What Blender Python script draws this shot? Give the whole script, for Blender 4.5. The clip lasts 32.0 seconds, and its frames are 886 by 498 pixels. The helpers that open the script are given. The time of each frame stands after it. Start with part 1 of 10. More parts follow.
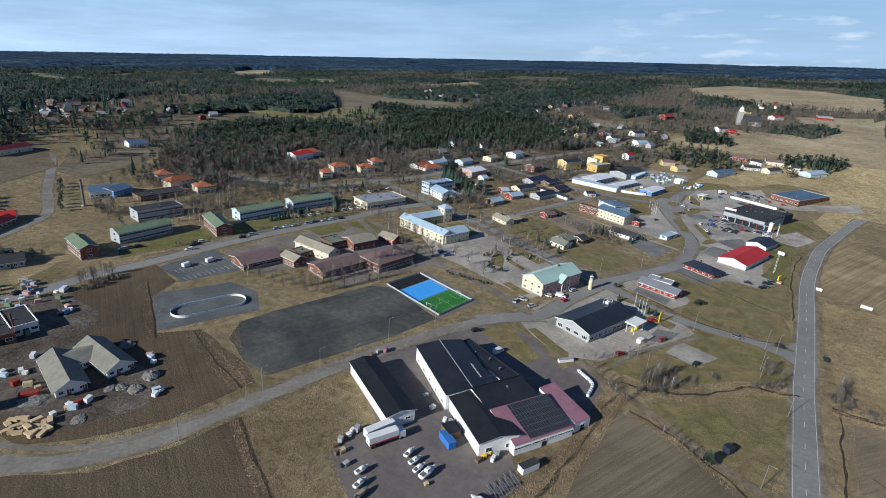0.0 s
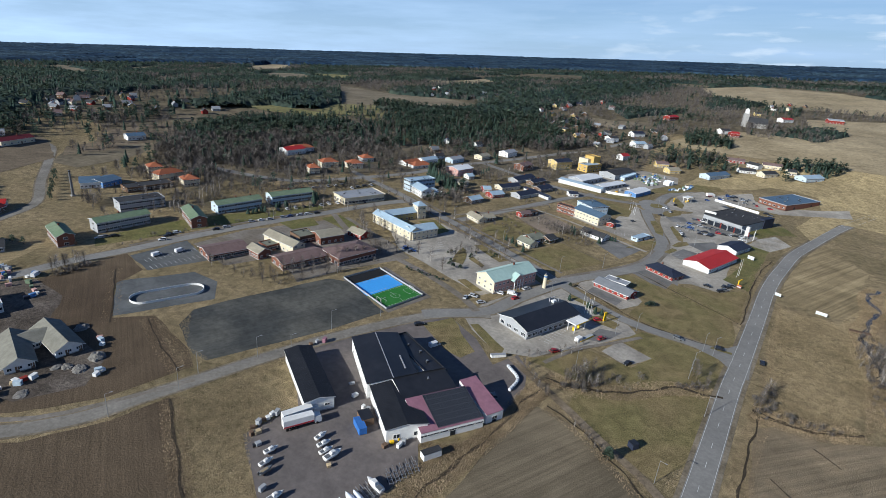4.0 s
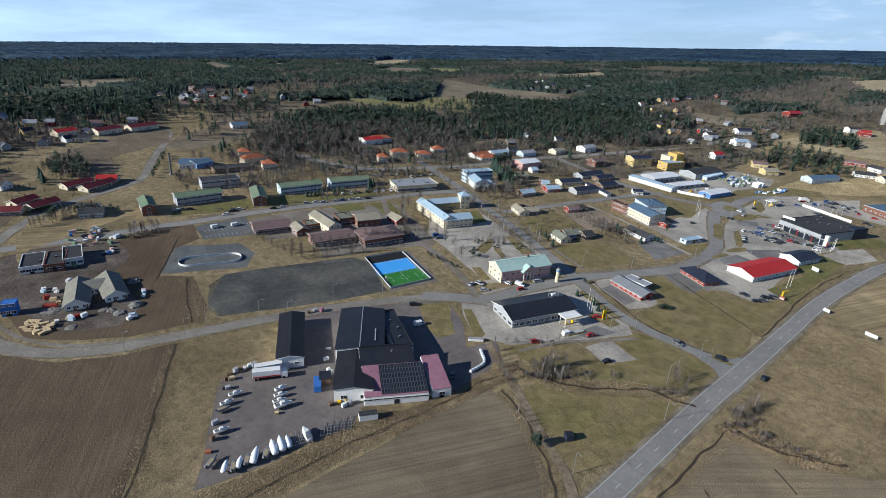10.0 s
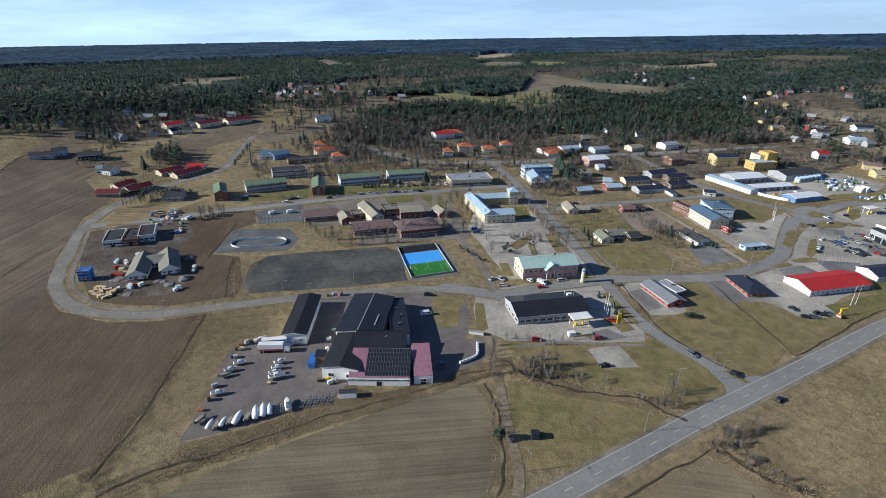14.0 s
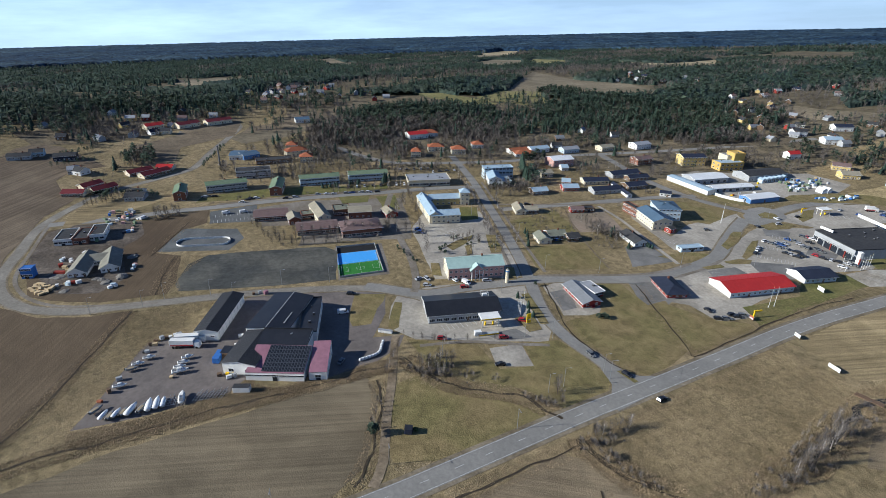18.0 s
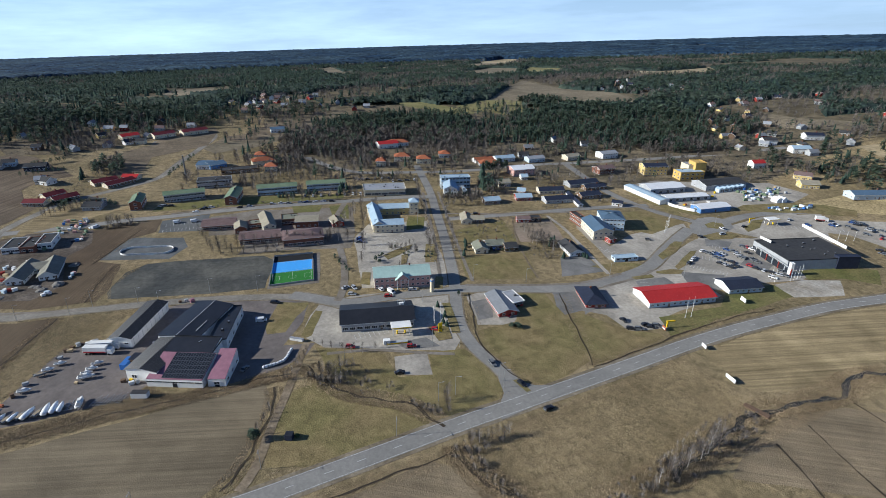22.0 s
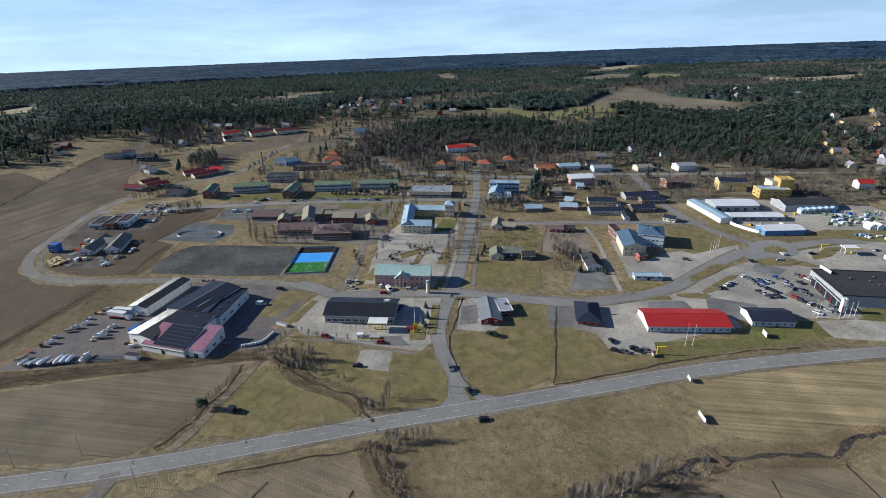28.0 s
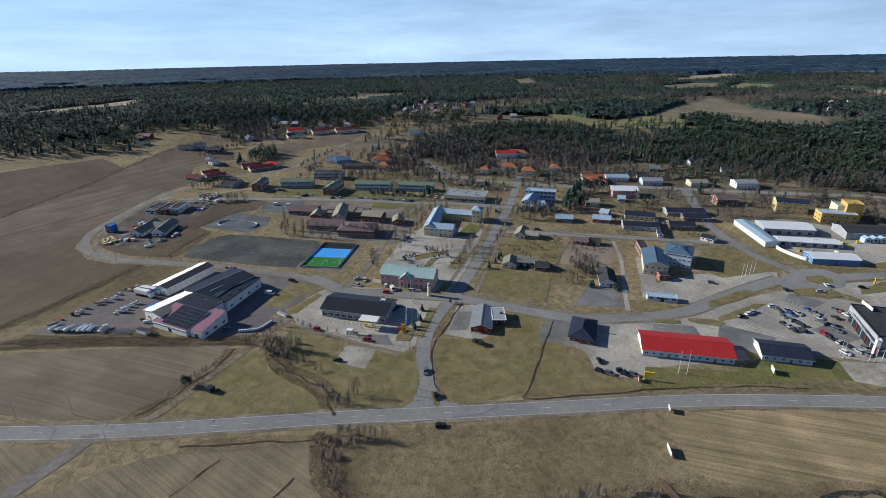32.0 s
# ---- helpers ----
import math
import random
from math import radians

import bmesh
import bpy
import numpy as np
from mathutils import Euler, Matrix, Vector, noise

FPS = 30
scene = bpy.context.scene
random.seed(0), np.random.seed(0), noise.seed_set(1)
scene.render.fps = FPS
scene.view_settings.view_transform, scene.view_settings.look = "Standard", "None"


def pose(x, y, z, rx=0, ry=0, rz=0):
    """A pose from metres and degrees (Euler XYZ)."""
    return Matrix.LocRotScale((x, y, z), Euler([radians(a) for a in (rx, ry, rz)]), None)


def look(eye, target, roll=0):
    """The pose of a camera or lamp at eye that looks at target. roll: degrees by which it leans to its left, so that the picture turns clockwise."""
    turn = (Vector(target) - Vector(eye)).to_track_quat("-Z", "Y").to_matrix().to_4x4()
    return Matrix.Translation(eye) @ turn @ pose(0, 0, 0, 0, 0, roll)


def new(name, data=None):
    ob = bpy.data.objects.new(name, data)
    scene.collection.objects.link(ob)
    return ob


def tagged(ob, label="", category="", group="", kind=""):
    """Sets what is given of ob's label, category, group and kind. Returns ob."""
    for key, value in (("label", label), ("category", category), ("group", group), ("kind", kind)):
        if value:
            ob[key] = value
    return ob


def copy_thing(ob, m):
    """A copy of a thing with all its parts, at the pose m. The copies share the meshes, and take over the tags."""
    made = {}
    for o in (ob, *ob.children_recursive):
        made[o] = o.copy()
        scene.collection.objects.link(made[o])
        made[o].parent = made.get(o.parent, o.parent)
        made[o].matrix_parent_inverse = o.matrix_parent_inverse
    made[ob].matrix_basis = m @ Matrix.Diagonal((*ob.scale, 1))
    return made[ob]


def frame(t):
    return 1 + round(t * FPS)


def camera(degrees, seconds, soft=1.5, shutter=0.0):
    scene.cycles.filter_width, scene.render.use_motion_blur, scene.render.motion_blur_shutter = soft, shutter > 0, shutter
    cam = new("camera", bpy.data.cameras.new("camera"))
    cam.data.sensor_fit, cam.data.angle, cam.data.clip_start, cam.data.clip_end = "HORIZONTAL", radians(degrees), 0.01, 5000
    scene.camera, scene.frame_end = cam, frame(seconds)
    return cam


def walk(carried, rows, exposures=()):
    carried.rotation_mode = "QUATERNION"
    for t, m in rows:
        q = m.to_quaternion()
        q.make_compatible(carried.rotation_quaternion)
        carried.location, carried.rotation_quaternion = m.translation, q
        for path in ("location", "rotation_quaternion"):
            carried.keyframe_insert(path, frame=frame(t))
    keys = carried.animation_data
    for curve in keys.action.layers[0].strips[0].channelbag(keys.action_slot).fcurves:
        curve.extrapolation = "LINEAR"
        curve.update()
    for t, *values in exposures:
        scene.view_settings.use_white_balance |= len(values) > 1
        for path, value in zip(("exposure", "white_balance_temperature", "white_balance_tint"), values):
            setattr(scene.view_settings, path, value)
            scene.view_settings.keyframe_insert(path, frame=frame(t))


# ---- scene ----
cam = camera(79.03, 32.0, soft=0.6)
# seconds, place, turn about x, y, z
ROWS = [
    (0.0, -6.05, -1.77, 109.44, 69.23, -4.18, 33.55),
    (0.5, -2.50, -1.02, 108.41, 69.62, -4.75, 33.86),
    (1.0, 1.22, 0.39, 108.79, 69.66, -4.72, 34.12),
    (1.5, 4.83, 1.96, 109.97, 69.44, -4.75, 34.77),
    (2.0, 8.36, 3.71, 111.14, 69.24, -4.76, 35.14),
    (2.5, 12.08, 5.33, 112.27, 69.08, -4.77, 35.14),
    (3.0, 16.08, 6.81, 113.33, 68.89, -4.81, 35.53),
    (3.5, 20.07, 8.46, 114.15, 68.77, -4.74, 35.78),
    (5.5, 36.29, 15.69, 116.93, 68.17, -4.42, 37.60),
    (6.0, 40.66, 17.71, 117.20, 68.13, -4.19, 38.37),
    (6.5, 44.21, 19.75, 117.97, 67.87, -4.27, 39.37),
    (7.0, 48.05, 21.77, 118.61, 67.71, -4.22, 40.46),
    (7.5, 52.25, 23.84, 119.08, 67.59, -4.11, 41.47),
    (8.0, 56.41, 26.06, 119.30, 67.55, -3.96, 42.33),
    (8.5, 60.50, 28.50, 119.49, 67.50, -3.79, 43.28),
    (9.0, 64.40, 31.28, 119.48, 67.42, -3.50, 44.94),
    (9.5, 67.66, 34.20, 119.41, 67.29, -3.48, 47.08),
    (10.0, 71.20, 37.34, 119.55, 67.10, -3.35, 49.17),
    (10.5, 75.06, 40.27, 119.99, 66.91, -3.14, 50.57),
    (11.0, 79.05, 43.32, 120.50, 66.76, -2.91, 51.78),
    (11.5, 82.70, 46.75, 120.91, 66.61, -2.69, 53.21),
    (12.0, 86.14, 50.61, 121.20, 66.44, -2.46, 55.23),
    (12.5, 89.38, 54.68, 121.64, 66.31, -2.28, 57.30),
    (13.0, 92.76, 59.08, 122.37, 66.15, -1.92, 59.11),
    (13.5, 95.79, 63.28, 122.49, 66.11, -1.77, 60.38),
    (15.5, 109.57, 81.37, 125.58, 65.85, -1.20, 60.57),
    (16.0, 112.82, 85.72, 126.41, 65.78, -1.24, 60.22),
    (16.5, 116.19, 90.51, 127.15, 65.76, -1.18, 60.35),
    (17.0, 119.55, 95.28, 127.84, 65.71, -1.13, 60.87),
    (17.5, 122.65, 100.02, 128.14, 65.69, -1.03, 61.33),
    (18.0, 125.84, 104.70, 128.27, 65.70, -1.03, 62.26),
    (18.5, 129.05, 109.38, 128.34, 65.74, -0.94, 62.74),
    (19.0, 132.38, 114.06, 128.64, 65.80, -0.89, 62.95),
    (19.5, 135.40, 119.11, 129.88, 65.52, -0.79, 63.01),
    (20.0, 138.46, 123.85, 130.81, 65.71, -0.74, 63.04),
    (20.5, 141.24, 128.35, 131.30, 65.67, -0.70, 63.08),
    (21.0, 144.07, 132.85, 131.70, 66.39, -0.69, 63.18),
    (21.5, 146.75, 137.48, 132.07, 66.39, -0.69, 63.27),
    (22.0, 149.47, 142.20, 132.38, 66.40, -0.67, 63.39),
    (22.5, 152.19, 146.94, 132.41, 66.45, -0.60, 63.53),
    (23.0, 154.96, 151.58, 132.19, 66.61, -0.52, 64.16),
    (23.5, 157.28, 156.45, 132.67, 66.54, -0.41, 65.26),
    (24.0, 159.30, 161.43, 132.82, 66.50, -0.17, 66.15),
    (24.5, 161.47, 166.47, 132.84, 66.53, 0.04, 67.29),
    (25.0, 163.42, 171.08, 132.81, 66.58, 0.10, 68.60),
    (25.5, 164.95, 175.54, 132.47, 66.63, 0.04, 70.40),
    (26.0, 166.57, 180.08, 131.93, 66.75, 0.03, 72.10),
    (26.5, 168.07, 185.22, 131.48, 66.86, 0.18, 73.83),
    (28.5, 173.74, 205.13, 131.54, 66.99, 0.37, 77.40),
    (29.0, 174.93, 209.98, 131.86, 67.01, 0.32, 78.04),
    (29.5, 176.20, 214.51, 132.40, 66.97, 0.31, 78.30),
    (30.0, 176.96, 218.97, 132.72, 66.96, 0.05, 79.32),
    (30.5, 178.09, 224.55, 131.42, 67.32, 0.30, 81.65),
    (31.0, 178.79, 230.08, 130.39, 67.63, 0.39, 83.92),
    (31.5, 179.23, 234.79, 130.57, 67.68, 0.32, 85.02),
    (32.0, 179.19, 238.78, 132.26, 67.36, 0.01, 85.99),
]
walk(cam, [(t, pose(x, y, z, rx, ry, rz)) for t, x, y, z, rx, ry, rz in ROWS], [(0.0, 0.26, 6030, 7), (9.0, 0.35, 6050, 7), (20.0, 0.48, 6080, 7), (25.0, 0.44, 6080, 7), (30.0, 0.32, 6080, 7), (32.0, 0.25, 6080, 7)])

# ---- sky, sun, exposure ----
# the town lies on a gentle slope; the level of the far land leans by this much against it
LEAN_X, LEAN_Y = 0.0552, 0.0161
SUN_AZ, SUN_EL = radians(250.5), radians(24.0)
world = bpy.data.worlds.new("sky")
scene.world = world
world.use_nodes = True
wn, wl = world.node_tree.nodes, world.node_tree.links
wn.clear()
w_out, w_bg, w_sky = wn.new("ShaderNodeOutputWorld"), wn.new("ShaderNodeBackground"), wn.new("ShaderNodeTexSky")
w_co, w_map = wn.new("ShaderNodeTexCoord"), wn.new("ShaderNodeMapping")
w_sky.sky_type, w_sky.sun_disc = "NISHITA", False
w_sky.sun_elevation, w_sky.sun_rotation = SUN_EL, math.pi / 2 - SUN_AZ
w_sky.altitude, w_sky.air_density, w_sky.dust_density, w_sky.ozone_density = 100, 1.0, 0.25, 3.0
up = Vector((-LEAN_X, -LEAN_Y, 1)).normalized()
w_map.inputs["Rotation"].default_value = up.rotation_difference(Vector((0, 0, 1))).to_euler()
wl.new(w_co.outputs["Generated"], w_map.inputs["Vector"])
wl.new(w_map.outputs["Vector"], w_sky.inputs["Vector"])
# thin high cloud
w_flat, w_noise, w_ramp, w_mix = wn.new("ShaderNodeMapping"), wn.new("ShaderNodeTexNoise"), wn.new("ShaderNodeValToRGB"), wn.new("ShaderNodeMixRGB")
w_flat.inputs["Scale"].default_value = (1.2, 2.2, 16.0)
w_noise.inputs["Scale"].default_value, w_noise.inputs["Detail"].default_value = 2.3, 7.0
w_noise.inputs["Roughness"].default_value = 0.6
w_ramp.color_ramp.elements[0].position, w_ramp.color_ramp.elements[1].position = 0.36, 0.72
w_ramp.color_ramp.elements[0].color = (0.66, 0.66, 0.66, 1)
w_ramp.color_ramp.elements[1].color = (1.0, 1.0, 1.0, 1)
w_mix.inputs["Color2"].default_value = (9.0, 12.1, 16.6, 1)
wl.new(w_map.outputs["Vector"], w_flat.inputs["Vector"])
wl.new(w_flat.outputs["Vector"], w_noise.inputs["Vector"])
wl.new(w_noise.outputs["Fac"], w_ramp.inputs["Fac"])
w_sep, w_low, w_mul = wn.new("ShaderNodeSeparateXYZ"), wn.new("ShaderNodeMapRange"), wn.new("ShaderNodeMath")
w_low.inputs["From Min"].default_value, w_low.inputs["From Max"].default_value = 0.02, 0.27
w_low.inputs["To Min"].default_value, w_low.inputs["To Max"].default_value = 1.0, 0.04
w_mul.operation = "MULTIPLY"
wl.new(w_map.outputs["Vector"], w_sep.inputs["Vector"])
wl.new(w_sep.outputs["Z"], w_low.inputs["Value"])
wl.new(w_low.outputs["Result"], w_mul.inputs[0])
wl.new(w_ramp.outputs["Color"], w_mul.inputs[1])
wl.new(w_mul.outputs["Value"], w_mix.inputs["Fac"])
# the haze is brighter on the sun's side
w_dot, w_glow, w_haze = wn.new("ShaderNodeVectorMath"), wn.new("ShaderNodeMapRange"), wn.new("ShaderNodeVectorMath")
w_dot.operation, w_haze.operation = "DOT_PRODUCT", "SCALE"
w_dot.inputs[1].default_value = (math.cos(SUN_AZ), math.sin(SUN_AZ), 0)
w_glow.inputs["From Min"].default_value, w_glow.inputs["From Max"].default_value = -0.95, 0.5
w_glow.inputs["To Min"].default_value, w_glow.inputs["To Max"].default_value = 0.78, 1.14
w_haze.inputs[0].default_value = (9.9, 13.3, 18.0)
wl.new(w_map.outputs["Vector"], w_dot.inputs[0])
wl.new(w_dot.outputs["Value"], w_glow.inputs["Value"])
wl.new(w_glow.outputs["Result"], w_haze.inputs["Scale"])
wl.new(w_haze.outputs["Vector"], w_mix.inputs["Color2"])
# small heaped clouds low over the north-east
w_puff, w_edge, w_north, w_band, w_heap = (wn.new(k) for k in ("ShaderNodeTexNoise", "ShaderNodeMapRange", "ShaderNodeMapRange", "ShaderNodeMapRange", "ShaderNodeMixRGB"))
w_squash, w_both, w_all = wn.new("ShaderNodeMapping"), wn.new("ShaderNodeMath"), wn.new("ShaderNodeMath")
w_squash.inputs["Scale"].default_value = (13.0, 13.0, 60.0)
w_puff.inputs["Scale"].default_value, w_puff.inputs["Detail"].default_value = 1.0, 6.0
w_edge.inputs["From Min"].default_value, w_edge.inputs["From Max"].default_value = 0.55, 0.72
w_north.inputs["From Min"].default_value, w_north.inputs["From Max"].default_value = -0.65, -0.9
w_band.inputs["From Min"].default_value, w_band.inputs["From Max"].default_value = 0.085, 0.055
w_both.operation = w_all.operation = "MULTIPLY"
w_heap.inputs["Color2"].default_value = (11.0, 12.8, 15.0, 1)
wl.new(w_map.outputs["Vector"], w_squash.inputs["Vector"])
wl.new(w_squash.outputs["Vector"], w_puff.inputs["Vector"])
wl.new(w_puff.outputs["Fac"], w_edge.inputs["Value"])
wl.new(w_dot.outputs["Value"], w_north.inputs["Value"])
wl.new(w_sep.outputs["Z"], w_band.inputs["Value"])
wl.new(w_edge.outputs["Result"], w_both.inputs[0])
wl.new(w_north.outputs["Result"], w_both.inputs[1])
wl.new(w_both.outputs["Value"], w_all.inputs[0])
wl.new(w_band.outputs["Result"], w_all.inputs[1])
wl.new(w_all.outputs["Value"], w_heap.inputs["Fac"])
w_tint = wn.new("ShaderNodeMixRGB")
w_tint.blend_type = "MULTIPLY"
w_tint.inputs["Fac"].default_value, w_tint.inputs["Color2"].default_value = 1.0, (0.54, 0.79, 1.2, 1)
wl.new(w_sky.outputs["Color"], w_tint.inputs["Color1"])
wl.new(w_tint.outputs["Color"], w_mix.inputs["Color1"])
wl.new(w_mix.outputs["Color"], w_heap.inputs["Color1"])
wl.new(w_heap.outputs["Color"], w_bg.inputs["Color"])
w_bg.inputs["Strength"].default_value = 0.051
wl.new(w_bg.outputs["Background"], w_out.inputs["Surface"])
sun = new("sun", bpy.data.lights.new("sun", "SUN"))
sun.data.energy, sun.data.angle, sun.data.color = 5.0, radians(0.55), (1.0, 0.955, 0.87)
sun_dir = Vector((math.cos(SUN_AZ) * math.cos(SUN_EL), math.sin(SUN_AZ) * math.cos(SUN_EL), math.sin(SUN_EL)))
sun.matrix_world = look(sun_dir * 300, (0, 0, 0))

# ---- materials ----


def mat(name, color, rough=0.85, vary=0.25, scale=1.0, big=0.02, tint=None, tint_amount=0.5, metal=0.0, bump=0.0, per_object=0.0, per_island=0.0, stripes=None, spec=0.12, mid=None):
    """Paint with grain (scale, per metre), large patches (big, per metre) that lean to tint, and an optional furrow pattern (angle, spacing, strength)."""
    m = bpy.data.materials.new(name)
    m.use_nodes = True
    nt = m.node_tree
    n, l = nt.nodes, nt.links
    b = n["Principled BSDF"]
    b.inputs["Roughness"].default_value, b.inputs["Metallic"].default_value = rough, metal
    b.inputs["Specular IOR Level"].default_value = spec
    geo = n.new("ShaderNodeNewGeometry")
    fine, large = n.new("ShaderNodeTexNoise"), n.new("ShaderNodeTexNoise")
    fine.inputs["Scale"].default_value, fine.inputs["Detail"].default_value, fine.inputs["Roughness"].default_value = scale, 6.0, 0.65
    large.inputs["Scale"].default_value, large.inputs["Detail"].default_value = big, 5.0
    l.new(geo.outputs["Position"], fine.inputs["Vector"])
    l.new(geo.outputs["Position"], large.inputs["Vector"])
    ramp = n.new("ShaderNodeMapRange")
    ramp.inputs["From Min"].default_value, ramp.inputs["From Max"].default_value = 0.38, 0.62
    l.new(large.outputs["Fac"], ramp.inputs["Value"])
    mix = n.new("ShaderNodeMixRGB")
    mix.inputs["Color1"].default_value = (*color, 1)
    mix.inputs["Color2"].default_value = (*(tint or [c * 0.8 for c in color]), 1)
    amount = n.new("ShaderNodeMath")
    amount.operation = "MULTIPLY"
    amount.inputs[1].default_value = tint_amount
    l.new(ramp.outputs["Result"], amount.inputs[0])
    l.new(amount.outputs["Value"], mix.inputs["Fac"])
    hsv = n.new("ShaderNodeHueSaturation")
    l.new(mix.outputs["Color"], hsv.inputs["Color"])
    value = n.new("ShaderNodeMapRange")
    value.inputs["From Min"].default_value, value.inputs["From Max"].default_value = 0.3, 0.7
    value.inputs["To Min"].default_value, value.inputs["To Max"].default_value = 1 - vary, 1 + vary
    l.new(fine.outputs["Fac"], value.inputs["Value"])
    last = value.outputs["Result"]
    if mid:
        patch, level, both = n.new("ShaderNodeTexNoise"), n.new("ShaderNodeMapRange"), n.new("ShaderNodeMath")
        patch.inputs["Scale"].default_value, patch.inputs["Detail"].default_value, patch.inputs["Roughness"].default_value = mid[0], 4.0, 0.6
        patch.inputs["Distortion"].default_value = 0.8
        l.new(geo.outputs["Position"], patch.inputs["Vector"])
        level.inputs["From Min"].default_value, level.inputs["From Max"].default_value = 0.32, 0.68
        level.inputs["To Min"].default_value, level.inputs["To Max"].default_value = 1 - mid[1], 1 + mid[1]
        l.new(patch.outputs["Fac"], level.inputs["Value"])
        both.operation = "MULTIPLY"
        l.new(last, both.inputs[0])
        l.new(level.outputs["Result"], both.inputs[1])
        last = both.outputs["Value"]
    if stripes:
        angle, gap, strength = stripes
        turn, flat_ = n.new("ShaderNodeMapping"), n.new("ShaderNodeMapping")
        turn.inputs["Rotation"].default_value = (0, 0, radians(angle))
        flat_.inputs["Scale"].default_value = (0.02 / gap, 1.0 / gap, 1.0)
        wave = n.new("ShaderNodeTexNoise")
        wave.inputs["Scale"].default_value, wave.inputs["Detail"].default_value, wave.inputs["Roughness"].default_value = 1.0, 3.0, 0.7
        l.new(geo.outputs["Position"], turn.inputs["Vector"])
        l.new(turn.outputs["Vector"], flat_.inputs["Vector"])
        l.new(flat_.outputs["Vector"], wave.inputs["Vector"])
        band = n.new("ShaderNodeMapRange")
        band.inputs["From Min"].default_value, band.inputs["From Max"].default_value = 0.3, 0.7
        band.inputs["To Min"].default_value, band.inputs["To Max"].default_value = 1 - strength, 1 + strength
        l.new(wave.outputs["Fac"], band.inputs["Value"])
        both = n.new("ShaderNodeMath")
        both.operation = "MULTIPLY"
        l.new(last, both.inputs[0])
        l.new(band.outputs["Result"], both.inputs[1])
        last = both.outputs["Value"]
    if per_object or per_island:
        rnd = n.new("ShaderNodeObjectInfo").outputs["Random"] if per_object else geo.outputs["Random Per Island"]
        span = n.new("ShaderNodeMapRange")
        k = per_object or per_island
        span.inputs["To Min"].default_value, span.inputs["To Max"].default_value = 1 - k, 1 + k
        l.new(rnd, span.inputs["Value"])
        both = n.new("ShaderNodeMath")
        both.operation = "MULTIPLY"
        l.new(last, both.inputs[0])
        l.new(span.outputs["Result"], both.inputs[1])
        last = both.outputs["Value"]
    l.new(last, hsv.inputs["Value"])
    l.new(hsv.outputs["Color"], b.inputs["Base Color"])
    if bump:
        bp = n.new("ShaderNodeBump")
        bp.inputs["Strength"].default_value, bp.inputs["Distance"].default_value = min(1.0, bump), 0.4
        l.new(fine.outputs["Fac"], bp.inputs["Height"])
        l.new(bp.outputs["Normal"], b.inputs["Normal"])
    return m


DRY_GRASS = mat("dry_grass", (0.275, 0.21, 0.118), vary=0.42, scale=2.2, big=0.02, tint=(0.175, 0.138, 0.073), tint_amount=0.9, bump=1.0, mid=(0.3, 0.36))
DRY_GRASS_LIGHT = mat("dry_grass_light", (0.42, 0.325, 0.17), vary=0.5, scale=0.6, big=0.02, tint=(0.29, 0.225, 0.12), tint_amount=0.9, bump=0.9, mid=(0.15, 0.28))
LAWN = mat("spring_lawn", (0.172, 0.146, 0.063), vary=0.4, scale=1.8, big=0.05, tint=(0.208, 0.158, 0.079), tint_amount=0.9, bump=0.7, mid=(0.2, 0.26))
LAWN_GREEN = mat("green_lawn", (0.12, 0.122, 0.042), vary=0.38, scale=0.9, big=0.05, tint=(0.165, 0.14, 0.06), tint_amount=0.9, bump=0.5, mid=(0.16, 0.2))
PLOUGH_DARK = mat("ploughed_soil", (0.09, 0.064, 0.041), vary=0.28, scale=1.8, big=0.012, tint=(0.13, 0.096, 0.061), tint_amount=0.85, bump=0.6, stripes=(25, 1.1, 0.2), mid=(0.06, 0.15))
PLOUGH_GREY = mat("grey_stubble", (0.185, 0.148, 0.097), vary=0.26, scale=2.2, big=0.02, tint=(0.128, 0.104, 0.07), tint_amount=0.85, bump=0.4, stripes=(-68, 1.4, 0.22), mid=(0.04, 0.2))
SOIL_GREY = mat("grey_brown_soil", (0.265, 0.205, 0.13), vary=0.3, scale=2.4, big=0.03, tint=(0.18, 0.14, 0.09), tint_amount=0.85, bump=0.9, stripes=(-52, 1.6, 0.26), mid=(0.05, 0.2))
PLOUGH_BROWN = mat("brown_soil", (0.118, 0.088, 0.061), vary=0.28, scale=1.5, big=0.01, tint=(0.155, 0.12, 0.083), tint_amount=0.85, bump=0.5, stripes=(35, 2.4, 0.3), mid=(0.04, 0.18))
FALLOW = mat("fallow_grass", (0.43, 0.33, 0.18), vary=0.5, scale=1.5, big=0.02, tint=(0.26, 0.20, 0.11), tint_amount=0.9, bump=1.0, mid=(0.3, 0.34))
FAR_MEADOW = mat("far_meadow", (0.20, 0.178, 0.125), vary=0.3, scale=0.05, big=0.004, tint=(0.11, 0.10, 0.07), tint_amount=0.9)
PLOUGH_TAN = mat("tan_stubble", (0.315, 0.243, 0.135), vary=0.34, scale=1.6, big=0.025, tint=(0.20, 0.152, 0.082), tint_amount=0.85, bump=0.6, stripes=(-70, 2.2, 0.4), mid=(0.07, 0.18))
DIRT = mat("building_site_soil", (0.135, 0.112, 0.092), vary=0.42, scale=0.8, big=0.06, tint=(0.075, 0.06, 0.047), tint_amount=0.9, bump=0.8, mid=(0.2, 0.28))
PALE_GRAVEL = mat("pale_gravel", (0.40, 0.37, 0.32), vary=0.3, scale=0.8, big=0.08, tint=(0.27, 0.235, 0.185), tint_amount=0.95, mid=(0.12, 0.2))
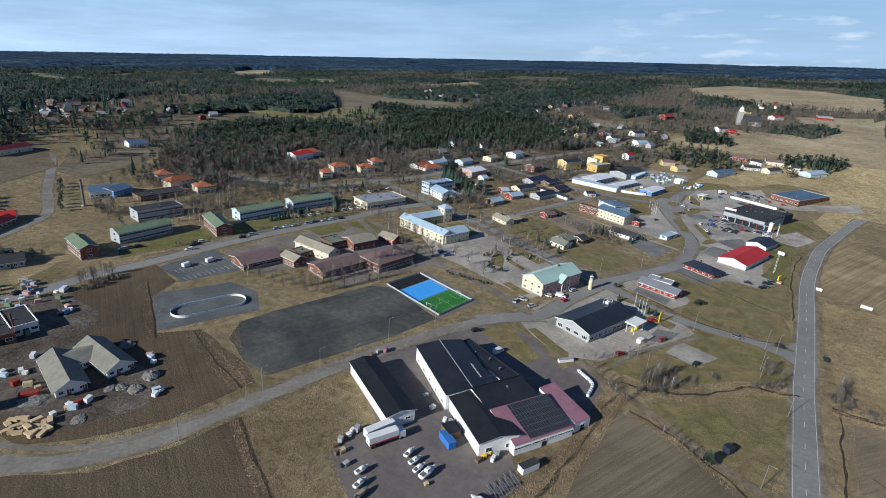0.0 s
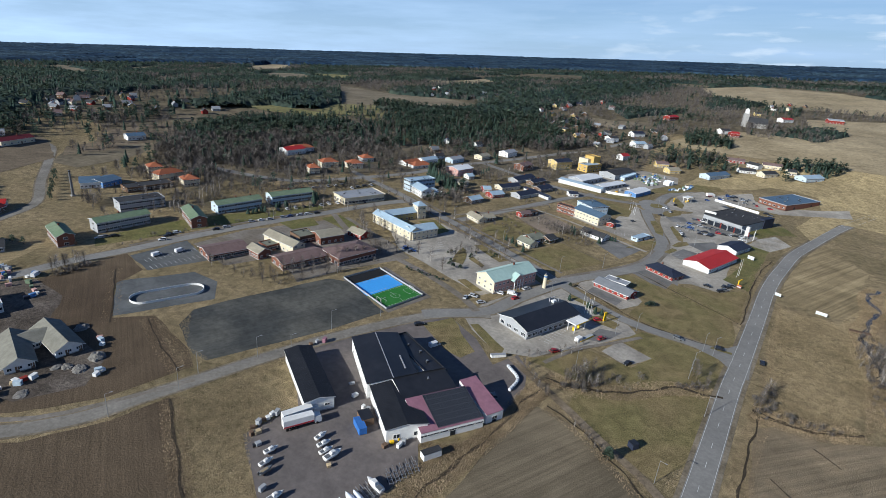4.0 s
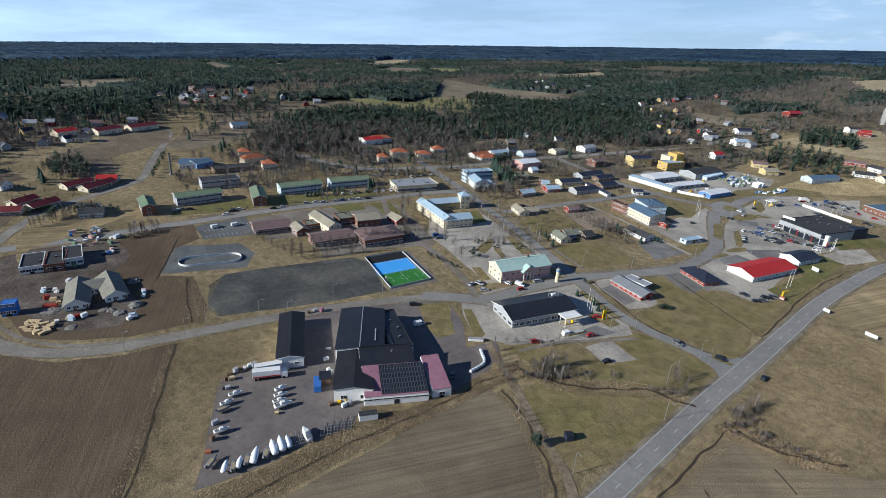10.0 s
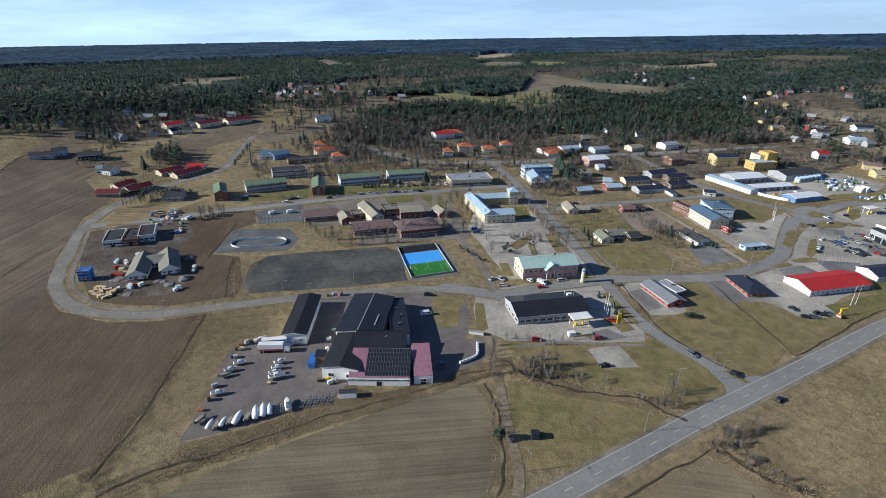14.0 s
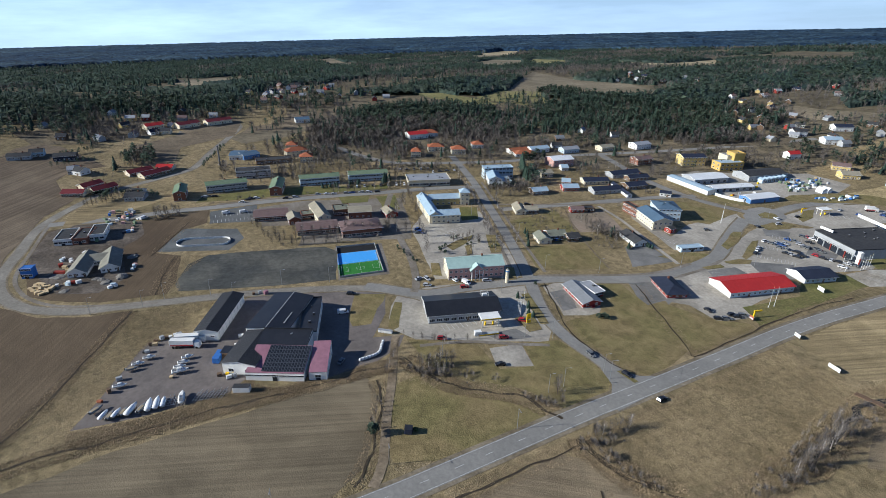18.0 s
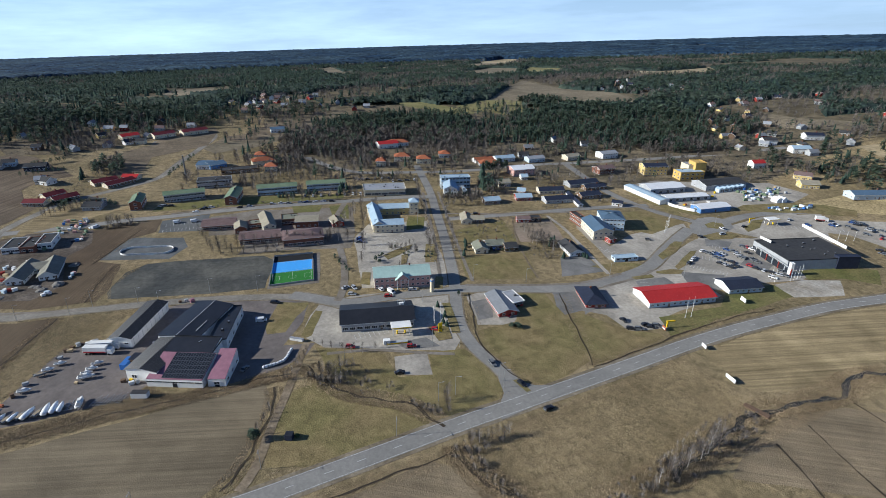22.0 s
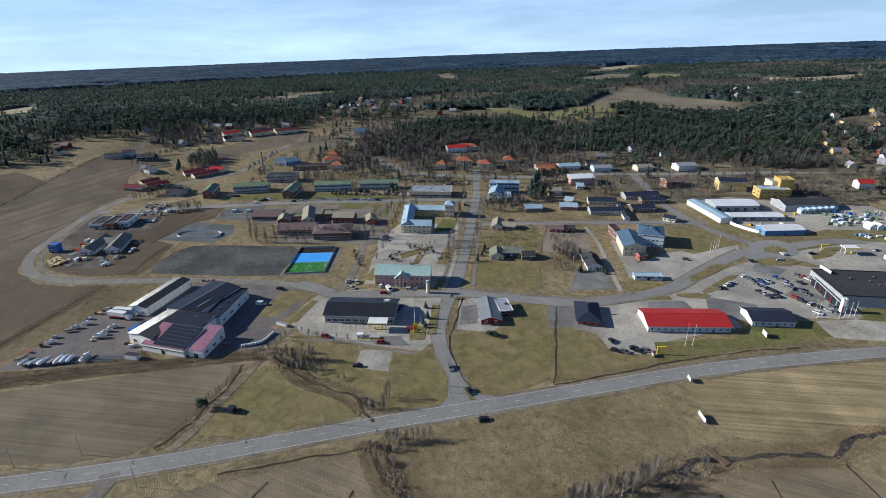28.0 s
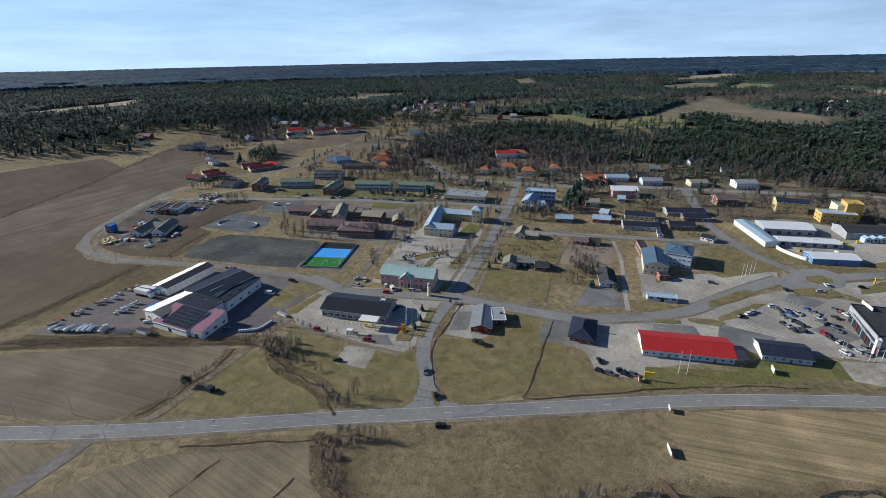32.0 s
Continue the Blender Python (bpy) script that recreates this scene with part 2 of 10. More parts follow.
SAND = mat("worn_sand", (0.27, 0.21, 0.16), vary=0.2, scale=0.4, big=0.05, tint=(0.2, 0.165, 0.12), tint_amount=0.8)
ASPHALT = mat("road_asphalt", (0.245, 0.234, 0.214), vary=0.14, scale=0.8, big=0.03, tint=(0.20, 0.192, 0.178), tint_amount=0.9, rough=0.85, mid=(0.12, 0.1))
ROAD_WORN = mat("dusty_worn_asphalt", (0.238, 0.218, 0.186), vary=0.2, scale=0.8, big=0.04, tint=(0.185, 0.168, 0.142), tint_amount=0.9, rough=0.9, mid=(0.12, 0.16))
ASPHALT_OLD = mat("worn_asphalt", (0.385, 0.35, 0.297), vary=0.2, scale=0.6, big=0.03, tint=(0.262, 0.238, 0.204), tint_amount=0.95, rough=0.95, mid=(0.1, 0.16))
YARD = mat("yard_asphalt", (0.14, 0.122, 0.113), vary=0.16, scale=0.5, big=0.05, tint=(0.175, 0.15, 0.137), tint_amount=0.8, mid=(0.1, 0.12))
PATH = mat("path_gravel", (0.22, 0.195, 0.165), vary=0.25, scale=0.6, big=0.08, tint=(0.16, 0.135, 0.105), tint_amount=0.9)
GRAVEL = mat("gravel", (0.20, 0.18, 0.16), vary=0.3, scale=0.6, big=0.08, tint=(0.15, 0.125, 0.10), tint_amount=0.9)
PITCH = mat("cinder_pitch", (0.056, 0.058, 0.055), vary=0.26, scale=0.4, big=0.045, tint=(0.105, 0.102, 0.088), tint_amount=0.95, stripes=(-72, 3.0, 0.14), mid=(0.06, 0.18))
RINK = mat("rink_asphalt", (0.105, 0.11, 0.11), vary=0.16, scale=0.5, big=0.05, tint=(0.135, 0.137, 0.135), tint_amount=0.8, mid=(0.1, 0.15))
COURT_BLACK = mat("black_rubber_court", (0.022, 0.023, 0.025), vary=0.15, scale=0.8)
COURT_BLUE = mat("blue_court", (0.075, 0.36, 0.82), vary=0.06, scale=0.8, rough=0.7)
COURT_GREEN = mat("green_turf", (0.03, 0.15, 0.03), vary=0.15, scale=1.2, big=0.1, tint=(0.045, 0.19, 0.04), tint_amount=0.8)
WATER = mat("creek_water", (0.03, 0.03, 0.025), rough=0.12, vary=0.2, scale=0.3, spec=0.5)
MARKING = mat("road_paint", (0.62, 0.62, 0.60), vary=0.2, scale=1.5, rough=0.7)
MEADOW = mat("pale_meadow", (0.37, 0.30, 0.19), vary=0.25, scale=0.3, big=0.008, tint=(0.27, 0.215, 0.13), tint_amount=0.9, stripes=(-60, 5.0, 0.15), mid=(0.02, 0.22))
GARDENS = mat("garden_ground", (0.172, 0.138, 0.09), vary=0.5, scale=0.5, big=0.03, tint=(0.105, 0.088, 0.057), tint_amount=0.9, bump=0.9, mid=(0.09, 0.32))
BROWN_FIELD = mat("brown_fallow_field", (0.19, 0.148, 0.10), vary=0.3, scale=0.6, big=0.02, tint=(0.132, 0.105, 0.073), tint_amount=0.9, stripes=(-55, 4.0, 0.16), mid=(0.05, 0.2))
FAR_FIELD = mat("far_brown_field", (0.225, 0.185, 0.125), vary=0.3, scale=0.25, big=0.007, tint=(0.15, 0.125, 0.085), tint_amount=0.9, stripes=(-55, 6.0, 0.16), mid=(0.02, 0.2))
FAR_GREENISH = mat("far_sprouting_field", (0.25, 0.215, 0.10), vary=0.25, scale=0.25, big=0.008, tint=(0.17, 0.16, 0.07), tint_amount=0.9, stripes=(-40, 5.0, 0.14), mid=(0.02, 0.18))
LITTER = mat("leaf_litter", (0.105, 0.085, 0.06), vary=0.45, scale=0.5, big=0.03, tint=(0.16, 0.128, 0.082), tint_amount=0.8, bump=0.8, mid=(0.08, 0.3))
FAR_GROUND = mat("forest_floor", (0.105, 0.086, 0.055), vary=0.4, scale=0.08, big=0.006, tint=(0.16, 0.13, 0.08), tint_amount=0.8, mid=(0.03, 0.3))
# needle greens leant to blue and lightened, standing in for haze over the woods
CONIFER = mat("conifer_needles", (0.052, 0.078, 0.056), vary=0.35, scale=0.12, big=0.02, tint=(0.078, 0.095, 0.058), per_island=0.45, rough=0.9)
SPRUCE = mat("spruce_needles", (0.034, 0.056, 0.042), vary=0.3, scale=0.2, big=0.05, per_island=0.3, rough=0.9)
TWIGS = mat("bare_twigs", (0.142, 0.125, 0.115), vary=0.3, scale=0.15, big=0.02, tint=(0.115, 0.10, 0.078), per_island=0.35, rough=0.95)
BARK = mat("bark", (0.13, 0.10, 0.075), vary=0.35, scale=2.0, rough=0.95)
BIRCH_BARK = mat("birch_bark", (0.48, 0.44, 0.40), vary=0.4, scale=2.0, rough=0.9)
HEDGE = mat("hedge_leaves", (0.045, 0.065, 0.028), vary=0.4, scale=0.8, per_island=0.4)
# blue of distance haze is painted into the far forest colour
HAZE_CANOPY = mat("far_forest", (0.012, 0.029, 0.056), vary=0.7, scale=0.06, big=0.004, tint=(0.034, 0.058, 0.078), tint_amount=0.9, mid=(0.012, 0.5))
# dark green of the tops, with some haze blue mixed into the colour
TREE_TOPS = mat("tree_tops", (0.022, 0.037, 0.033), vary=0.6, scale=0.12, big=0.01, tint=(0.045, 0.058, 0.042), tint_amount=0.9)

# building surfaces
WHITE = mat("white_paint", (0.74, 0.73, 0.70), vary=0.07, scale=0.7, big=0.15, rough=0.7)
CREAM = mat("cream_render", (0.66, 0.58, 0.42), vary=0.08, scale=0.6, big=0.2)
YELLOW = mat("yellow_render", (0.62, 0.47, 0.20), vary=0.08, scale=0.6, big=0.2)
OCHRE = mat("ochre_panels", (0.55, 0.37, 0.12), vary=0.08, scale=0.6, big=0.2)
PINK = mat("pink_render", (0.56, 0.34, 0.30), vary=0.08, scale=0.5, big=0.15)
PALE_BLUE = mat("pale_blue_panels", (0.47, 0.56, 0.62), vary=0.07, scale=0.6, big=0.2)
GREY_WALL = mat("grey_panels", (0.36, 0.37, 0.38), vary=0.1, scale=0.6, big=0.2)
RED_WOOD = mat("red_painted_boards", (0.27, 0.045, 0.035), vary=0.18, scale=1.2, big=0.3)
BRICK_RED = mat("red_brick", (0.20, 0.09, 0.062), vary=0.2, scale=1.5, big=0.2)
BROWN_WOOD = mat("brown_boards", (0.16, 0.105, 0.07), vary=0.2, scale=1.5, big=0.2)
BLUE_WALL = mat("blue_panels", (0.12, 0.24, 0.46), vary=0.1, scale=0.6, big=0.2)
BLACK_ROOF = mat("black_sheet_roof", (0.016, 0.017, 0.02), vary=0.25, scale=0.4, big=0.1, tint=(0.026, 0.026, 0.029), rough=0.4, spec=0.55)
HALL_ROOF = mat("glossy_dark_steel_roof", (0.018, 0.019, 0.022), vary=0.2, scale=0.4, big=0.1, tint=(0.028, 0.028, 0.031), rough=0.32, spec=0.5)
NAVY_ROOF = mat("dark_blue_roof", (0.028, 0.034, 0.055), vary=0.2, scale=0.5, big=0.1, rough=0.55)
DARK_ROOF = mat("dark_felt_roof", (0.045, 0.046, 0.05), vary=0.2, scale=0.5, big=0.08, tint=(0.06, 0.06, 0.06), rough=0.9)
DARK_RED_ROOF = mat("dark_red_roof", (0.15, 0.03, 0.034), vary=0.15, scale=0.6, big=0.1, rough=0.6)
TRACK_DIRT = mat("farm_track_dirt", (0.225, 0.178, 0.125), vary=0.4, scale=0.8, big=0.1, tint=(0.15, 0.115, 0.075), tint_amount=0.95, mid=(0.15, 0.25))
ASPHALT_DARK = mat("fresh_dark_asphalt", (0.155, 0.151, 0.144), vary=0.15, scale=0.8, big=0.06, tint=(0.20, 0.192, 0.18), tint_amount=0.8, rough=0.85, mid=(0.12, 0.15))
FELT = mat("beige_grey_felt_roof", (0.215, 0.207, 0.172), vary=0.15, scale=0.6, big=0.1, mid=(0.2, 0.12))
SLATE = mat("slate_grey_sheet_roof", (0.205, 0.213, 0.225), vary=0.12, scale=0.5, big=0.1, rough=0.45, spec=0.4)
SHOULDER = mat("gravel_shoulder", (0.215, 0.18, 0.132), vary=0.35, scale=0.8, big=0.06, tint=(0.145, 0.115, 0.075), tint_amount=0.9, mid=(0.15, 0.2))
RED_ROOF = mat("red_sheet_roof", (0.40, 0.032, 0.03), vary=0.1, scale=0.5, big=0.06, tint=(0.31, 0.025, 0.028), rough=0.5)
TILE_ROOF = mat("orange_tile_roof", (0.36, 0.125, 0.065), vary=0.15, scale=1.2, big=0.2, per_object=0.15)
BROWN_ROOF = mat("brown_sheet_roof", (0.155, 0.105, 0.098), vary=0.16, scale=0.5, big=0.08, tint=(0.20, 0.145, 0.135), rough=0.6)
PINK_ROOF = mat("faded_red_roof", (0.29, 0.145, 0.185), vary=0.14, scale=0.5, big=0.1, tint=(0.215, 0.10, 0.135), rough=0.6)
GREEN_ROOF = mat("green_sheet_roof", (0.145, 0.20, 0.125), vary=0.15, scale=0.5, big=0.08, tint=(0.19, 0.23, 0.155), rough=0.6)
MINT_ROOF = mat("mint_sheet_roof", (0.36, 0.485, 0.445), vary=0.08, scale=0.5, big=0.08, rough=0.5)
SKY_ROOF = mat("light_blue_sheet_roof", (0.34, 0.44, 0.52), vary=0.08, scale=0.5, big=0.08, rough=0.5)
BLUE_ROOF = mat("blue_sheet_roof", (0.095, 0.15, 0.215), vary=0.12, scale=0.5, big=0.08, rough=0.6)
GREY_ROOF = mat("grey_sheet_roof", (0.30, 0.31, 0.33), vary=0.1, scale=0.5, big=0.1, rough=0.5)
TAN_ROOF = mat("tan_felt_roof", (0.30, 0.27, 0.205), vary=0.15, scale=0.5, big=0.1)
MOSS_ROOF = mat("mossy_felt_roof", (0.195, 0.20, 0.155), vary=0.15, scale=0.5, big=0.1)
WHITE_ROOF = mat("white_sheet_roof", (0.70, 0.71, 0.72), vary=0.06, scale=0.5, big=0.1, rough=0.5)
CONCRETE = mat("concrete", (0.36, 0.35, 0.33), vary=0.15, scale=1.0, big=0.3)
STEEL = mat("galvanised_steel", (0.42, 0.43, 0.44), vary=0.1, scale=2.0, rough=0.4, metal=0.7)
GLASS = mat("window_glass", (0.022, 0.027, 0.036), rough=0.1, vary=0.1, scale=0.4, spec=0.35)
RUBBER = mat("tyre_rubber", (0.02, 0.02, 0.02), vary=0.1, scale=3.0)
TARP_BLUE = mat("blue_tarpaulin", (0.05, 0.16, 0.45), vary=0.15, scale=1.0)
TARP_WHITE = mat("white_shrink_wrap", (0.75, 0.77, 0.78), vary=0.06, scale=1.5, rough=0.45)
SIGN_YELLOW = mat("yellow_sign", (0.80, 0.52, 0.02), vary=0.05, scale=1.0, rough=0.5)
TIMBER = mat("fresh_timber", (0.55, 0.42, 0.25), vary=0.15, scale=1.5, per_object=0.2)
STONES = mat("crushed_stone", (0.21, 0.195, 0.175), vary=0.4, scale=1.5, big=0.3, bump=0.8)
PAINTS = {k: mat("car_" + k, c, rough=0.3, vary=0.03, scale=1.0, spec=0.6) for k, c in (
    ("white", (0.72, 0.72, 0.72)), ("silver", (0.42, 0.43, 0.45)), ("grey", (0.14, 0.145, 0.15)), ("black", (0.018, 0.018, 0.02)),
    ("red", (0.42, 0.02, 0.025)), ("blue", (0.03, 0.08, 0.26)), ("green", (0.04, 0.13, 0.07)), ("yellow", (0.70, 0.45, 0.03)), ("tan", (0.34, 0.27, 0.17)))}

# ---- ground ----


def smooth(a, b, x):
    u = np.clip((np.asarray(x, float) - a) / (b - a), 0, 1)
    return u * u * (3 - 2 * u)


def land(x, y):
    """Height of the land: flat in the town, rising to wooded hills, then bending to the level of the far woods."""
    dx, dy = np.asarray(x, float) + 80, np.asarray(y, float) - 250
    r = np.hypot(dx, dy)
    lean = LEAN_X * dx + LEAN_Y * dy
    lean = np.where(lean > 60, 60 + 60 * np.tanh((lean - 60) / 60), lean)
    east = 1 - smooth(100, 140, np.abs(np.degrees(np.arctan2(dy, dx))))
    rise = 20 * smooth(270, 720, r) + 14 * smooth(600, 1500, r) + 9 * east * smooth(380, 700, r)
    return lean * smooth(450, 1500, r) + 72 * smooth(700, 5200, r) + rise * (1 - smooth(1500, 4200, r))


def mesh_from(name, verts, faces, mats, index=None, smooth_shade=False):
    me = bpy.data.meshes.new(name)
    me.from_pydata([tuple(v) for v in verts], [], [tuple(f) for f in faces])
    for m in mats:
        me.materials.append(m)
    if index is not None:
        me.polygons.foreach_set("material_index", index)
    if smooth_shade:
        me.polygons.foreach_set("use_smooth", [True] * len(me.polygons))
    me.update()
    return me


def big_mesh(name, co, tri, m):
    """A mesh straight from arrays of points and triangles."""
    me = bpy.data.meshes.new(name)
    me.vertices.add(len(co))
    me.vertices.foreach_set("co", np.ascontiguousarray(co, np.float32).ravel())
    me.loops.add(tri.size)
    me.loops.foreach_set("vertex_index", np.ascontiguousarray(tri, np.int32).ravel())
    me.polygons.add(len(tri))
    me.polygons.foreach_set("loop_start", np.arange(0, tri.size, 3, dtype=np.int32))
    me.update(calc_edges=True)
    me.materials.append(m)
    return me


# one sheet: fine rings near the town, wide ones towards the horizon
rings = np.concatenate([np.arange(0, 240, 60), np.arange(240, 1000, 10), np.arange(1000, 1600, 25), np.geomspace(1600, 4990, 30)])
spokes = 288
ang = np.linspace(0, 2 * np.pi, spokes, endpoint=False)
gx = (-80 + rings[:, None] * np.cos(ang)).ravel()
gy = (250 + rings[:, None] * np.sin(ang)).ravel()
gz = land(gx, gy)
idx = np.arange(len(rings) * spokes).reshape(len(rings), spokes)
nxt = np.roll(idx, -1, axis=1)
quads = np.stack([idx[:-1], idx[1:], nxt[1:], nxt[:-1]], -1).reshape(-1, 4)
tri = np.concatenate([quads[:, [0, 1, 2]], quads[:, [0, 2, 3]]])
ground = new("ground", big_mesh("ground", np.stack([gx, gy, gz], 1), tri, DRY_GRASS))
ground.data.materials.append(FAR_GROUND)
ground.data.materials.append(FAR_MEADOW)
ground.data.materials.append(GARDENS)
mid_x, mid_y = gx[tri].mean(1), gy[tri].mean(1)
mid_r, mid_a = np.hypot(mid_x + 80, mid_y - 250), np.degrees(np.arctan2(mid_y - 250, mid_x + 80))
zone = np.where(mid_r > 2000, 2, np.where(mid_r > 560, 1, np.where((mid_r > 235) & (mid_a > 98) & (mid_a < 180), 3, 0)))
ground.data.polygons.foreach_set("material_index", zone.astype(np.int32))
tagged(ground, "dry yellow-brown spring grassland sloping to wooded horizon", "ground", kind="structure")


def spline(pts, step=6.0):
    """Points along a smooth line through pts."""
    p = [Vector((*q, 0)) for q in pts]
    p = [2 * p[0] - p[1]] + p + [2 * p[-1] - p[-2]]
    res = []
    for a, b, c, d in zip(p, p[1:], p[2:], p[3:]):
        k = max(2, int((c - b).length / step))
        for i in range(k):
            t = i / k
            res.append(0.5 * ((2 * b) + (c - a) * t + (2 * a - 5 * b + 4 * c - d) * t * t + (3 * b - a - 3 * c + d) * t ** 3))
    return res + [p[-2]]


def ribbon(line, off_a, off_b, h):
    """Points and faces of a strip along line between two side offsets, draped h above the land."""
    verts, faces = [], []
    for i, q in enumerate(line):
        d = (line[min(i + 1, len(line) - 1)] - line[max(i - 1, 0)]).normalized()
        nrm = Vector((-d.y, d.x, 0))
        for o in (off_a, off_b):
            v = q + nrm * o
            verts.append((v.x, v.y, float(land(v.x, v.y)) + h))
    for i in range(len(line) - 1):
        faces.append((2 * i + 1, 2 * i, 2 * i + 2, 2 * i + 3))
    return verts, faces


ROAD_LEVEL = [0.06]
ROAD_POINTS = []


def road(name, pts, width, material, label="grey asphalt road with worn surface"):
    ROAD_LEVEL[0] += 0.0016
    line = spline(pts)
    ROAD_POINTS.extend((q.x, q.y, width / 2 + 2.5) for q in line)
    v, f = ribbon(line, -width / 2, width / 2, ROAD_LEVEL[0])
    return tagged(new(name, mesh_from(name, v, f, [material])), label, "road", kind="structure")


AREA_STEP = [0.0]


def area(name, pts, material, h, label=""):
    """A patch of other ground, its outline waved a little, draped on the land."""
    from mathutils.geometry import tessellate_polygon
    AREA_STEP[0] += 0.00044
    h *= 0.4
    ring = []
    p = [Vector((*q, 0)) for q in pts]
    hard = material in (COURT_BLACK, COURT_BLUE, COURT_GREEN)
    for a, b in zip(p, p[1:] + p[:1]):
        k = 1 if hard else max(1, int((b - a).length / 7))
        nrm = Vector((b.y - a.y, a.x - b.x, 0)).normalized()
        for i in range(k):
            q = a.lerp(b, i / k)
            wob = 0 if i == 0 or hard else noise.noise(q * 0.11) * 1.1
            ring.append(q + nrm * wob)
    faces = tessellate_polygon([ring])
    verts = [(q.x, q.y, float(land(q.x, q.y)) + h + AREA_STEP[0]) for q in ring]
    me = mesh_from(name, verts, faces, [material])
    if max(math.hypot(q.x + 80, q.y - 250) for q in ring) > 270:
        bm = bmesh.new()
        bm.from_mesh(me)
        for axis in (0, 1):
            lo, hi = min(v.co[axis] for v in bm.verts), max(v.co[axis] for v in bm.verts)
            step = 12 if lo > -900 and hi < 900 else 25
            lift = 0.04 if step == 12 else 0.1
            c = lo + step
            while c < hi:
                no = (1, 0, 0) if axis == 0 else (0, 1, 0)
                bmesh.ops.bisect_plane(bm, geom=bm.verts[:] + bm.edges[:] + bm.faces[:], plane_co=(c if axis == 0 else 0, c if axis else 0, 0), plane_no=no)
                c += step
        for v in bm.verts:
            v.co.z = float(land(v.co.x, v.co.y)) + h + lift + AREA_STEP[0]
        bm.to_mesh(me)
        bm.free()
    me.update()
    for poly in me.polygons:
        if poly.normal.z < 0:
            poly.flip()
    ob = new(name, me)
    return tagged(ob, label or material.name.replace("_", " ") + " patch of the town", "ground", kind="structure")


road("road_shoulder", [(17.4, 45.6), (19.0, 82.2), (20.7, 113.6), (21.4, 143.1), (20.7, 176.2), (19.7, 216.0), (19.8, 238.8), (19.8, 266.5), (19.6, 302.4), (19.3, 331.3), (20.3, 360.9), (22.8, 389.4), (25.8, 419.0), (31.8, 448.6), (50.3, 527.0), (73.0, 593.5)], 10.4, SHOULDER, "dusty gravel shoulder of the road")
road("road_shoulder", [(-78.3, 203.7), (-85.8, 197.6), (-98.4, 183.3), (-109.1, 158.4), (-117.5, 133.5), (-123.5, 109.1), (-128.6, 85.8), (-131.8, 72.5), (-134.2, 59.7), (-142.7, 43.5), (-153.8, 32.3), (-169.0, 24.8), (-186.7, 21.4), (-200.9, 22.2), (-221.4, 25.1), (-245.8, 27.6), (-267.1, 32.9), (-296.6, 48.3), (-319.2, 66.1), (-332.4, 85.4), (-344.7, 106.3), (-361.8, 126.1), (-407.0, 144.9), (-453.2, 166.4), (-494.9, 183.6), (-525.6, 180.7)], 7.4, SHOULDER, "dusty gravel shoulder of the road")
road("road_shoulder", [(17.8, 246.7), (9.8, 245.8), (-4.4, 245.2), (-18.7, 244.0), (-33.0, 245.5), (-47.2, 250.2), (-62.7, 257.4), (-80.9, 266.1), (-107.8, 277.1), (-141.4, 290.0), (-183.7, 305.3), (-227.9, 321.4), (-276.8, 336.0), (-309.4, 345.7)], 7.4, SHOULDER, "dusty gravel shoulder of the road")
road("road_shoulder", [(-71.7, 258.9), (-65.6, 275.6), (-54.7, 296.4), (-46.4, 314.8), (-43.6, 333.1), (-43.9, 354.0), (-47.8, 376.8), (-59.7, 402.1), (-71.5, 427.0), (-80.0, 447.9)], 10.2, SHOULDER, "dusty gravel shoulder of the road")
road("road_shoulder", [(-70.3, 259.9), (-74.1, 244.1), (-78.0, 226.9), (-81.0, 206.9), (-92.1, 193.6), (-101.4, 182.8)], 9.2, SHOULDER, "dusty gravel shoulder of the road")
road("road_shoulder", [(-261.4, 34.2), (-259.2, 52.9), (-255.8, 77.0), (-256.9, 99.9), (-253.6, 127.0), (-250.7, 160.0), (-245.4, 199.1), (-235.8, 244.0), (-227.5, 288.6), (-217.6, 316.2)], 9.2, SHOULDER, "dusty gravel shoulder of the road")
road("road_shoulder", [(-383.3, 257.9), (-336.9, 270.9), (-307.6, 289.6), (-289.3, 331.1), (-272.9, 382.3), (-265.9, 446.5), (-240.2, 537.3), (-221.0, 599.2), (-200.5, 660.0), (-184.3, 708.9)], 9.2, SHOULDER, "dusty gravel shoulder of the road")
road("road_shoulder", [(-166.7, 305.8), (-159.0, 338.4), (-148.8, 385.4), (-138.2, 430.1), (-128.9, 458.7)], 8.2, SHOULDER, "dusty gravel shoulder of the road")
road("road_shoulder", [(-253.6, 479.5), (-217.7, 468.7), (-178.3, 456.4), (-143.3, 451.5), (-112.4, 454.0), (-88.0, 462.4)], 8.7, SHOULDER, "dusty gravel shoulder of the road")
road("road_shoulder", [(-77.4, 472.7), (-80.5, 504.8), (-74.2, 537.2), (-62.0, 565.0)], 9.7, SHOULDER, "dusty gravel shoulder of the road")

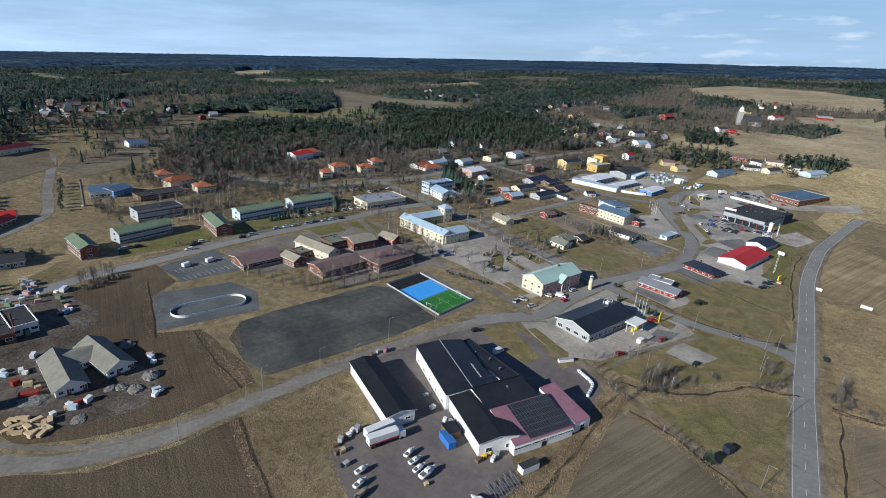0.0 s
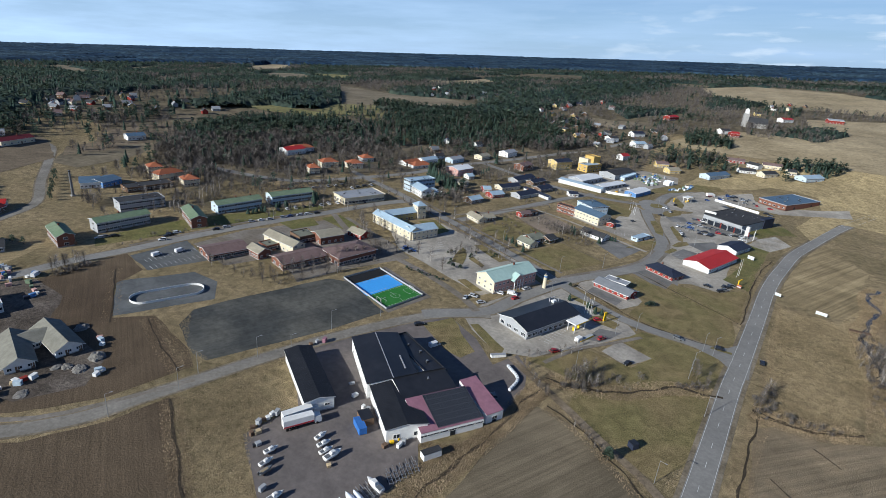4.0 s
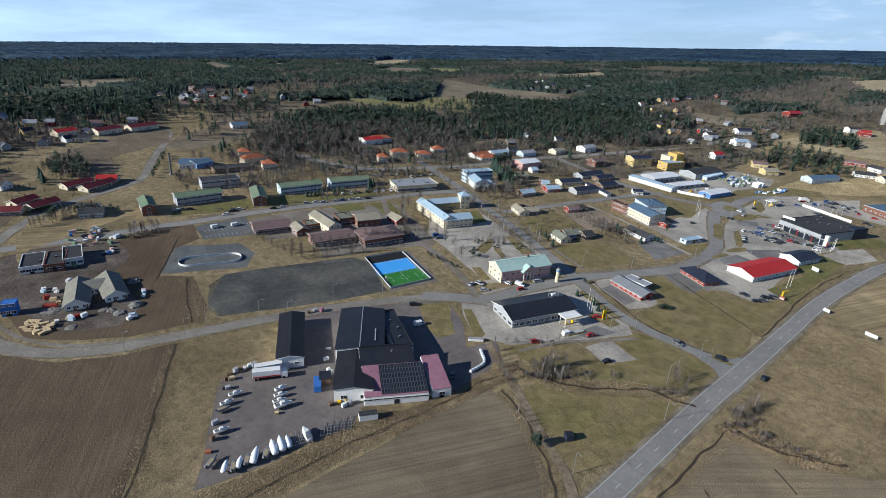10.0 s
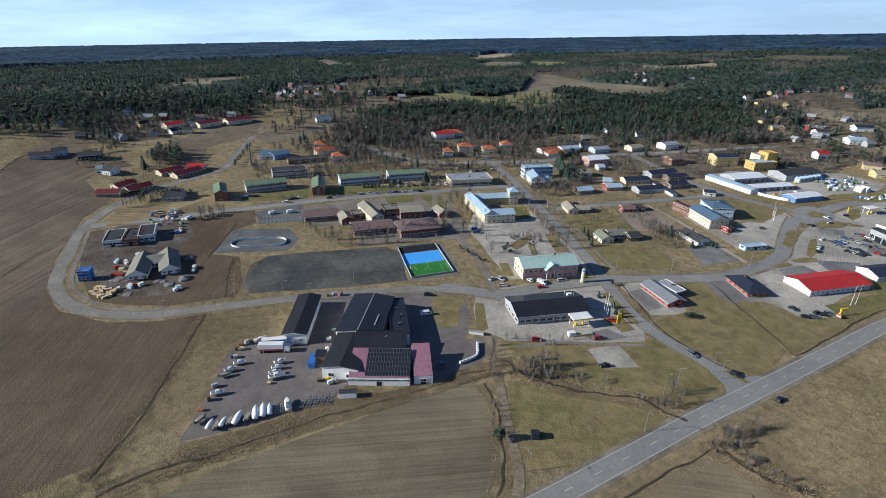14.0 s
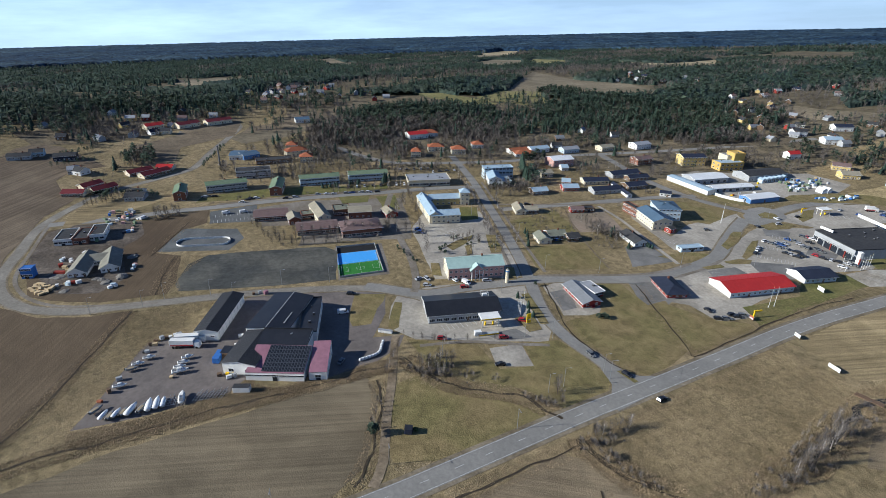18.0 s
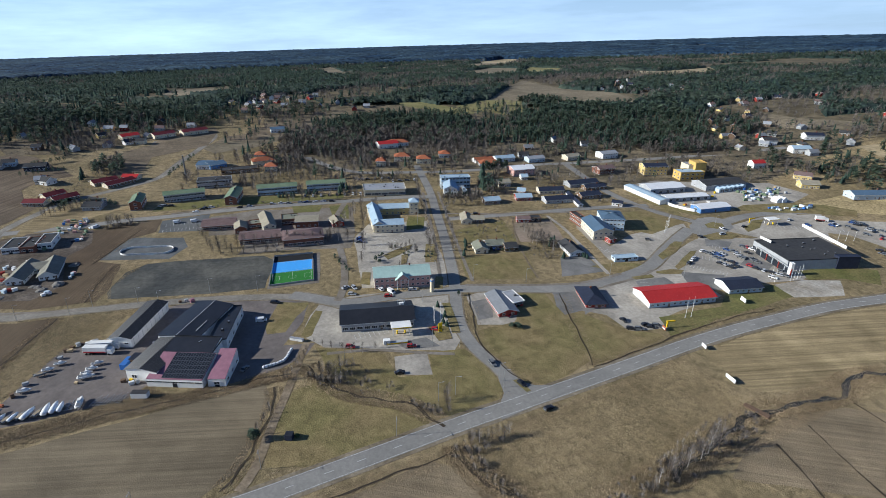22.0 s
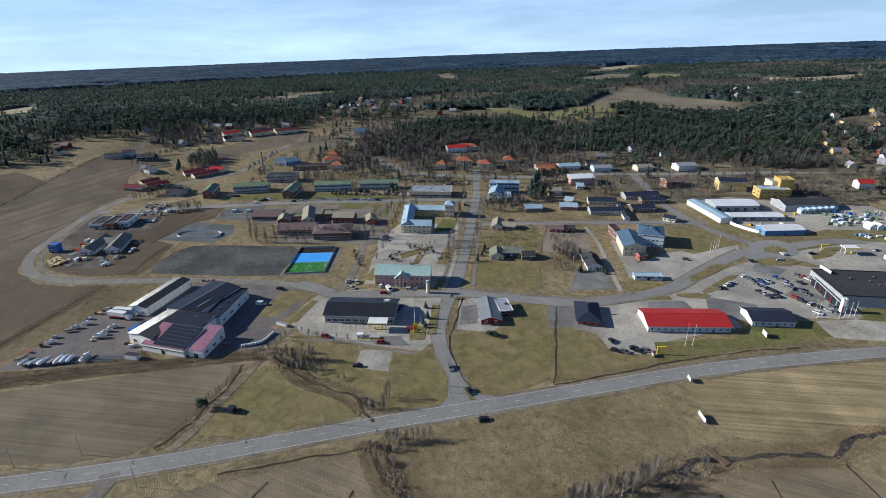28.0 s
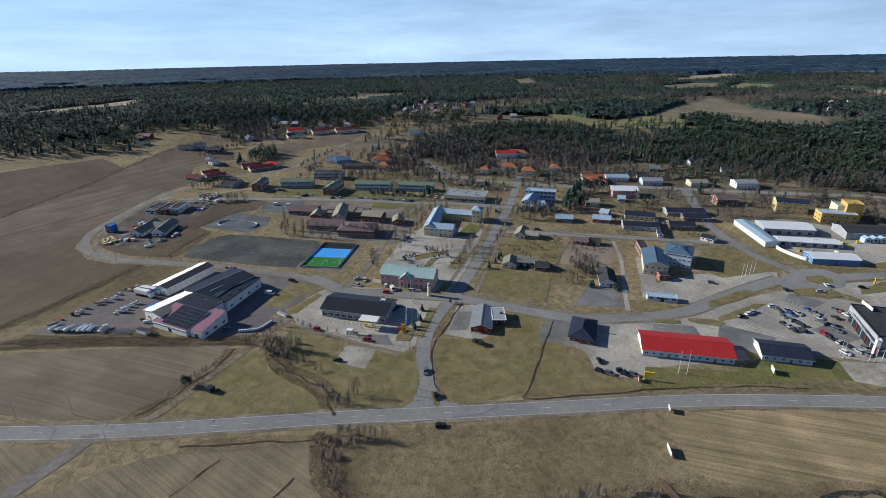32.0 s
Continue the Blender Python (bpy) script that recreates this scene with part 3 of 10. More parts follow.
# roads
road("main_road", [(17.4, 45.6), (19.0, 82.2), (20.7, 113.6), (21.4, 143.1), (20.7, 176.2), (19.7, 216.0), (19.8, 238.8), (19.8, 266.5), (19.6, 302.4), (19.3, 331.3), (20.3, 360.9), (22.8, 389.4), (25.8, 419.0), (31.8, 448.6), (50.3, 527.0), (73.0, 593.5)], 7.4, ASPHALT)
road("ring_road", [(-78.3, 203.7), (-85.8, 197.6), (-98.4, 183.3), (-109.1, 158.4), (-117.5, 133.5), (-123.5, 109.1), (-128.6, 85.8), (-131.8, 72.5), (-134.2, 59.7), (-142.7, 43.5), (-153.8, 32.3), (-169.0, 24.8), (-186.7, 21.4), (-200.9, 22.2), (-221.4, 25.1), (-245.8, 27.6), (-267.1, 32.9), (-296.6, 48.3), (-319.2, 66.1), (-332.4, 85.4), (-344.7, 106.3), (-361.8, 126.1), (-407.0, 144.9), (-453.2, 166.4), (-494.9, 183.6), (-525.6, 180.7)], 5.6, ROAD_WORN, "dusty grey asphalt road round the town")
road("ring_path", [(-128.0, 90.5), (-137.2, 64.3), (-144.1, 49.8), (-157.3, 37.5), (-176.6, 29.5), (-194.6, 28.1), (-218.9, 30.6), (-247.2, 32.9), (-262.4, 35.1)], 2.0, PATH)
road("side_street", [(17.8, 246.7), (9.8, 245.8), (-4.4, 245.2), (-18.7, 244.0), (-33.0, 245.5), (-47.2, 250.2), (-62.7, 257.4), (-80.9, 266.1), (-107.8, 277.1), (-141.4, 290.0), (-183.7, 305.3), (-227.9, 321.4), (-276.8, 336.0), (-309.4, 345.7)], 6.0, ASPHALT)
road("cross_street", [(-71.7, 258.9), (-65.6, 275.6), (-54.7, 296.4), (-46.4, 314.8), (-43.6, 333.1), (-43.9, 354.0), (-47.8, 376.8), (-59.7, 402.1), (-71.5, 427.0), (-80.0, 447.9)], 8.0, ASPHALT)
road("shop_street", [(-70.3, 259.9), (-74.1, 244.1), (-78.0, 226.9), (-81.0, 206.9), (-92.1, 193.6), (-101.4, 182.8)], 7.0, ASPHALT)
road("back_street", [(-261.4, 34.2), (-259.2, 52.9), (-255.8, 77.0), (-256.9, 99.9), (-253.6, 127.0), (-250.7, 160.0), (-245.4, 199.1), (-235.8, 244.0), (-227.5, 288.6), (-217.6, 316.2)], 7.0, ASPHALT)
road("north_street", [(-383.3, 257.9), (-336.9, 270.9), (-307.6, 289.6), (-289.3, 331.1), (-272.9, 382.3), (-265.9, 446.5), (-240.2, 537.3), (-221.0, 599.2), (-200.5, 660.0), (-184.3, 708.9)], 7.0, ASPHALT)
road("market_street", [(-166.7, 305.8), (-159.0, 338.4), (-148.8, 385.4), (-138.2, 430.1), (-128.9, 458.7)], 6.0, ASPHALT)
road("depot_street", [(-253.6, 479.5), (-217.7, 468.7), (-178.3, 456.4), (-143.3, 451.5), (-112.4, 454.0), (-88.0, 462.4)], 6.5, ASPHALT)
road("store_street", [(-77.4, 472.7), (-80.5, 504.8), (-74.2, 537.2), (-62.0, 565.0)], 7.5, ASPHALT)
road("farm_track", [(52.5, 112.4), (41.4, 118.4), (33.8, 122.8), (26.3, 126.0), (22.5, 126.1)], 6.0, GRAVEL)
road("footpath", [(16.4, 141.8), (8.8, 148.0), (-8.9, 156.5), (-29.0, 167.0), (-50.4, 177.1), (-54.4, 179.8)], 3.2, TRACK_DIRT, "narrow earth track between dry verges")
road("school_path", [(-84.9, 202.0), (-96.2, 208.6), (-124.5, 217.7), (-167.3, 226.0), (-197.8, 233.7), (-229.9, 250.2)], 4.0, PATH)
road("far_lane", [(-418.5, 110.2), (-455.3, 119.3), (-492.4, 127.4)], 6.0, GRAVEL)
road("pavement_strip", [(-74.7, 274.3), (-98.4, 282.2), (-140.0, 296.6), (-181.4, 311.5), (-226.6, 327.8)], 1.9, PATH)
road("pavement_strip", [(-79.5, 257.6), (-110.2, 270.1), (-143.6, 283.7), (-184.8, 299.1), (-229.8, 315.8)], 2.0, PATH)
road("market_path", [(-150.0, 349.3), (-117.8, 331.1), (-86.6, 317.4), (-62.8, 308.7)], 1.2, TRACK_DIRT)
road("market_path", [(-142.6, 374.1), (-116.0, 369.1), (-82.3, 358.1), (-50.1, 347.7)], 2.4, ASPHALT_OLD)

# yards
area("hall_yard", [(-49.2, 61.9), (-56.1, 66.2), (-93.4, 85.3), (-91.7, 104.6), (-113.1, 121.2), (-114.7, 132.4), (-111.0, 142.0), (-103.0, 171.9), (-94.7, 190.6), (-72.6, 182.0), (-56.7, 169.7), (-52.9, 182.7), (-45.7, 177.2), (-40.2, 165.0), (-38.9, 146.5), (-51.2, 116.6), (-46.1, 110.3), (-46.4, 82.1)], YARD, 0.05)
area("station_yard", [(-47.4, 185.5), (-60.4, 178.8), (-77.3, 186.7), (-87.0, 194.6), (-85.8, 216.5), (-74.6, 259.8), (-29.4, 243.6), (-20.7, 234.4), (-28.1, 221.2), (-35.6, 207.6)], ASPHALT_OLD, 0.05)
area("square_yard", [(-92.7, 217.7), (-159.8, 235.1), (-181.8, 253.3), (-169.6, 291.1), (-81.2, 265.2), (-75.5, 256.9)], ASPHALT_OLD, 0.05)
area("patch_yard", [(-28.1, 210.0), (-25.5, 223.8), (-10.1, 219.3), (-16.6, 206.1)], ASPHALT_OLD, 0.05)
area("red_shop_yard", [(-61.8, 263.2), (-63.5, 277.9), (-54.7, 285.3), (-32.2, 274.4), (-28.0, 269.1), (-35.1, 254.5)], ASPHALT_OLD, 0.05)
area("store_yard", [(-47.3, 305.6), (-42.8, 337.6), (-47.6, 378.5), (-40.9, 389.8), (-4.9, 383.5), (-2.3, 342.1), (4.7, 330.5), (0.2, 314.7), (-15.9, 315.2), (-31.8, 300.4)], ASPHALT_OLD, 0.05)
area("market_yard", [(-44.3, 377.7), (-61.2, 421.7), (-67.3, 444.5), (-50.0, 470.2), (-41.7, 537.6), (-5.5, 486.0), (2.1, 440.5), (-10.5, 399.5), (-21.4, 378.1)], ASPHALT_OLD, 0.045)
area("upper_yard", [(-69.8, 464.8), (-72.9, 486.7), (-74.6, 522.7), (-58.6, 560.3), (-29.1, 519.7), (-47.9, 476.7)], ASPHALT_OLD, 0.05)
area("depot_yard", [(-176.3, 482.2), (-176.3, 516.0), (-154.3, 546.1), (-125.9, 597.5), (-90.7, 597.5), (-82.1, 556.9), (-106.7, 483.1), (-133.7, 478.0)], ASPHALT_OLD, 0.05)
area("office_yard", [(-130.9, 391.6), (-80.0, 376.1), (-89.5, 403.7), (-89.0, 451.8), (-72.7, 441.0), (-53.8, 383.6), (-64.8, 361.5), (-113.9, 377.6)], ASPHALT_OLD, 0.05)
area("grey_lot", [(-80.3, 337.8), (-73.9, 352.6), (-53.5, 348.3), (-58.6, 321.7)], ASPHALT_DARK, 0.05)
area("school_yard", [(-164.4, 164.7), (-195.7, 178.0), (-204.0, 152.1), (-240.2, 156.7), (-240.9, 188.8), (-218.8, 253.1), (-166.5, 238.0), (-146.2, 228.6), (-160.0, 190.8)], PATH, 0.045)
area("car_park", [(-245.6, 126.2), (-246.5, 156.8), (-215.0, 150.4), (-222.8, 123.2)], RINK, 0.05)
area("gravel_pitch", [(-143.9, 98.8), (-165.9, 106.5), (-173.0, 117.0), (-170.5, 131.3), (-157.1, 178.6), (-146.9, 183.4), (-114.5, 172.0), (-120.2, 145.9), (-130.1, 116.1), (-135.7, 99.5)], PITCH, 0.06)
area("rink_yard", [(-190.4, 91.8), (-220.5, 107.9), (-207.1, 137.6), (-190.2, 139.1), (-175.5, 128.2)], RINK, 0.06)
area("court_surround", [(-152.8, 182.8), (-147.8, 210.1), (-108.4, 199.0), (-112.9, 172.7)], GRAVEL, 0.05)
area("court_black", [(-152.3, 184.0), (-148.1, 205.7), (-140.6, 204.6), (-144.3, 182.0)], COURT_BLACK, 0.09)
area("court_blue", [(-144.3, 182.0), (-140.2, 203.3), (-127.0, 199.9), (-130.6, 177.9)], COURT_BLUE, 0.09)
area("court_green", [(-130.6, 177.9), (-126.8, 200.2), (-112.2, 197.0), (-115.4, 174.4)], COURT_GREEN, 0.09)
area("junction", [(18.3, 228.9), (16.7, 234.3), (12.1, 238.8), (2.5, 241.9), (3.3, 247.7), (9.6, 249.1), (13.3, 252.1), (16.9, 259.1), (17.3, 271.2), (21.5, 264.5), (23.5, 247.0), (24.4, 230.4)], ASPHALT, 0.33)
area("roundabout", [(-84.3, 452.0), (-92.3, 469.1), (-90.4, 481.4), (-80.0, 487.4), (-68.6, 477.3), (-62.8, 457.5), (-66.6, 443.8), (-74.2, 442.3)], ASPHALT, 0.34)
area("roundabout_island", [(-81.5, 464.0), (-82.6, 473.5), (-77.4, 476.6), (-73.0, 473.7), (-71.7, 464.5), (-76.3, 460.5)], LAWN, 0.42)
area("hall_verge", [(-96.2, 175.7), (-89.6, 189.2), (-66.9, 172.8), (-68.7, 164.9), (-76.6, 165.5)], LAWN, 0.07)
area("hall_verge", [(-80.4, 189.9), (-78.2, 192.8), (-59.2, 182.9), (-58.2, 179.3), (-61.3, 178.6)], LAWN, 0.07)
area("store_dark_lot", [(-32.6, 382.5), (-31.4, 405.5), (-13.3, 402.4), (-18.0, 378.5)], PITCH, 0.07)
area("bare_lot", [(-1.2, 420.3), (2.1, 440.5), (11.4, 458.8), (23.0, 442.3), (12.6, 416.4)], PALE_GRAVEL, 0.06)
area("site_field", [(-241.1, 102.2), (-231.5, 110.8), (-185.3, 89.1), (-177.2, 99.8), (-158.1, 92.7), (-136.5, 89.2), (-139.5, 66.8), (-146.8, 52.9), (-151.9, 47.8), (-157.9, 60.1), (-154.8, 74.2), (-187.4, 87.1)], PLOUGH_DARK, 0.035)

# fields
area("site_soil", [(-160.2, 36.4), (-200.9, 30.7), (-251.3, 34.3), (-245.0, 88.3), (-250.7, 126.3), (-225.1, 122.1), (-218.6, 106.6), (-188.4, 91.5), (-178.6, 103.7), (-145.9, 99.2), (-135.5, 94.5), (-142.2, 64.9), (-150.0, 47.9)], PLOUGH_DARK, 0.02)
area("ploughed_field", [(-30.0, -60.0), (-120.0, -150.0), (-250.0, -190.0), (-340.0, -120.0), (-385.0, -70.0), (-340.0, -20.0), (-324.9, 26.1), (-304.9, 42.0), (-279.1, 29.8), (-243.4, 23.7), (-213.6, 19.1), (-181.2, 18.0), (-154.9, 25.3), (-135.7, 43.2), (-127.2, 63.3), (-125.2, 80.1), (-84.2, 62.3), (-51.3, 42.7), (-48.7, 27.3), (-45.9, 4.6)], PLOUGH_DARK, 0.03)
area("stubble_field", [(-33.0, 74.0), (-32.7, 110.7), (-34.8, 136.7), (-33.2, 158.2), (-19.0, 157.4), (7.9, 142.8), (15.1, 128.5), (13.1, 104.7), (4.9, 65.8), (-26.2, 28.9)], PLOUGH_GREY, 0.03)
area("lawn_triangle", [(-25.4, 178.0), (-24.0, 166.8), (-1.1, 152.0), (10.3, 150.8), (18.1, 167.9), (19.9, 190.1), (17.6, 204.7), (11.9, 207.1), (2.9, 200.9), (-10.3, 185.5)], LAWN, 0.04)
area("lawn_bend", [(-49.4, 181.9), (-31.6, 206.9), (-14.5, 206.2), (-10.1, 219.3), (-25.4, 224.3), (-20.3, 239.3), (-3.4, 242.4), (10.6, 239.7), (19.4, 228.8), (16.5, 214.8), (6.5, 210.8), (-8.9, 194.1), (-26.4, 182.5)], LAWN, 0.04)
area("lawn_corner", [(-30.7, 252.1), (-29.7, 272.7), (-54.1, 286.6), (-51.3, 302.8), (-18.0, 294.2), (10.2, 282.6), (13.4, 270.7), (14.8, 256.7), (10.6, 250.2), (-9.6, 248.4), (-23.0, 246.7)], LAWN, 0.04)
area("lawn_middle", [(-48.1, 304.3), (-31.1, 301.5), (-1.3, 314.4), (7.1, 325.7), (11.0, 325.6), (13.4, 282.0), (-13.6, 291.8)], LAWN, 0.035)
area("lawn_store", [(-3.3, 336.6), (2.6, 372.8), (-9.6, 395.1), (-0.9, 421.7), (12.0, 417.1), (10.9, 368.0), (11.0, 328.5)], LAWN_GREEN, 0.04)
area("lawn_a", [(-106.8, 282.8), (-93.8, 322.9), (-62.8, 308.7), (-77.7, 272.1)], LAWN, 0.04)
area("lawn_b", [(-144.9, 298.0), (-146.3, 315.7), (-150.0, 340.6), (-111.2, 328.6), (-124.0, 291.0)], LAWN, 0.04)
area("play_field", [(-141.1, 342.7), (-134.7, 371.7), (-99.9, 357.2), (-109.8, 329.1)], SAND, 0.04)
area("office_lawn", [(-125.2, 426.7), (-116.5, 472.5), (-91.8, 460.1), (-83.7, 416.1), (-98.9, 406.6)], LAWN, 0.04)
area("green_strip", [(-268.2, 119.4), (-252.8, 202.2), (-239.8, 251.1), (-252.0, 258.0), (-278.8, 177.5), (-281.3, 125.9)], LAWN_GREEN, 0.04)
area("construction_ground", [(-184.3, 36.6), (-207.9, 30.7), (-246.4, 35.6), (-255.0, 46.9), (-246.2, 85.3), (-221.1, 86.4), (-200.9, 73.9), (-162.5, 78.1), (-150.1, 65.7), (-157.0, 48.2)], DIRT, 0.04)
area("field_east", [(26.6, 333.9), (25.9, 353.1), (27.0, 382.7), (33.7, 429.9), (42.4, 464.1), (67.0, 422.4), (63.2, 387.8), (65.0, 369.0), (67.0, 357.0), (60.0, 339.0), (53.0, 326.0), (44.0, 328.0), (31.0, 329.0)], PLOUGH_TAN, 0.05)
area("field_south", [(82.5, 358.2), (74.4, 348.5), (67.5, 324.4), (72.4, 296.8), (78.5, 281.0), (111.6, 325.0), (102.4, 388.4)], SOIL_GREY, 0.04)
area("field_corner", [(49.5, 112.0), (49.1, 123.2), (36.0, 149.1), (32.5, 170.0), (31.0, 199.0), (37.0, 206.0), (46.0, 208.0), (57.0, 212.0), (67.0, 219.0), (80.0, 236.0), (112.0, 262.0), (140.0, 240.0), (130.0, 128.3)], SOIL_GREY, 0.045)
area("field_west_corner", [(25.9, 61.9), (27.0, 115.3), (30.0, 124.3), (39.6, 117.4), (50.1, 109.1), (50.2, 82.0)], SOIL_GREY, 0.045)
area("field_hall", [(-124.8, 72.7), (-125.2, 80.1), (-55.8, 48.0), (-51.3, 42.7), (-84.2, 62.3)], DRY_GRASS, 0.045)

# grass islands and patches
area("grass_island", [(-56.6, 392.5), (-68.2, 419.8), (-65.7, 424.0), (-56.3, 408.6), (-50.8, 390.5)], LAWN, 0.36, "kerbed island of dry grass in the asphalt")
area("grass_island", [(-40.6, 389.1), (-52.7, 415.8), (-52.0, 421.1), (-41.7, 405.1), (-37.0, 387.9)], LAWN, 0.36, "kerbed island of dry grass in the asphalt")
area("grass_island", [(-41.0, 374.2), (-39.4, 385.1), (-35.2, 390.3), (-32.5, 384.9), (-36.0, 376.4), (-39.0, 373.1)], LAWN, 0.36, "kerbed island of dry grass in the asphalt")
area("grass_island", [(-41.7, 356.2), (-39.4, 369.1), (-35.8, 368.0), (-38.1, 356.4)], LAWN, 0.36, "kerbed island of dry grass in the asphalt")
area("grass_island", [(-67.5, 444.4), (-67.5, 458.6), (-58.2, 468.7), (-54.9, 458.0), (-60.2, 443.1)], LAWN, 0.36, "kerbed island of dry grass in the asphalt")
area("grass_island", [(-63.7, 481.7), (-72.3, 501.0), (-70.5, 512.2), (-60.7, 493.7), (-58.9, 478.7)], LAWN, 0.36, "kerbed island of dry grass in the asphalt")
area("grass_island", [(-127.3, 242.5), (-133.9, 258.8), (-135.1, 265.3), (-128.8, 260.1), (-120.4, 243.0)], LAWN, 0.36, "kerbed island of dry grass in the asphalt")
area("grass_island", [(-122.6, 252.5), (-123.4, 257.4), (-111.1, 250.8), (-110.6, 247.3)], LAWN, 0.36, "kerbed island of dry grass in the asphalt")
area("grass_island", [(-132.2, 272.9), (-129.3, 278.1), (-105.4, 267.4), (-107.8, 261.3)], LAWN, 0.36, "kerbed island of dry grass in the asphalt")
area("grass_island", [(-111.1, 224.2), (-108.4, 228.1), (-94.5, 222.5), (-97.3, 218.4)], LAWN, 0.36, "kerbed island of dry grass in the asphalt")
area("grass_island", [(-88.6, 258.6), (-86.3, 262.3), (-74.0, 255.7), (-75.2, 251.6)], LAWN, 0.36, "kerbed island of dry grass in the asphalt")
area("grass_island", [(-42.9, 232.7), (-42.9, 236.8), (-39.5, 241.3), (-29.9, 238.4), (-30.7, 232.1)], LAWN, 0.36, "kerbed island of dry grass in the asphalt")
area("grass_island", [(-60.3, 248.5), (-59.1, 252.3), (-32.4, 244.0), (-33.6, 240.3)], LAWN, 0.36, "kerbed island of dry grass in the asphalt")
area("traffic_island", [(7.5, 248.2), (7.0, 246.1), (15.6, 246.9), (15.5, 249.0)], LAWN, 0.45, "small kerbed traffic island of dry grass")
area("grass_plot", [(-62.6, 345.2), (-59.7, 362.2), (-48.1, 382.6), (-47.7, 354.0)], LAWN, 0.13, "plot of short dry grass")
area("grass_plot", [(-94.5, 512.4), (-84.3, 520.6), (-59.1, 560.4), (-42.3, 575.9), (-50.3, 590.6), (-68.6, 583.2), (-85.9, 563.5), (-98.0, 527.7)], LAWN, 0.13, "plot of short dry grass")
area("grass_plot", [(-160.0, 467.3), (-127.6, 462.9), (-105.1, 469.7), (-95.2, 475.2), (-99.1, 482.3), (-120.0, 472.5), (-164.9, 478.9)], LAWN, 0.13, "plot of short dry grass")
area("grass_plot", [(-6.0, 450.8), (0.2, 477.7), (13.1, 492.4), (24.9, 473.7), (10.7, 463.0), (3.3, 443.6)], LAWN_GREEN, 0.13, "plot of short dry grass")
area("grass_plot", [(-183.3, 283.1), (-176.9, 293.3), (-157.4, 283.0), (-159.1, 271.2), (-172.0, 276.7)], LAWN_GREEN, 0.13, "plot of short dry grass")
area("grass_plot", [(-229.3, 237.8), (-225.6, 252.0), (-195.9, 243.2), (-204.4, 233.7)], LAWN_GREEN, 0.13, "plot of short dry grass")
area("grass_plot", [(-240.2, 213.1), (-233.3, 234.8), (-219.6, 228.3), (-224.2, 210.9)], LAWN_GREEN, 0.13, "plot of short dry grass")
area("asphalt_patch", [(-35.0, 386.8), (-20.8, 406.0), (-8.8, 390.9), (-16.4, 375.0)], ASPHALT_DARK, 0.1, "patch of darker asphalt")
area("asphalt_patch", [(-36.7, 355.0), (-33.5, 373.3), (-24.6, 372.1), (-24.3, 357.8), (-29.1, 350.6)], ASPHALT_DARK, 0.1, "patch of darker asphalt")
area("asphalt_patch", [(-63.0, 441.3), (-52.0, 453.8), (-46.6, 443.1), (-54.5, 432.5)], ASPHALT_DARK, 0.1, "patch of darker asphalt")
area("asphalt_patch", [(-35.1, 314.7), (-38.5, 327.8), (-27.2, 324.2), (-20.5, 306.3)], ASPHALT_DARK, 0.1, "patch of darker asphalt")
area("asphalt_patch", [(-38.8, 213.3), (-35.8, 228.2), (-26.8, 231.0), (-31.0, 216.8)], ASPHALT_DARK, 0.1, "patch of darker asphalt")
area("asphalt_patch", [(-32.7, 441.7), (-17.6, 444.9), (-12.3, 430.8), (-26.5, 426.9)], ASPHALT_DARK, 0.1, "patch of darker asphalt")
area("asphalt_patch", [(-55.6, 262.5), (-54.8, 272.8), (-37.6, 264.5), (-38.5, 256.9)], ASPHALT_DARK, 0.1, "patch of darker asphalt")
road("pavement_strip", [(-72.6, 268.6), (-62.3, 290.3), (-50.7, 317.3), (-47.0, 335.2), (-47.3, 354.6)], 2.2, PATH, "pale strip of worn pavement")
road("pavement_strip", [(-176.4, 310.6), (-167.8, 329.0), (-154.3, 358.2), (-141.2, 396.0)], 2.0, PATH, "pale strip of worn pavement")
road("pavement_strip", [(-42.4, 185.0), (-38.6, 198.1), (-34.6, 207.4), (-26.2, 220.7), (-18.8, 233.8)], 2.0, PATH, "pale strip of worn pavement")
road("pavement_strip", [(-39.4, 335.4), (-39.6, 354.4), (-42.9, 374.7)], 2.0, PATH, "pale strip of worn pavement")
road("pavement_strip", [(-142.0, 448.5), (-116.6, 456.3), (-90.6, 460.3)], 2.0, PATH, "pale strip of worn pavement")
road("pavement_strip", [(-258.8, 131.9), (-255.1, 169.5), (-250.5, 210.1), (-240.7, 251.6)], 2.2, PATH, "pale strip of worn pavement")
area("east_grass", [(30.5, 630.5), (30.6, 676.6), (51.4, 708.6), (91.6, 710.9), (144.5, 716.6), (123.3, 441.7), (78.2, 541.7), (49.4, 542.7), (33.1, 469.6), (21.8, 502.3), (35.4, 574.6)], DRY_GRASS_LIGHT, 0.03, "pale dry grass by the eastern road")
area("east_fallow", [(27.6, 223.3), (28.7, 306.5), (34.6, 417.7), (51.8, 499.6), (74.5, 558.7), (98.6, 548.1), (99.2, 287.4), (74.5, 234.1), (49.3, 216.5)], FALLOW, -0.2, "pale fallow field with dry grass")
area("upper_lot", [(-73.3, 497.4), (-70.9, 542.2), (-51.9, 548.2), (-21.6, 592.7), (-15.0, 564.1), (10.0, 559.2), (32.7, 575.3), (55.7, 596.0), (58.5, 568.7), (35.6, 554.7), (7.2, 533.2), (-24.9, 536.0), (-48.2, 513.3), (-55.1, 480.7)], ASPHALT_OLD, 0.06)
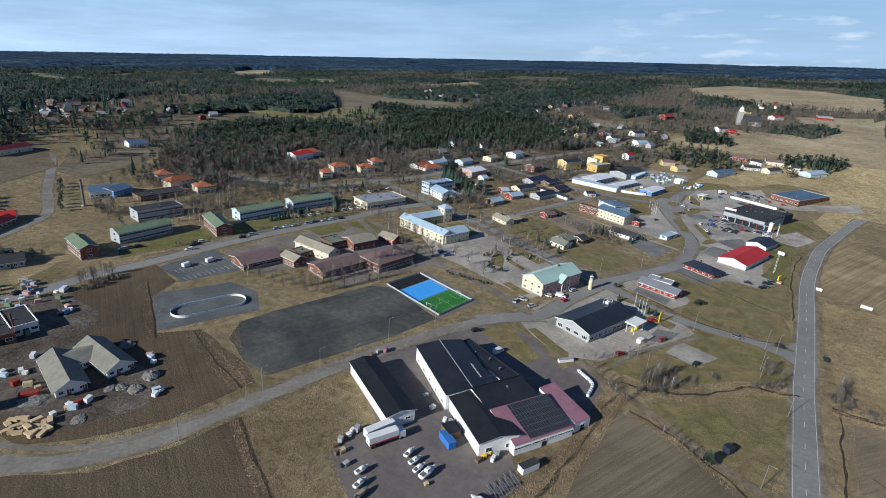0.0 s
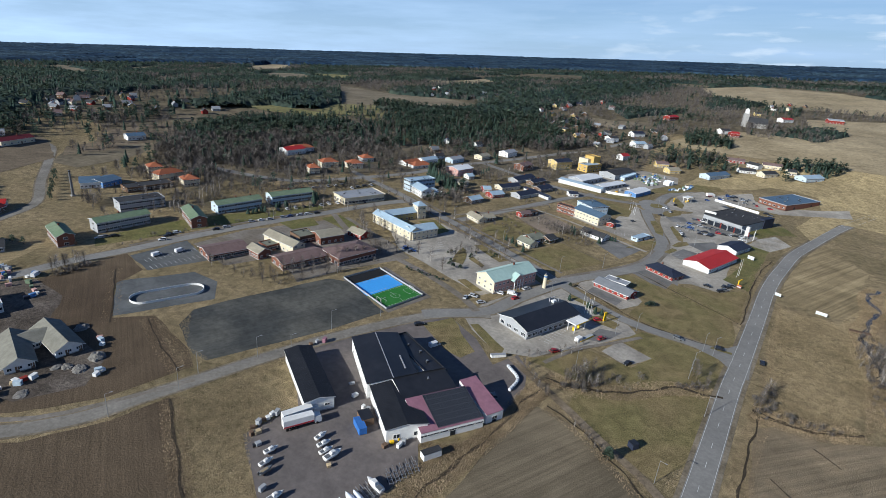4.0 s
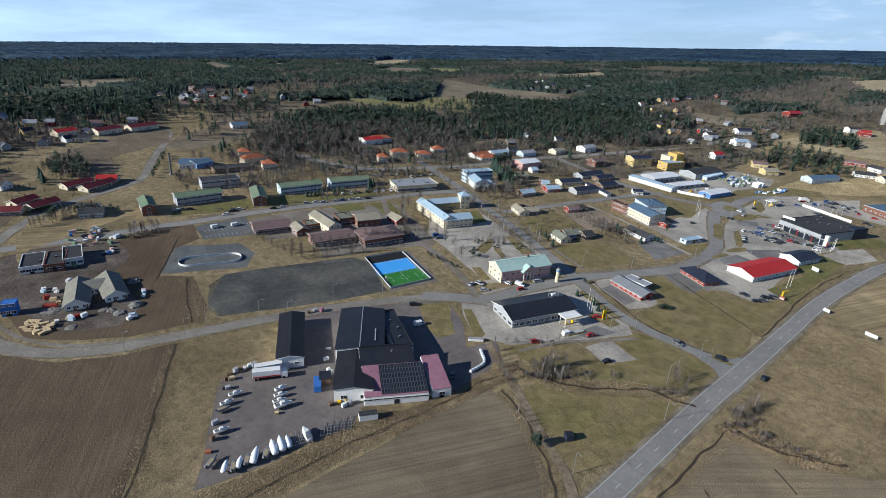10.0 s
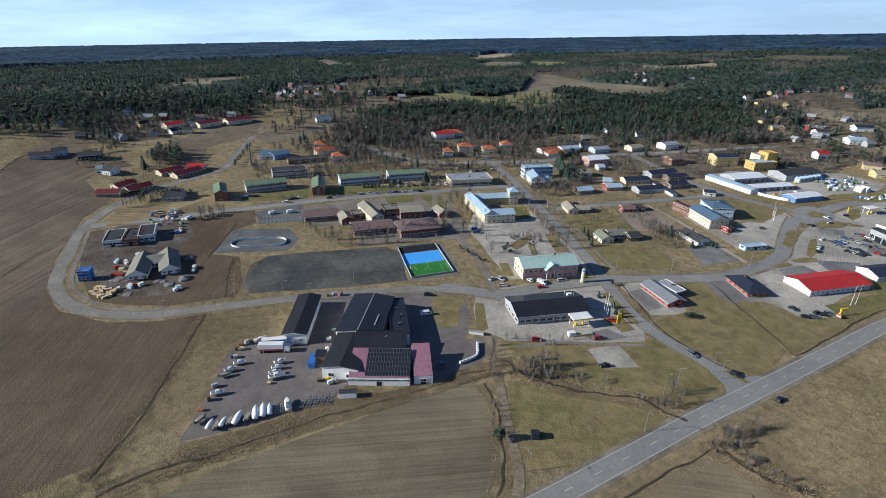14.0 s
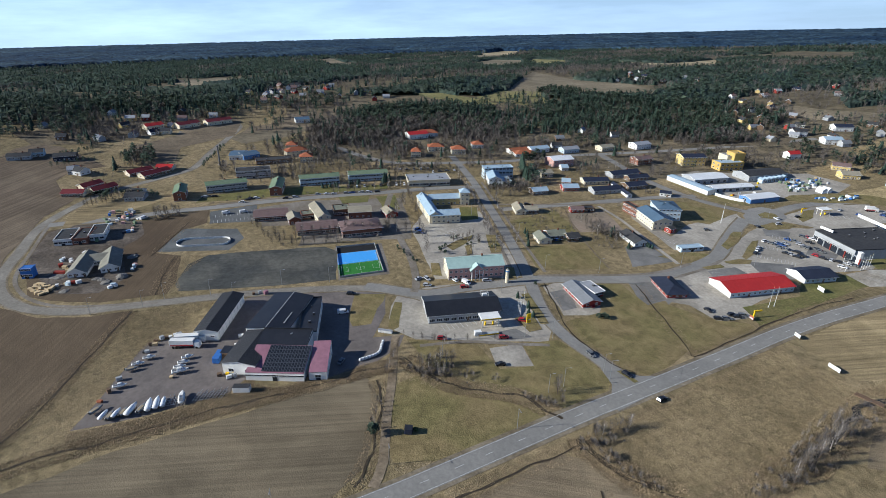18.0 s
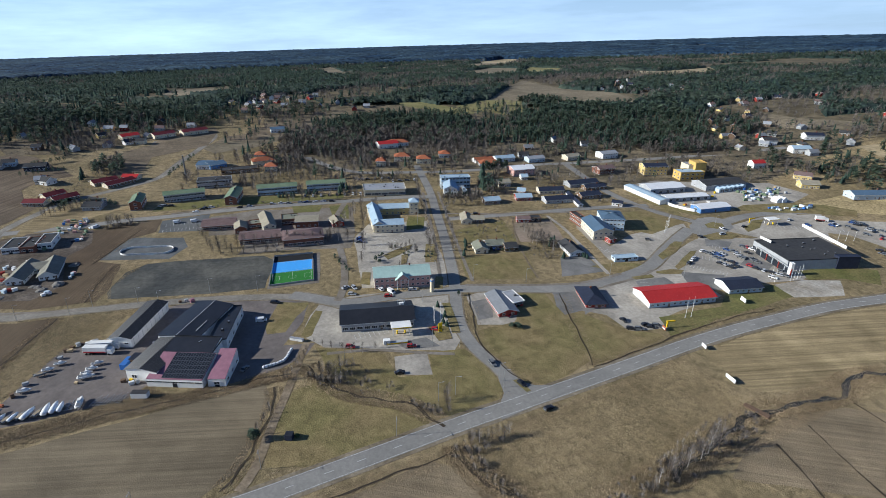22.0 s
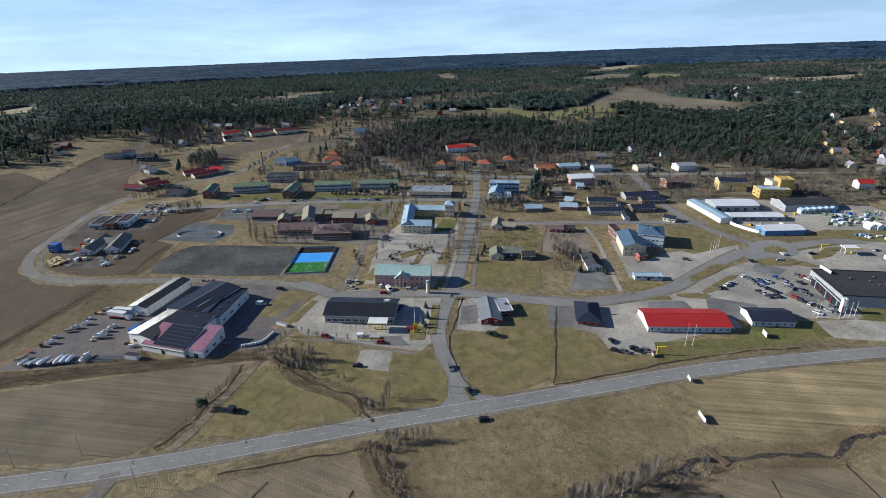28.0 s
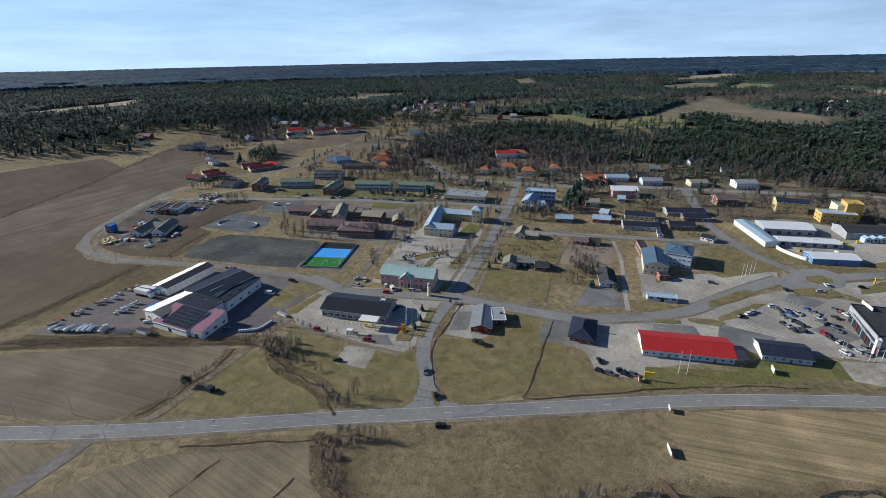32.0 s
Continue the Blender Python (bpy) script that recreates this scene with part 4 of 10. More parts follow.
area("pale_grass", [(-54.4, 633.0), (-28.3, 716.7), (15.4, 774.8), (70.6, 780.7), (111.1, 729.8), (81.0, 657.2), (48.8, 618.0), (35.6, 623.6), (2.4, 633.3), (-27.5, 629.0)], DRY_GRASS_LIGHT, 0.025, "pale dry grass between the lots")
area("bare_plot", [(-80.8, 557.0), (-75.9, 617.9), (-19.9, 663.2), (7.3, 660.9), (-24.9, 606.5)], DRY_GRASS_LIGHT, 0.05, "bare pale plot of dry grass")
area("asphalt_patch", [(-49.8, 307.7), (-47.4, 318.1), (-38.4, 319.1), (-24.2, 310.7), (-24.6, 297.1), (-32.8, 298.4)], ASPHALT_DARK, 0.1, "patch of darker asphalt")
area("west_field", [(-215.0, -60.0), (-266.0, -49.0), (-318.0, -38.0), (-371.0, -31.0), (-424.0, -19.0), (-459.2, -10.2), (-474.7, 3.9), (-458.8, 25.2), (-388.1, 62.2), (-384.0, 39.5), (-359.4, 29.1), (-334.6, 34.7), (-313.5, 46.5), (-300.0, 41.0), (-279.1, 29.8), (-243.4, 23.7), (-213.6, 19.1), (-181.2, 18.0), (-168.0, 19.0), (-150.0, -10.0), (-130.0, -60.0), (-150.0, -90.0)], PLOUGH_BROWN, 0.06, "large brown ploughed field")
area("verge_field", [(-304.0, 53.4), (-317.2, 69.4), (-296.1, 97.5), (-280.9, 124.1), (-282.2, 99.3), (-254.1, 47.7), (-238.3, 41.4), (-270.6, 43.7)], PLOUGH_TAN, 0.065, "narrow field strip")

# ---- building kit ----
MESHES = {}


def part(name, data, parent, m=None, label="", mats=None):
    """Links a mesh (or a bmesh) as one object under a thing or a part."""
    if isinstance(data, bmesh.types.BMesh):
        me = bpy.data.meshes.new(name)
        data.to_mesh(me)
        data.free()
        for k in mats:
            me.materials.append(k)
        data = me
    ob = new(name, data)
    ob.parent = parent
    if m is not None:
        ob.matrix_basis = m
    if label:
        ob["label"] = label
    return ob


def base(name, x, y, yaw=0.0, z=None):
    ob = new(name)
    ob.empty_display_size = 1.0
    ob.matrix_basis = pose(x, y, float(land(x, y)) if z is None else z, 0, 0, yaw)
    return ob


def block(key, sx, sy, sz, *mats, bevel=0.0):
    """A shared box standing on z = 0, edges eased."""
    k = (key, round(sx, 2), round(sy, 2), round(sz, 2), bevel) + tuple(m.name for m in mats)
    if k not in MESHES:
        bm = bmesh.new()
        bmesh.ops.create_cube(bm, size=1, matrix=Matrix.Translation((0, 0, sz / 2)) @ Matrix.Diagonal((sx, sy, sz, 1)))
        if bevel:
            bmesh.ops.bevel(bm, geom=bm.edges[:], offset=bevel, segments=1, affect="EDGES")
        me = bpy.data.meshes.new(key)
        bm.to_mesh(me)
        bm.free()
        for m in mats:
            me.materials.append(m)
        MESHES[k] = me
    return MESHES[k]


def tube(key, r0, r1, h, m, n=8):
    """A shared tapered post standing on z = 0."""
    k = (key, round(r0, 3), round(r1, 3), round(h, 2), m.name, n)
    if k not in MESHES:
        bm = bmesh.new()
        bmesh.ops.create_cone(bm, cap_ends=True, segments=n, radius1=r0, radius2=r1, depth=h, matrix=Matrix.Translation((0, 0, h / 2)))
        me = bpy.data.meshes.new(key)
        bm.to_mesh(me)
        bm.free()
        me.materials.append(m)
        MESHES[k] = me
    return MESHES[k]


def window_mesh(w, h, frame_m=None):
    """A window: a proud frame of four bars and a mullion round a pane set back in it. It faces -y, centred."""
    frame_m = frame_m or WHITE
    k = ("window", round(w, 2), round(h, 2), frame_m.name)
    if k not in MESHES:
        t = min(0.12, w * 0.12)
        n = 0 if w <= 1.0 else 1 if w < 2.6 else int(w / 1.3)
        xs = [-w / 2, -w / 2 + t]
        for i in range(n):
            c = -w / 2 + w * (i + 1) / (n + 1)
            xs += [c - 0.04, c + 0.04]
        xs += [w / 2 - t, w / 2]
        zs = [-h / 2, -h / 2 + t, h / 2 - t, h / 2]
        v = [(x, -0.09, z) for x in xs for z in zs]
        f, ix = [], []
        for i in range(len(xs) - 1):
            for j in range(3):
                q = (i * 4 + j, i * 4 + 4 + j, i * 4 + 5 + j, i * 4 + 1 + j)
                if j == 1 and i % 2 == 1:
                    s = len(v)
                    v += [(v[k][0], -0.03, v[k][2]) for k in q]
                    f.append((s, s + 1, s + 2, s + 3))
                    ix.append(1)
                    for e in range(4):
                        f.append((q[e], q[(e + 1) % 4], s + (e + 1) % 4, s + e))
                        ix.append(0)
                else:
                    f.append(q)
                    ix.append(0)
        s = len(v)
        last = (len(xs) - 1) * 4
        rim = [0, last, last + 3, 3]
        v += [(v[k][0], 0.02, v[k][2]) for k in rim]
        for e in range(4):
            f.append((rim[(e + 1) % 4], rim[e], s + e, s + (e + 1) % 4))
            ix.append(0)
        MESHES[k] = mesh_from("window", v, f, [frame_m, GLASS], ix)
    return MESHES[k]


def slab(pts, thick, m, name="roof", edge=None):
    """A sheet with thickness over the corner points (in order); each may carry its own height."""
    n = len(pts)
    v = [tuple(p) for p in pts] + [(p[0], p[1], p[2] - thick) for p in pts]
    f = [tuple(range(n)), tuple(range(2 * n - 1, n - 1, -1))]
    f += [(i, n + i, n + (i + 1) % n, (i + 1) % n) for i in range(n)]
    return mesh_from(name, v, f, [m, edge or m], [0, 0] + [1] * n)


def ribs(root, a, b, c, d, m, gap=1.6, proud=0.05):
    """Standing seams of a sheet roof between eave a-b and ridge d-c, joined in one mesh."""
    a, b, c, d = map(Vector, (a, b, c, d))
    k = int((b - a).length / gap)
    v, f = [], []
    nrm = (b - a).cross(d - a).normalized()
    if nrm.z < 0:
        nrm = -nrm
    side = (b - a).normalized() * 0.06
    for i in range(1, k):
        p, q = a.lerp(b, i / k), d.lerp(c, i / k)
        s = len(v)
        for e in (p, q):
            v += [e - side, e + side, e + nrm * proud]
        f += [(s, s + 3, s + 5, s + 2), (s + 1, s + 2, s + 5, s + 4)]
    if v:
        part("roof_seams", mesh_from("roof_seams", v, f, [m]), root)


def windows(root, w, d, floors, n_front, n_side, first=1.7, storey=3.0, size=(1.5, 1.3), frame_m=None, sides="flr", skip=()):
    me = window_mesh(*size, frame_m)
    for face, span, cnt in (("f", w, n_front), ("b", w, n_front), ("l", d, n_side), ("r", d, n_side)):
        if face not in sides:
            continue
        for fl in range(floors):
            for i in range(cnt):
                if (face, fl, i) in skip:
                    continue
                c, z = -span / 2 + span * (i + 0.5) / cnt, first + fl * storey
                m = {"f": pose(c, -d / 2 - 0.02, z), "b": pose(-c, d / 2 + 0.02, z, 0, 0, 180),
                     "l": pose(-w / 2 - 0.02, -c, z, 0, 0, -90), "r": pose(w / 2 + 0.02, c, z, 0, 0, 90)}[face]
                part("window", me, root, m)


def door(root, x, y, turn=0.0, w=1.1, h=2.1, m=None, name="door"):
    part(name, block(name, w, 0.12, h, m or BROWN_WOOD, bevel=0.02), root, pose(x, y, 0.05, 0, 0, turn))


HOUSE_SPOTS = []


def gable(x, y, w, d, yaw, eave, wall, roof, rise=2.5, axis="x", over=0.5, floors=1, nf=4, ns=2, wsize=(1.4, 1.2), first=1.6, storey=2.9, sides="flr", chimney=1,
          name="house", label="", cat="house", group="", seams=0.0, plinth=True, hip=False, end_wall=None, doors=1, frame_m=None, edge=None):
    """A building with a pitched roof; w along its front, which faces -y of its own, axis: the way its ridge runs."""
    root = base(name, x, y, yaw)
    ROAD_POINTS.append((x, y, max(w, d) / 2 + 2.0))
    HOUSE_SPOTS.append((x, y, max(w, d) / 2))
    tagged(root, label, cat, group)
    if axis == "x":
        a, b = w / 2, d / 2
        turn = Matrix.Identity(4)
    else:
        a, b = d / 2, w / 2
        turn = pose(0, 0, 0, 0, 0, 90)
    top = eave + rise
    in_x = b if hip else 0.0
    if hip:
        v = [(-a, -b, 0), (a, -b, 0), (a, b, 0), (-a, b, 0), (-a, -b, eave), (a, -b, eave), (a, b, eave), (-a, b, eave)]
        f = [(0, 1, 5, 4), (2, 3, 7, 6), (1, 2, 6, 5), (3, 0, 4, 7)]
        part("wall", mesh_from("wall", v, f, [wall]), root, turn)
    else:
        v = [(-a, -b, 0), (a, -b, 0), (a, b, 0), (-a, b, 0), (-a, -b, eave), (a, -b, eave), (a, b, eave), (-a, b, eave), (-a, 0, top - 0.05), (a, 0, top - 0.05)]
        f = [(0, 1, 5, 4), (2, 3, 7, 6), (1, 2, 6, 9, 5), (3, 0, 4, 8, 7)]
        part("wall", mesh_from("wall", v, f, [wall, end_wall or wall], [0, 0, 1, 1]), root, turn)
    drop = rise / b * over
    th = 0.22
    for s in (-1, 1):
        e0, e1 = (-a - over, s * (b + over), eave - drop + th), (a + over, s * (b + over), eave - drop + th)
        r1, r0 = (a + over - (in_x + over if hip else 0), 0, top + th), (-a - over + (in_x + over if hip else 0), 0, top + th)
        pts = [e0, e1, r1, r0] if s < 0 else [e1, e0, r0, r1]
        part("roof", slab(pts, th, roof, edge=edge or WHITE), root, turn)
        if seams and not hip:
            ribs_root = part("roof_ridge", slab([(-a - over, s * 0.02, top + th + 0.06), (a + over, s * 0.02, top + th + 0.06), (a + over, s * 0.3, top + th - 0.02), (-a - over, s * 0.3, top + th - 0.02)][::int(s)], 0.05, roof), root, turn)
            p = [turn @ Vector(q) for q in (e0, e1, r1, r0)]
            ribs(root, *p, roof, seams)
    if hip:
        for s in (-1, 1):
            pts = [(s * (a + over), -b - over, eave - drop + th), (s * (a + over), b + over, eave - drop + th), (s * (a - in_x), 0, top + th)]
            part("roof", slab(pts[::int(s)], th, roof, edge=edge or WHITE), root, turn)
    if plinth:
        part("plinth", block("plinth", w + 0.1, d + 0.1, 0.4, CONCRETE), root)
    windows(root, w, d, floors, nf, ns, first, storey, wsize, frame_m, sides)
    for i in range(doors):
        door(root, -w / 2 + w * (i + 0.5) / doors + w / max(nf, 1) / 2 * (0.98 if nf else 0), -d / 2 - 0.03)
    for i in range(chimney):
        cx = (i - (chimney - 1) / 2) * w / (chimney + 1) + 0.15 * w
        px_, py_ = (cx, 0.3) if axis == "x" else (0.3, d * 0.15)
        part("chimney", block("chimney", 0.8, 0.8, 1.7, BRICK_RED, bevel=0.04), root, pose(px_, py_, top - 0.4))
    return root


def flat(x, y, w, d, yaw, h, wall, roof, floors=1, nf=5, ns=3, wsize=(2.2, 1.3), first=1.8, storey=3.2, sides="flr", name="building", label="", cat="building", group="",
         parapet=0.35, rim=None, units=3, over=0.0, doors=1, tilt=0.0, frame_m=None):
    """A flat-roofed building with a raised roof rim and roof gear."""
    root = base(name, x, y, yaw)
    ROAD_POINTS.append((x, y, max(w, d) / 2 + 2.0))
    HOUSE_SPOTS.append((x, y, max(w, d) / 2))
    tagged(root, label, cat, group)
    a, b = w / 2, d / 2
    v = [(-a, -b, 0), (a, -b, 0), (a, b, 0), (-a, b, 0), (-a, -b, h), (a, -b, h), (a, b, h + tilt), (-a, b, h + tilt)]
    part("wall", mesh_from("wall", v, [(0, 1, 5, 4), (2, 3, 7, 6), (1, 2, 6, 5), (3, 0, 4, 7)], [wall]), root)
    a, b = a + over, b + over
    part("roof", slab([(-a, -b, h + 0.05), (a, -b, h + 0.05), (a, b, h + tilt + 0.05), (-a, b, h + tilt + 0.05)], 0.2, roof), root)
    if parapet:
        for px_, py_, sx, sy in ((0, -b, w + 2 * over + 0.3, 0.3), (0, b, w + 2 * over + 0.3, 0.3), (-a, 0, 0.3, d + 2 * over - 0.3), (a, 0, 0.3, d + 2 * over - 0.3)):
            part("roof_rim", block("roof_rim", sx, sy, parapet + 0.2, rim or wall), root, pose(px_, py_, h - 0.1 + (tilt if py_ > 0 else 0)))
    windows(root, w, d, floors, nf, ns, first, storey, wsize, frame_m, sides)
    for i in range(doors):
        door(root, -w / 2 + w * (i + 0.5) / doors, -d / 2 - 0.03, w=1.8, m=GLASS)
    rng = random.Random(int(x * 7 + y * 3))
    for i in range(units):
        s = round(rng.uniform(0.6, 1.2), 1)
        unit = part("roof_vent", block("roof_vent", s, s * 0.8, s * 0.6, DARK_ROOF, bevel=0.05), root, pose(rng.uniform(-0.38, 0.38) * w, rng.uniform(-0.3, 0.35) * d, h + 0.05 + tilt * 0.4))
        part("vent_cap", block("vent_cap", s * 0.7, s * 0.6, 0.2, STEEL), unit, pose(0, 0, s * 0.6))
    return root


def corrugated(root, half, reach, eave, rise, over, m):
    """Waved steel sheets laid over both slopes of a gable roof whose ridge runs along y."""
    wave, swell = 0.28, 0.042
    n = int(2 * (reach + over) / wave * 8)
    low = eave - rise / half * over
    for s in (-1, 1):
        v, f = [], []
        for i in range(n + 1):
            y = -reach - over + 2 * (reach + over) * i / n
            up = 0.28 + swell * math.cos(2 * math.pi * y / wave)
            v += [(0, y, eave + rise + up), (s * (half + over), y, low + up)]
        for i in range(n):
            q = (2 * i, 2 * i + 1, 2 * i + 3, 2 * i + 2)
            f.append(q if s > 0 else q[::-1])
        part("roof_sheet", mesh_from("roof_sheet", v, f, [m], smooth_shade=True), root)


def solar_array(x, y, w, d, yaw, z0, tilt, cols=15, rows=6):
    """Dark panels in rows on a leaning roof, each in its pale frame."""
    root = base("solar_array", x, y, yaw, z0)
    tagged(root, "dark solar panels in pale frames on a sloping roof", "solar panels")
    pitch = math.degrees(math.atan2(tilt, d))
    x0, pw, ph = -w / 2 + w * 0.17, w * 0.82 / cols, d * 0.94 / rows / math.cos(radians(pitch))
    me = window_mesh(pw * 0.97, ph * 0.97, SOLAR_RIM)
    for i in range(cols):
        for j in range(rows):
            yy = -d / 2 + d * 0.03 + (j + 0.5) * d * 0.94 / rows
            part("solar_panel", me, root, pose(x0 + (i + 0.5) * pw, yy, 0.14 + tilt * (yy + d / 2) / d, pitch - 90))


def wall_fence(pts, h, m, label):
    """A board fence, panel by panel."""
    line = spline(pts, 3.0)
    root = base("board_fence", line[0].x, line[0].y)
    tagged(root, label, "fence")
    for a, b in zip(line, line[1:]):
        dd = b - a
        part("panel", block("fence_panel", round(dd.length, 1), 0.12, h, m), root, pose((a.x + b.x) / 2 - line[0].x, (a.y + b.y) / 2 - line[0].y, 0, 0, 0, math.degrees(math.atan2(dd.y, dd.x))))


SOLAR_RIM = mat("solar_rim", (0.11, 0.115, 0.13), rough=0.4, vary=0.05, metal=0.4)


def far_house(x, y, w, d, yaw, h, wall, roof):
    gable(x, y, w, d, yaw, h, wall, roof, rise=2.4, over=0.5, nf=2, ns=0, sides="f", plinth=False, doors=0, chimney=1, name="far_house", label="small %s house with %s among trees" % (wall.name.split("_")[0], roof.name.replace("_", " ")), cat="house", group="far houses")


def scatter_houses(pts, n, seed):
    rng = random.Random(seed)
    done, tries = [], 0
    while len(done) < n and tries < 4000:
        tries += 1
        x, y = rng.uniform(min(p[0] for p in pts), max(p[0] for p in pts)), rng.uniform(min(p[1] for p in pts), max(p[1] for p in pts))
        if not inside(pts, np.array([x]), np.array([y]))[0] or any(math.hypot(x - a, y - b) < 24 for a, b in done):
            continue
        done.append((x, y))
        wall = rng.choice([WHITE, CREAM, YELLOW, RED_WOOD, BROWN_WOOD, BROWN_WOOD, GREY_WALL, GREY_WALL])
        roof = rng.choice([DARK_ROOF, DARK_ROOF, DARK_ROOF, SLATE, GREY_ROOF, BROWN_ROOF, NAVY_ROOF])
        far_house(x, y, rng.uniform(7, 10), rng.uniform(5.5, 7.5), rng.choice([70, 75, 160, 30, 120]), rng.uniform(2.6, 4.0), wall, roof)

# ---- trees and woods ----
rng_t = np.random.default_rng(5)


def spiky(n, lo, hi, r_lo, r_hi, size, rise, rng, droop=0.0):
    """Loose tufts: small triangles round a stem between heights lo and hi (unit tree), radius shrinking from r_lo to r_hi."""
    v, f = [], []
    for i in range(n):
        k = rng.random() ** 0.9
        z, a = lo + (hi - lo) * k, rng.random() * 6.283
        r = (r_lo + (r_hi - r_lo) * k) * (0.35 + 0.65 * rng.random() ** 0.5)
        c = np.array([r * math.cos(a), r * math.sin(a), z])
        out = np.array([math.cos(a), math.sin(a), rise - droop * rng.random()])
        side = np.array([-math.sin(a), math.cos(a), (rng.random() - 0.5) * 0.8])
        s = size * (0.6 + 0.8 * rng.random())
        b = len(v)
        v += [c - side * s * 0.55 - out * s * 0.3, c + side * s * 0.55 - out * s * 0.3, c + out * s]
        f.append((b, b + 1, b + 2))
    return v, f


def stem(h, r, v, f, n=4):
    b = len(v)
    v += [(r * math.cos(a), r * math.sin(a), 0) for a in np.arange(n) * 6.283 / n] + [(0, 0, h)]
    f += [(b + i, b + (i + 1) % n, b + n) for i in range(n)]


def tiers(rng, n_tier=4, seg=7):
    """A spruce or dense pine crown: ragged skirts over one another."""
    v, f = [], []
    for k in range(n_tier):
        z0, z1 = 0.14 + 0.8 * k / n_tier, 0.14 + 0.8 * (k + 1.55) / n_tier
        r = 0.2 * (1 - k / n_tier) ** 0.8 + 0.02
        b = len(v)
        t = rng.random() * 6
        for i in range(seg * 2):
            a = t + i * math.pi / seg
            q = r * ((1.0 if i % 2 else 0.62) * (0.8 + 0.4 * rng.random()))
            v.append((q * math.cos(a), q * math.sin(a), z0 - 0.05 * (i % 2) + 0.03 * rng.random()))
        v.append((0.01 * rng.random(), 0, min(1.0, z1)))
        f += [(b + i, b + (i + 1) % (2 * seg), b + 2 * seg) for i in range(2 * seg)]
    return v, f


def kinds(detail):
    """Unit trees (height 1): spruces, pines, bare broadleaved trees, some of each."""
    rng = random.Random(detail)
    res = {"spruce": [], "pine": [], "bare": []}
    for i in range(5):
        v, f = tiers(rng, (3, 5, 7)[detail], (4, 5, 7)[detail])
        res["spruce"].append((v, f))
        v, f = spiky((16, 60, 190)[detail], 0.34, 0.97, 0.2, 0.08, (0.19, 0.115, 0.07)[detail], 0.7, rng, 0.9)
        stem(0.9, 0.018, v, f, 3)
        res["pine"].append((v, f))
        v, f = spiky((26, 100, 150)[detail], 0.2, 0.95, 0.22, 0.13, (0.17, 0.12, 0.09)[detail], 1.5, rng)
        for q in range(0, len(v), 3):
            c = (np.array(v[q]) + np.array(v[q + 1])) / 2
            thin = (0.2, 0.15, 0.12)[detail]
            v[q], v[q + 1] = c + (np.array(v[q]) - c) * thin, c + (np.array(v[q + 1]) - c) * thin
        stem(0.85, 0.014, v, f, 3)
        res["bare"].append((v, f))
    return {k: [(np.array(v, float), np.array(f, int)) for v, f in lst] for k, lst in res.items()}


KINDS = [kinds(0), kinds(1), kinds(2)]


def grove(name, places, kind, detail, material, label, cat="woods"):
    """Many trees in one mesh. places: rows of x, y, height, girth factor."""
    if not len(places):
        return
    cos, tris, at = [], [], 0
    for i, (x, y, h, g) in enumerate(places):
        v, f = KINDS[detail][kind][i % 5]
        a = (i * 2.399) % 6.283
        c, s = math.cos(a) * h * g, math.sin(a) * h * g
        q = np.stack([v[:, 0] * c - v[:, 1] * s + x, v[:, 0] * s + v[:, 1] * c + y, v[:, 2] * h + float(land(x, y)) - 0.1], 1)
        cos.append(q)
        tris.append(f + at)
        at += len(v)
    ob = new(name, big_mesh(name, np.concatenate(cos), np.concatenate(tris), material))
    return tagged(ob, label, cat, kind="stuff")


def inside(poly, x, y):
    x, y = np.asarray(x, float), np.asarray(y, float)
    res = np.zeros(x.shape, bool)
    for (x0, y0), (x1, y1) in zip(poly, poly[1:] + poly[:1]):
        if y0 != y1:
            res ^= ((y0 > y) != (y1 > y)) & (x < (x1 - x0) * (y - y0) / (y1 - y0) + x0)
    return res


MEADOWS, WOODS, GROVES = [], [], []


def village(pts):
    """Gardens and bare trees instead of closed forest."""
    GROVES.append(pts)


def meadow(pts, material):
    MEADOWS.append(pts)
    area("meadow", pts, material, 0.12, "pale dry open field between the woods")


def wood(pts, density, mix):
    """Trees scattered in an outline; mix: shares of conifers and of bare trees."""
    xs, ys = [p[0] for p in pts], [p[1] for p in pts]
    n = int((max(xs) - min(xs)) * (max(ys) - min(ys)) * density)
    x, y = rng_t.uniform(min(xs), max(xs), n), rng_t.uniform(min(ys), max(ys), n)
    ok = inside(pts, x, y)
    x, y = x[ok], y[ok]
    free = np.ones(len(x), bool)
    for px_, py_, r in ROAD_POINTS:
        free &= (x - px_) ** 2 + (y - py_) ** 2 > r * r
    x, y = x[free], y[free]
    con = rng_t.random(len(x)) < mix[0]
    WOODS.append((x, y, con))


SHRUBS = []


def shrubs(pts, n):
    """Leafless thicket: n bushes scattered in an outline."""
    xs, ys = [p[0] for p in pts], [p[1] for p in pts]
    x, y = rng_t.uniform(min(xs), max(xs), n * 3), rng_t.uniform(min(ys), max(ys), n * 3)
    ok = inside(pts, x, y)
    for px_, py_, r in ROAD_POINTS:
        ok &= (x - px_) ** 2 + (y - py_) ** 2 > (r - 1) ** 2
    SHRUBS.extend(list(zip(x[ok], y[ok]))[:n])

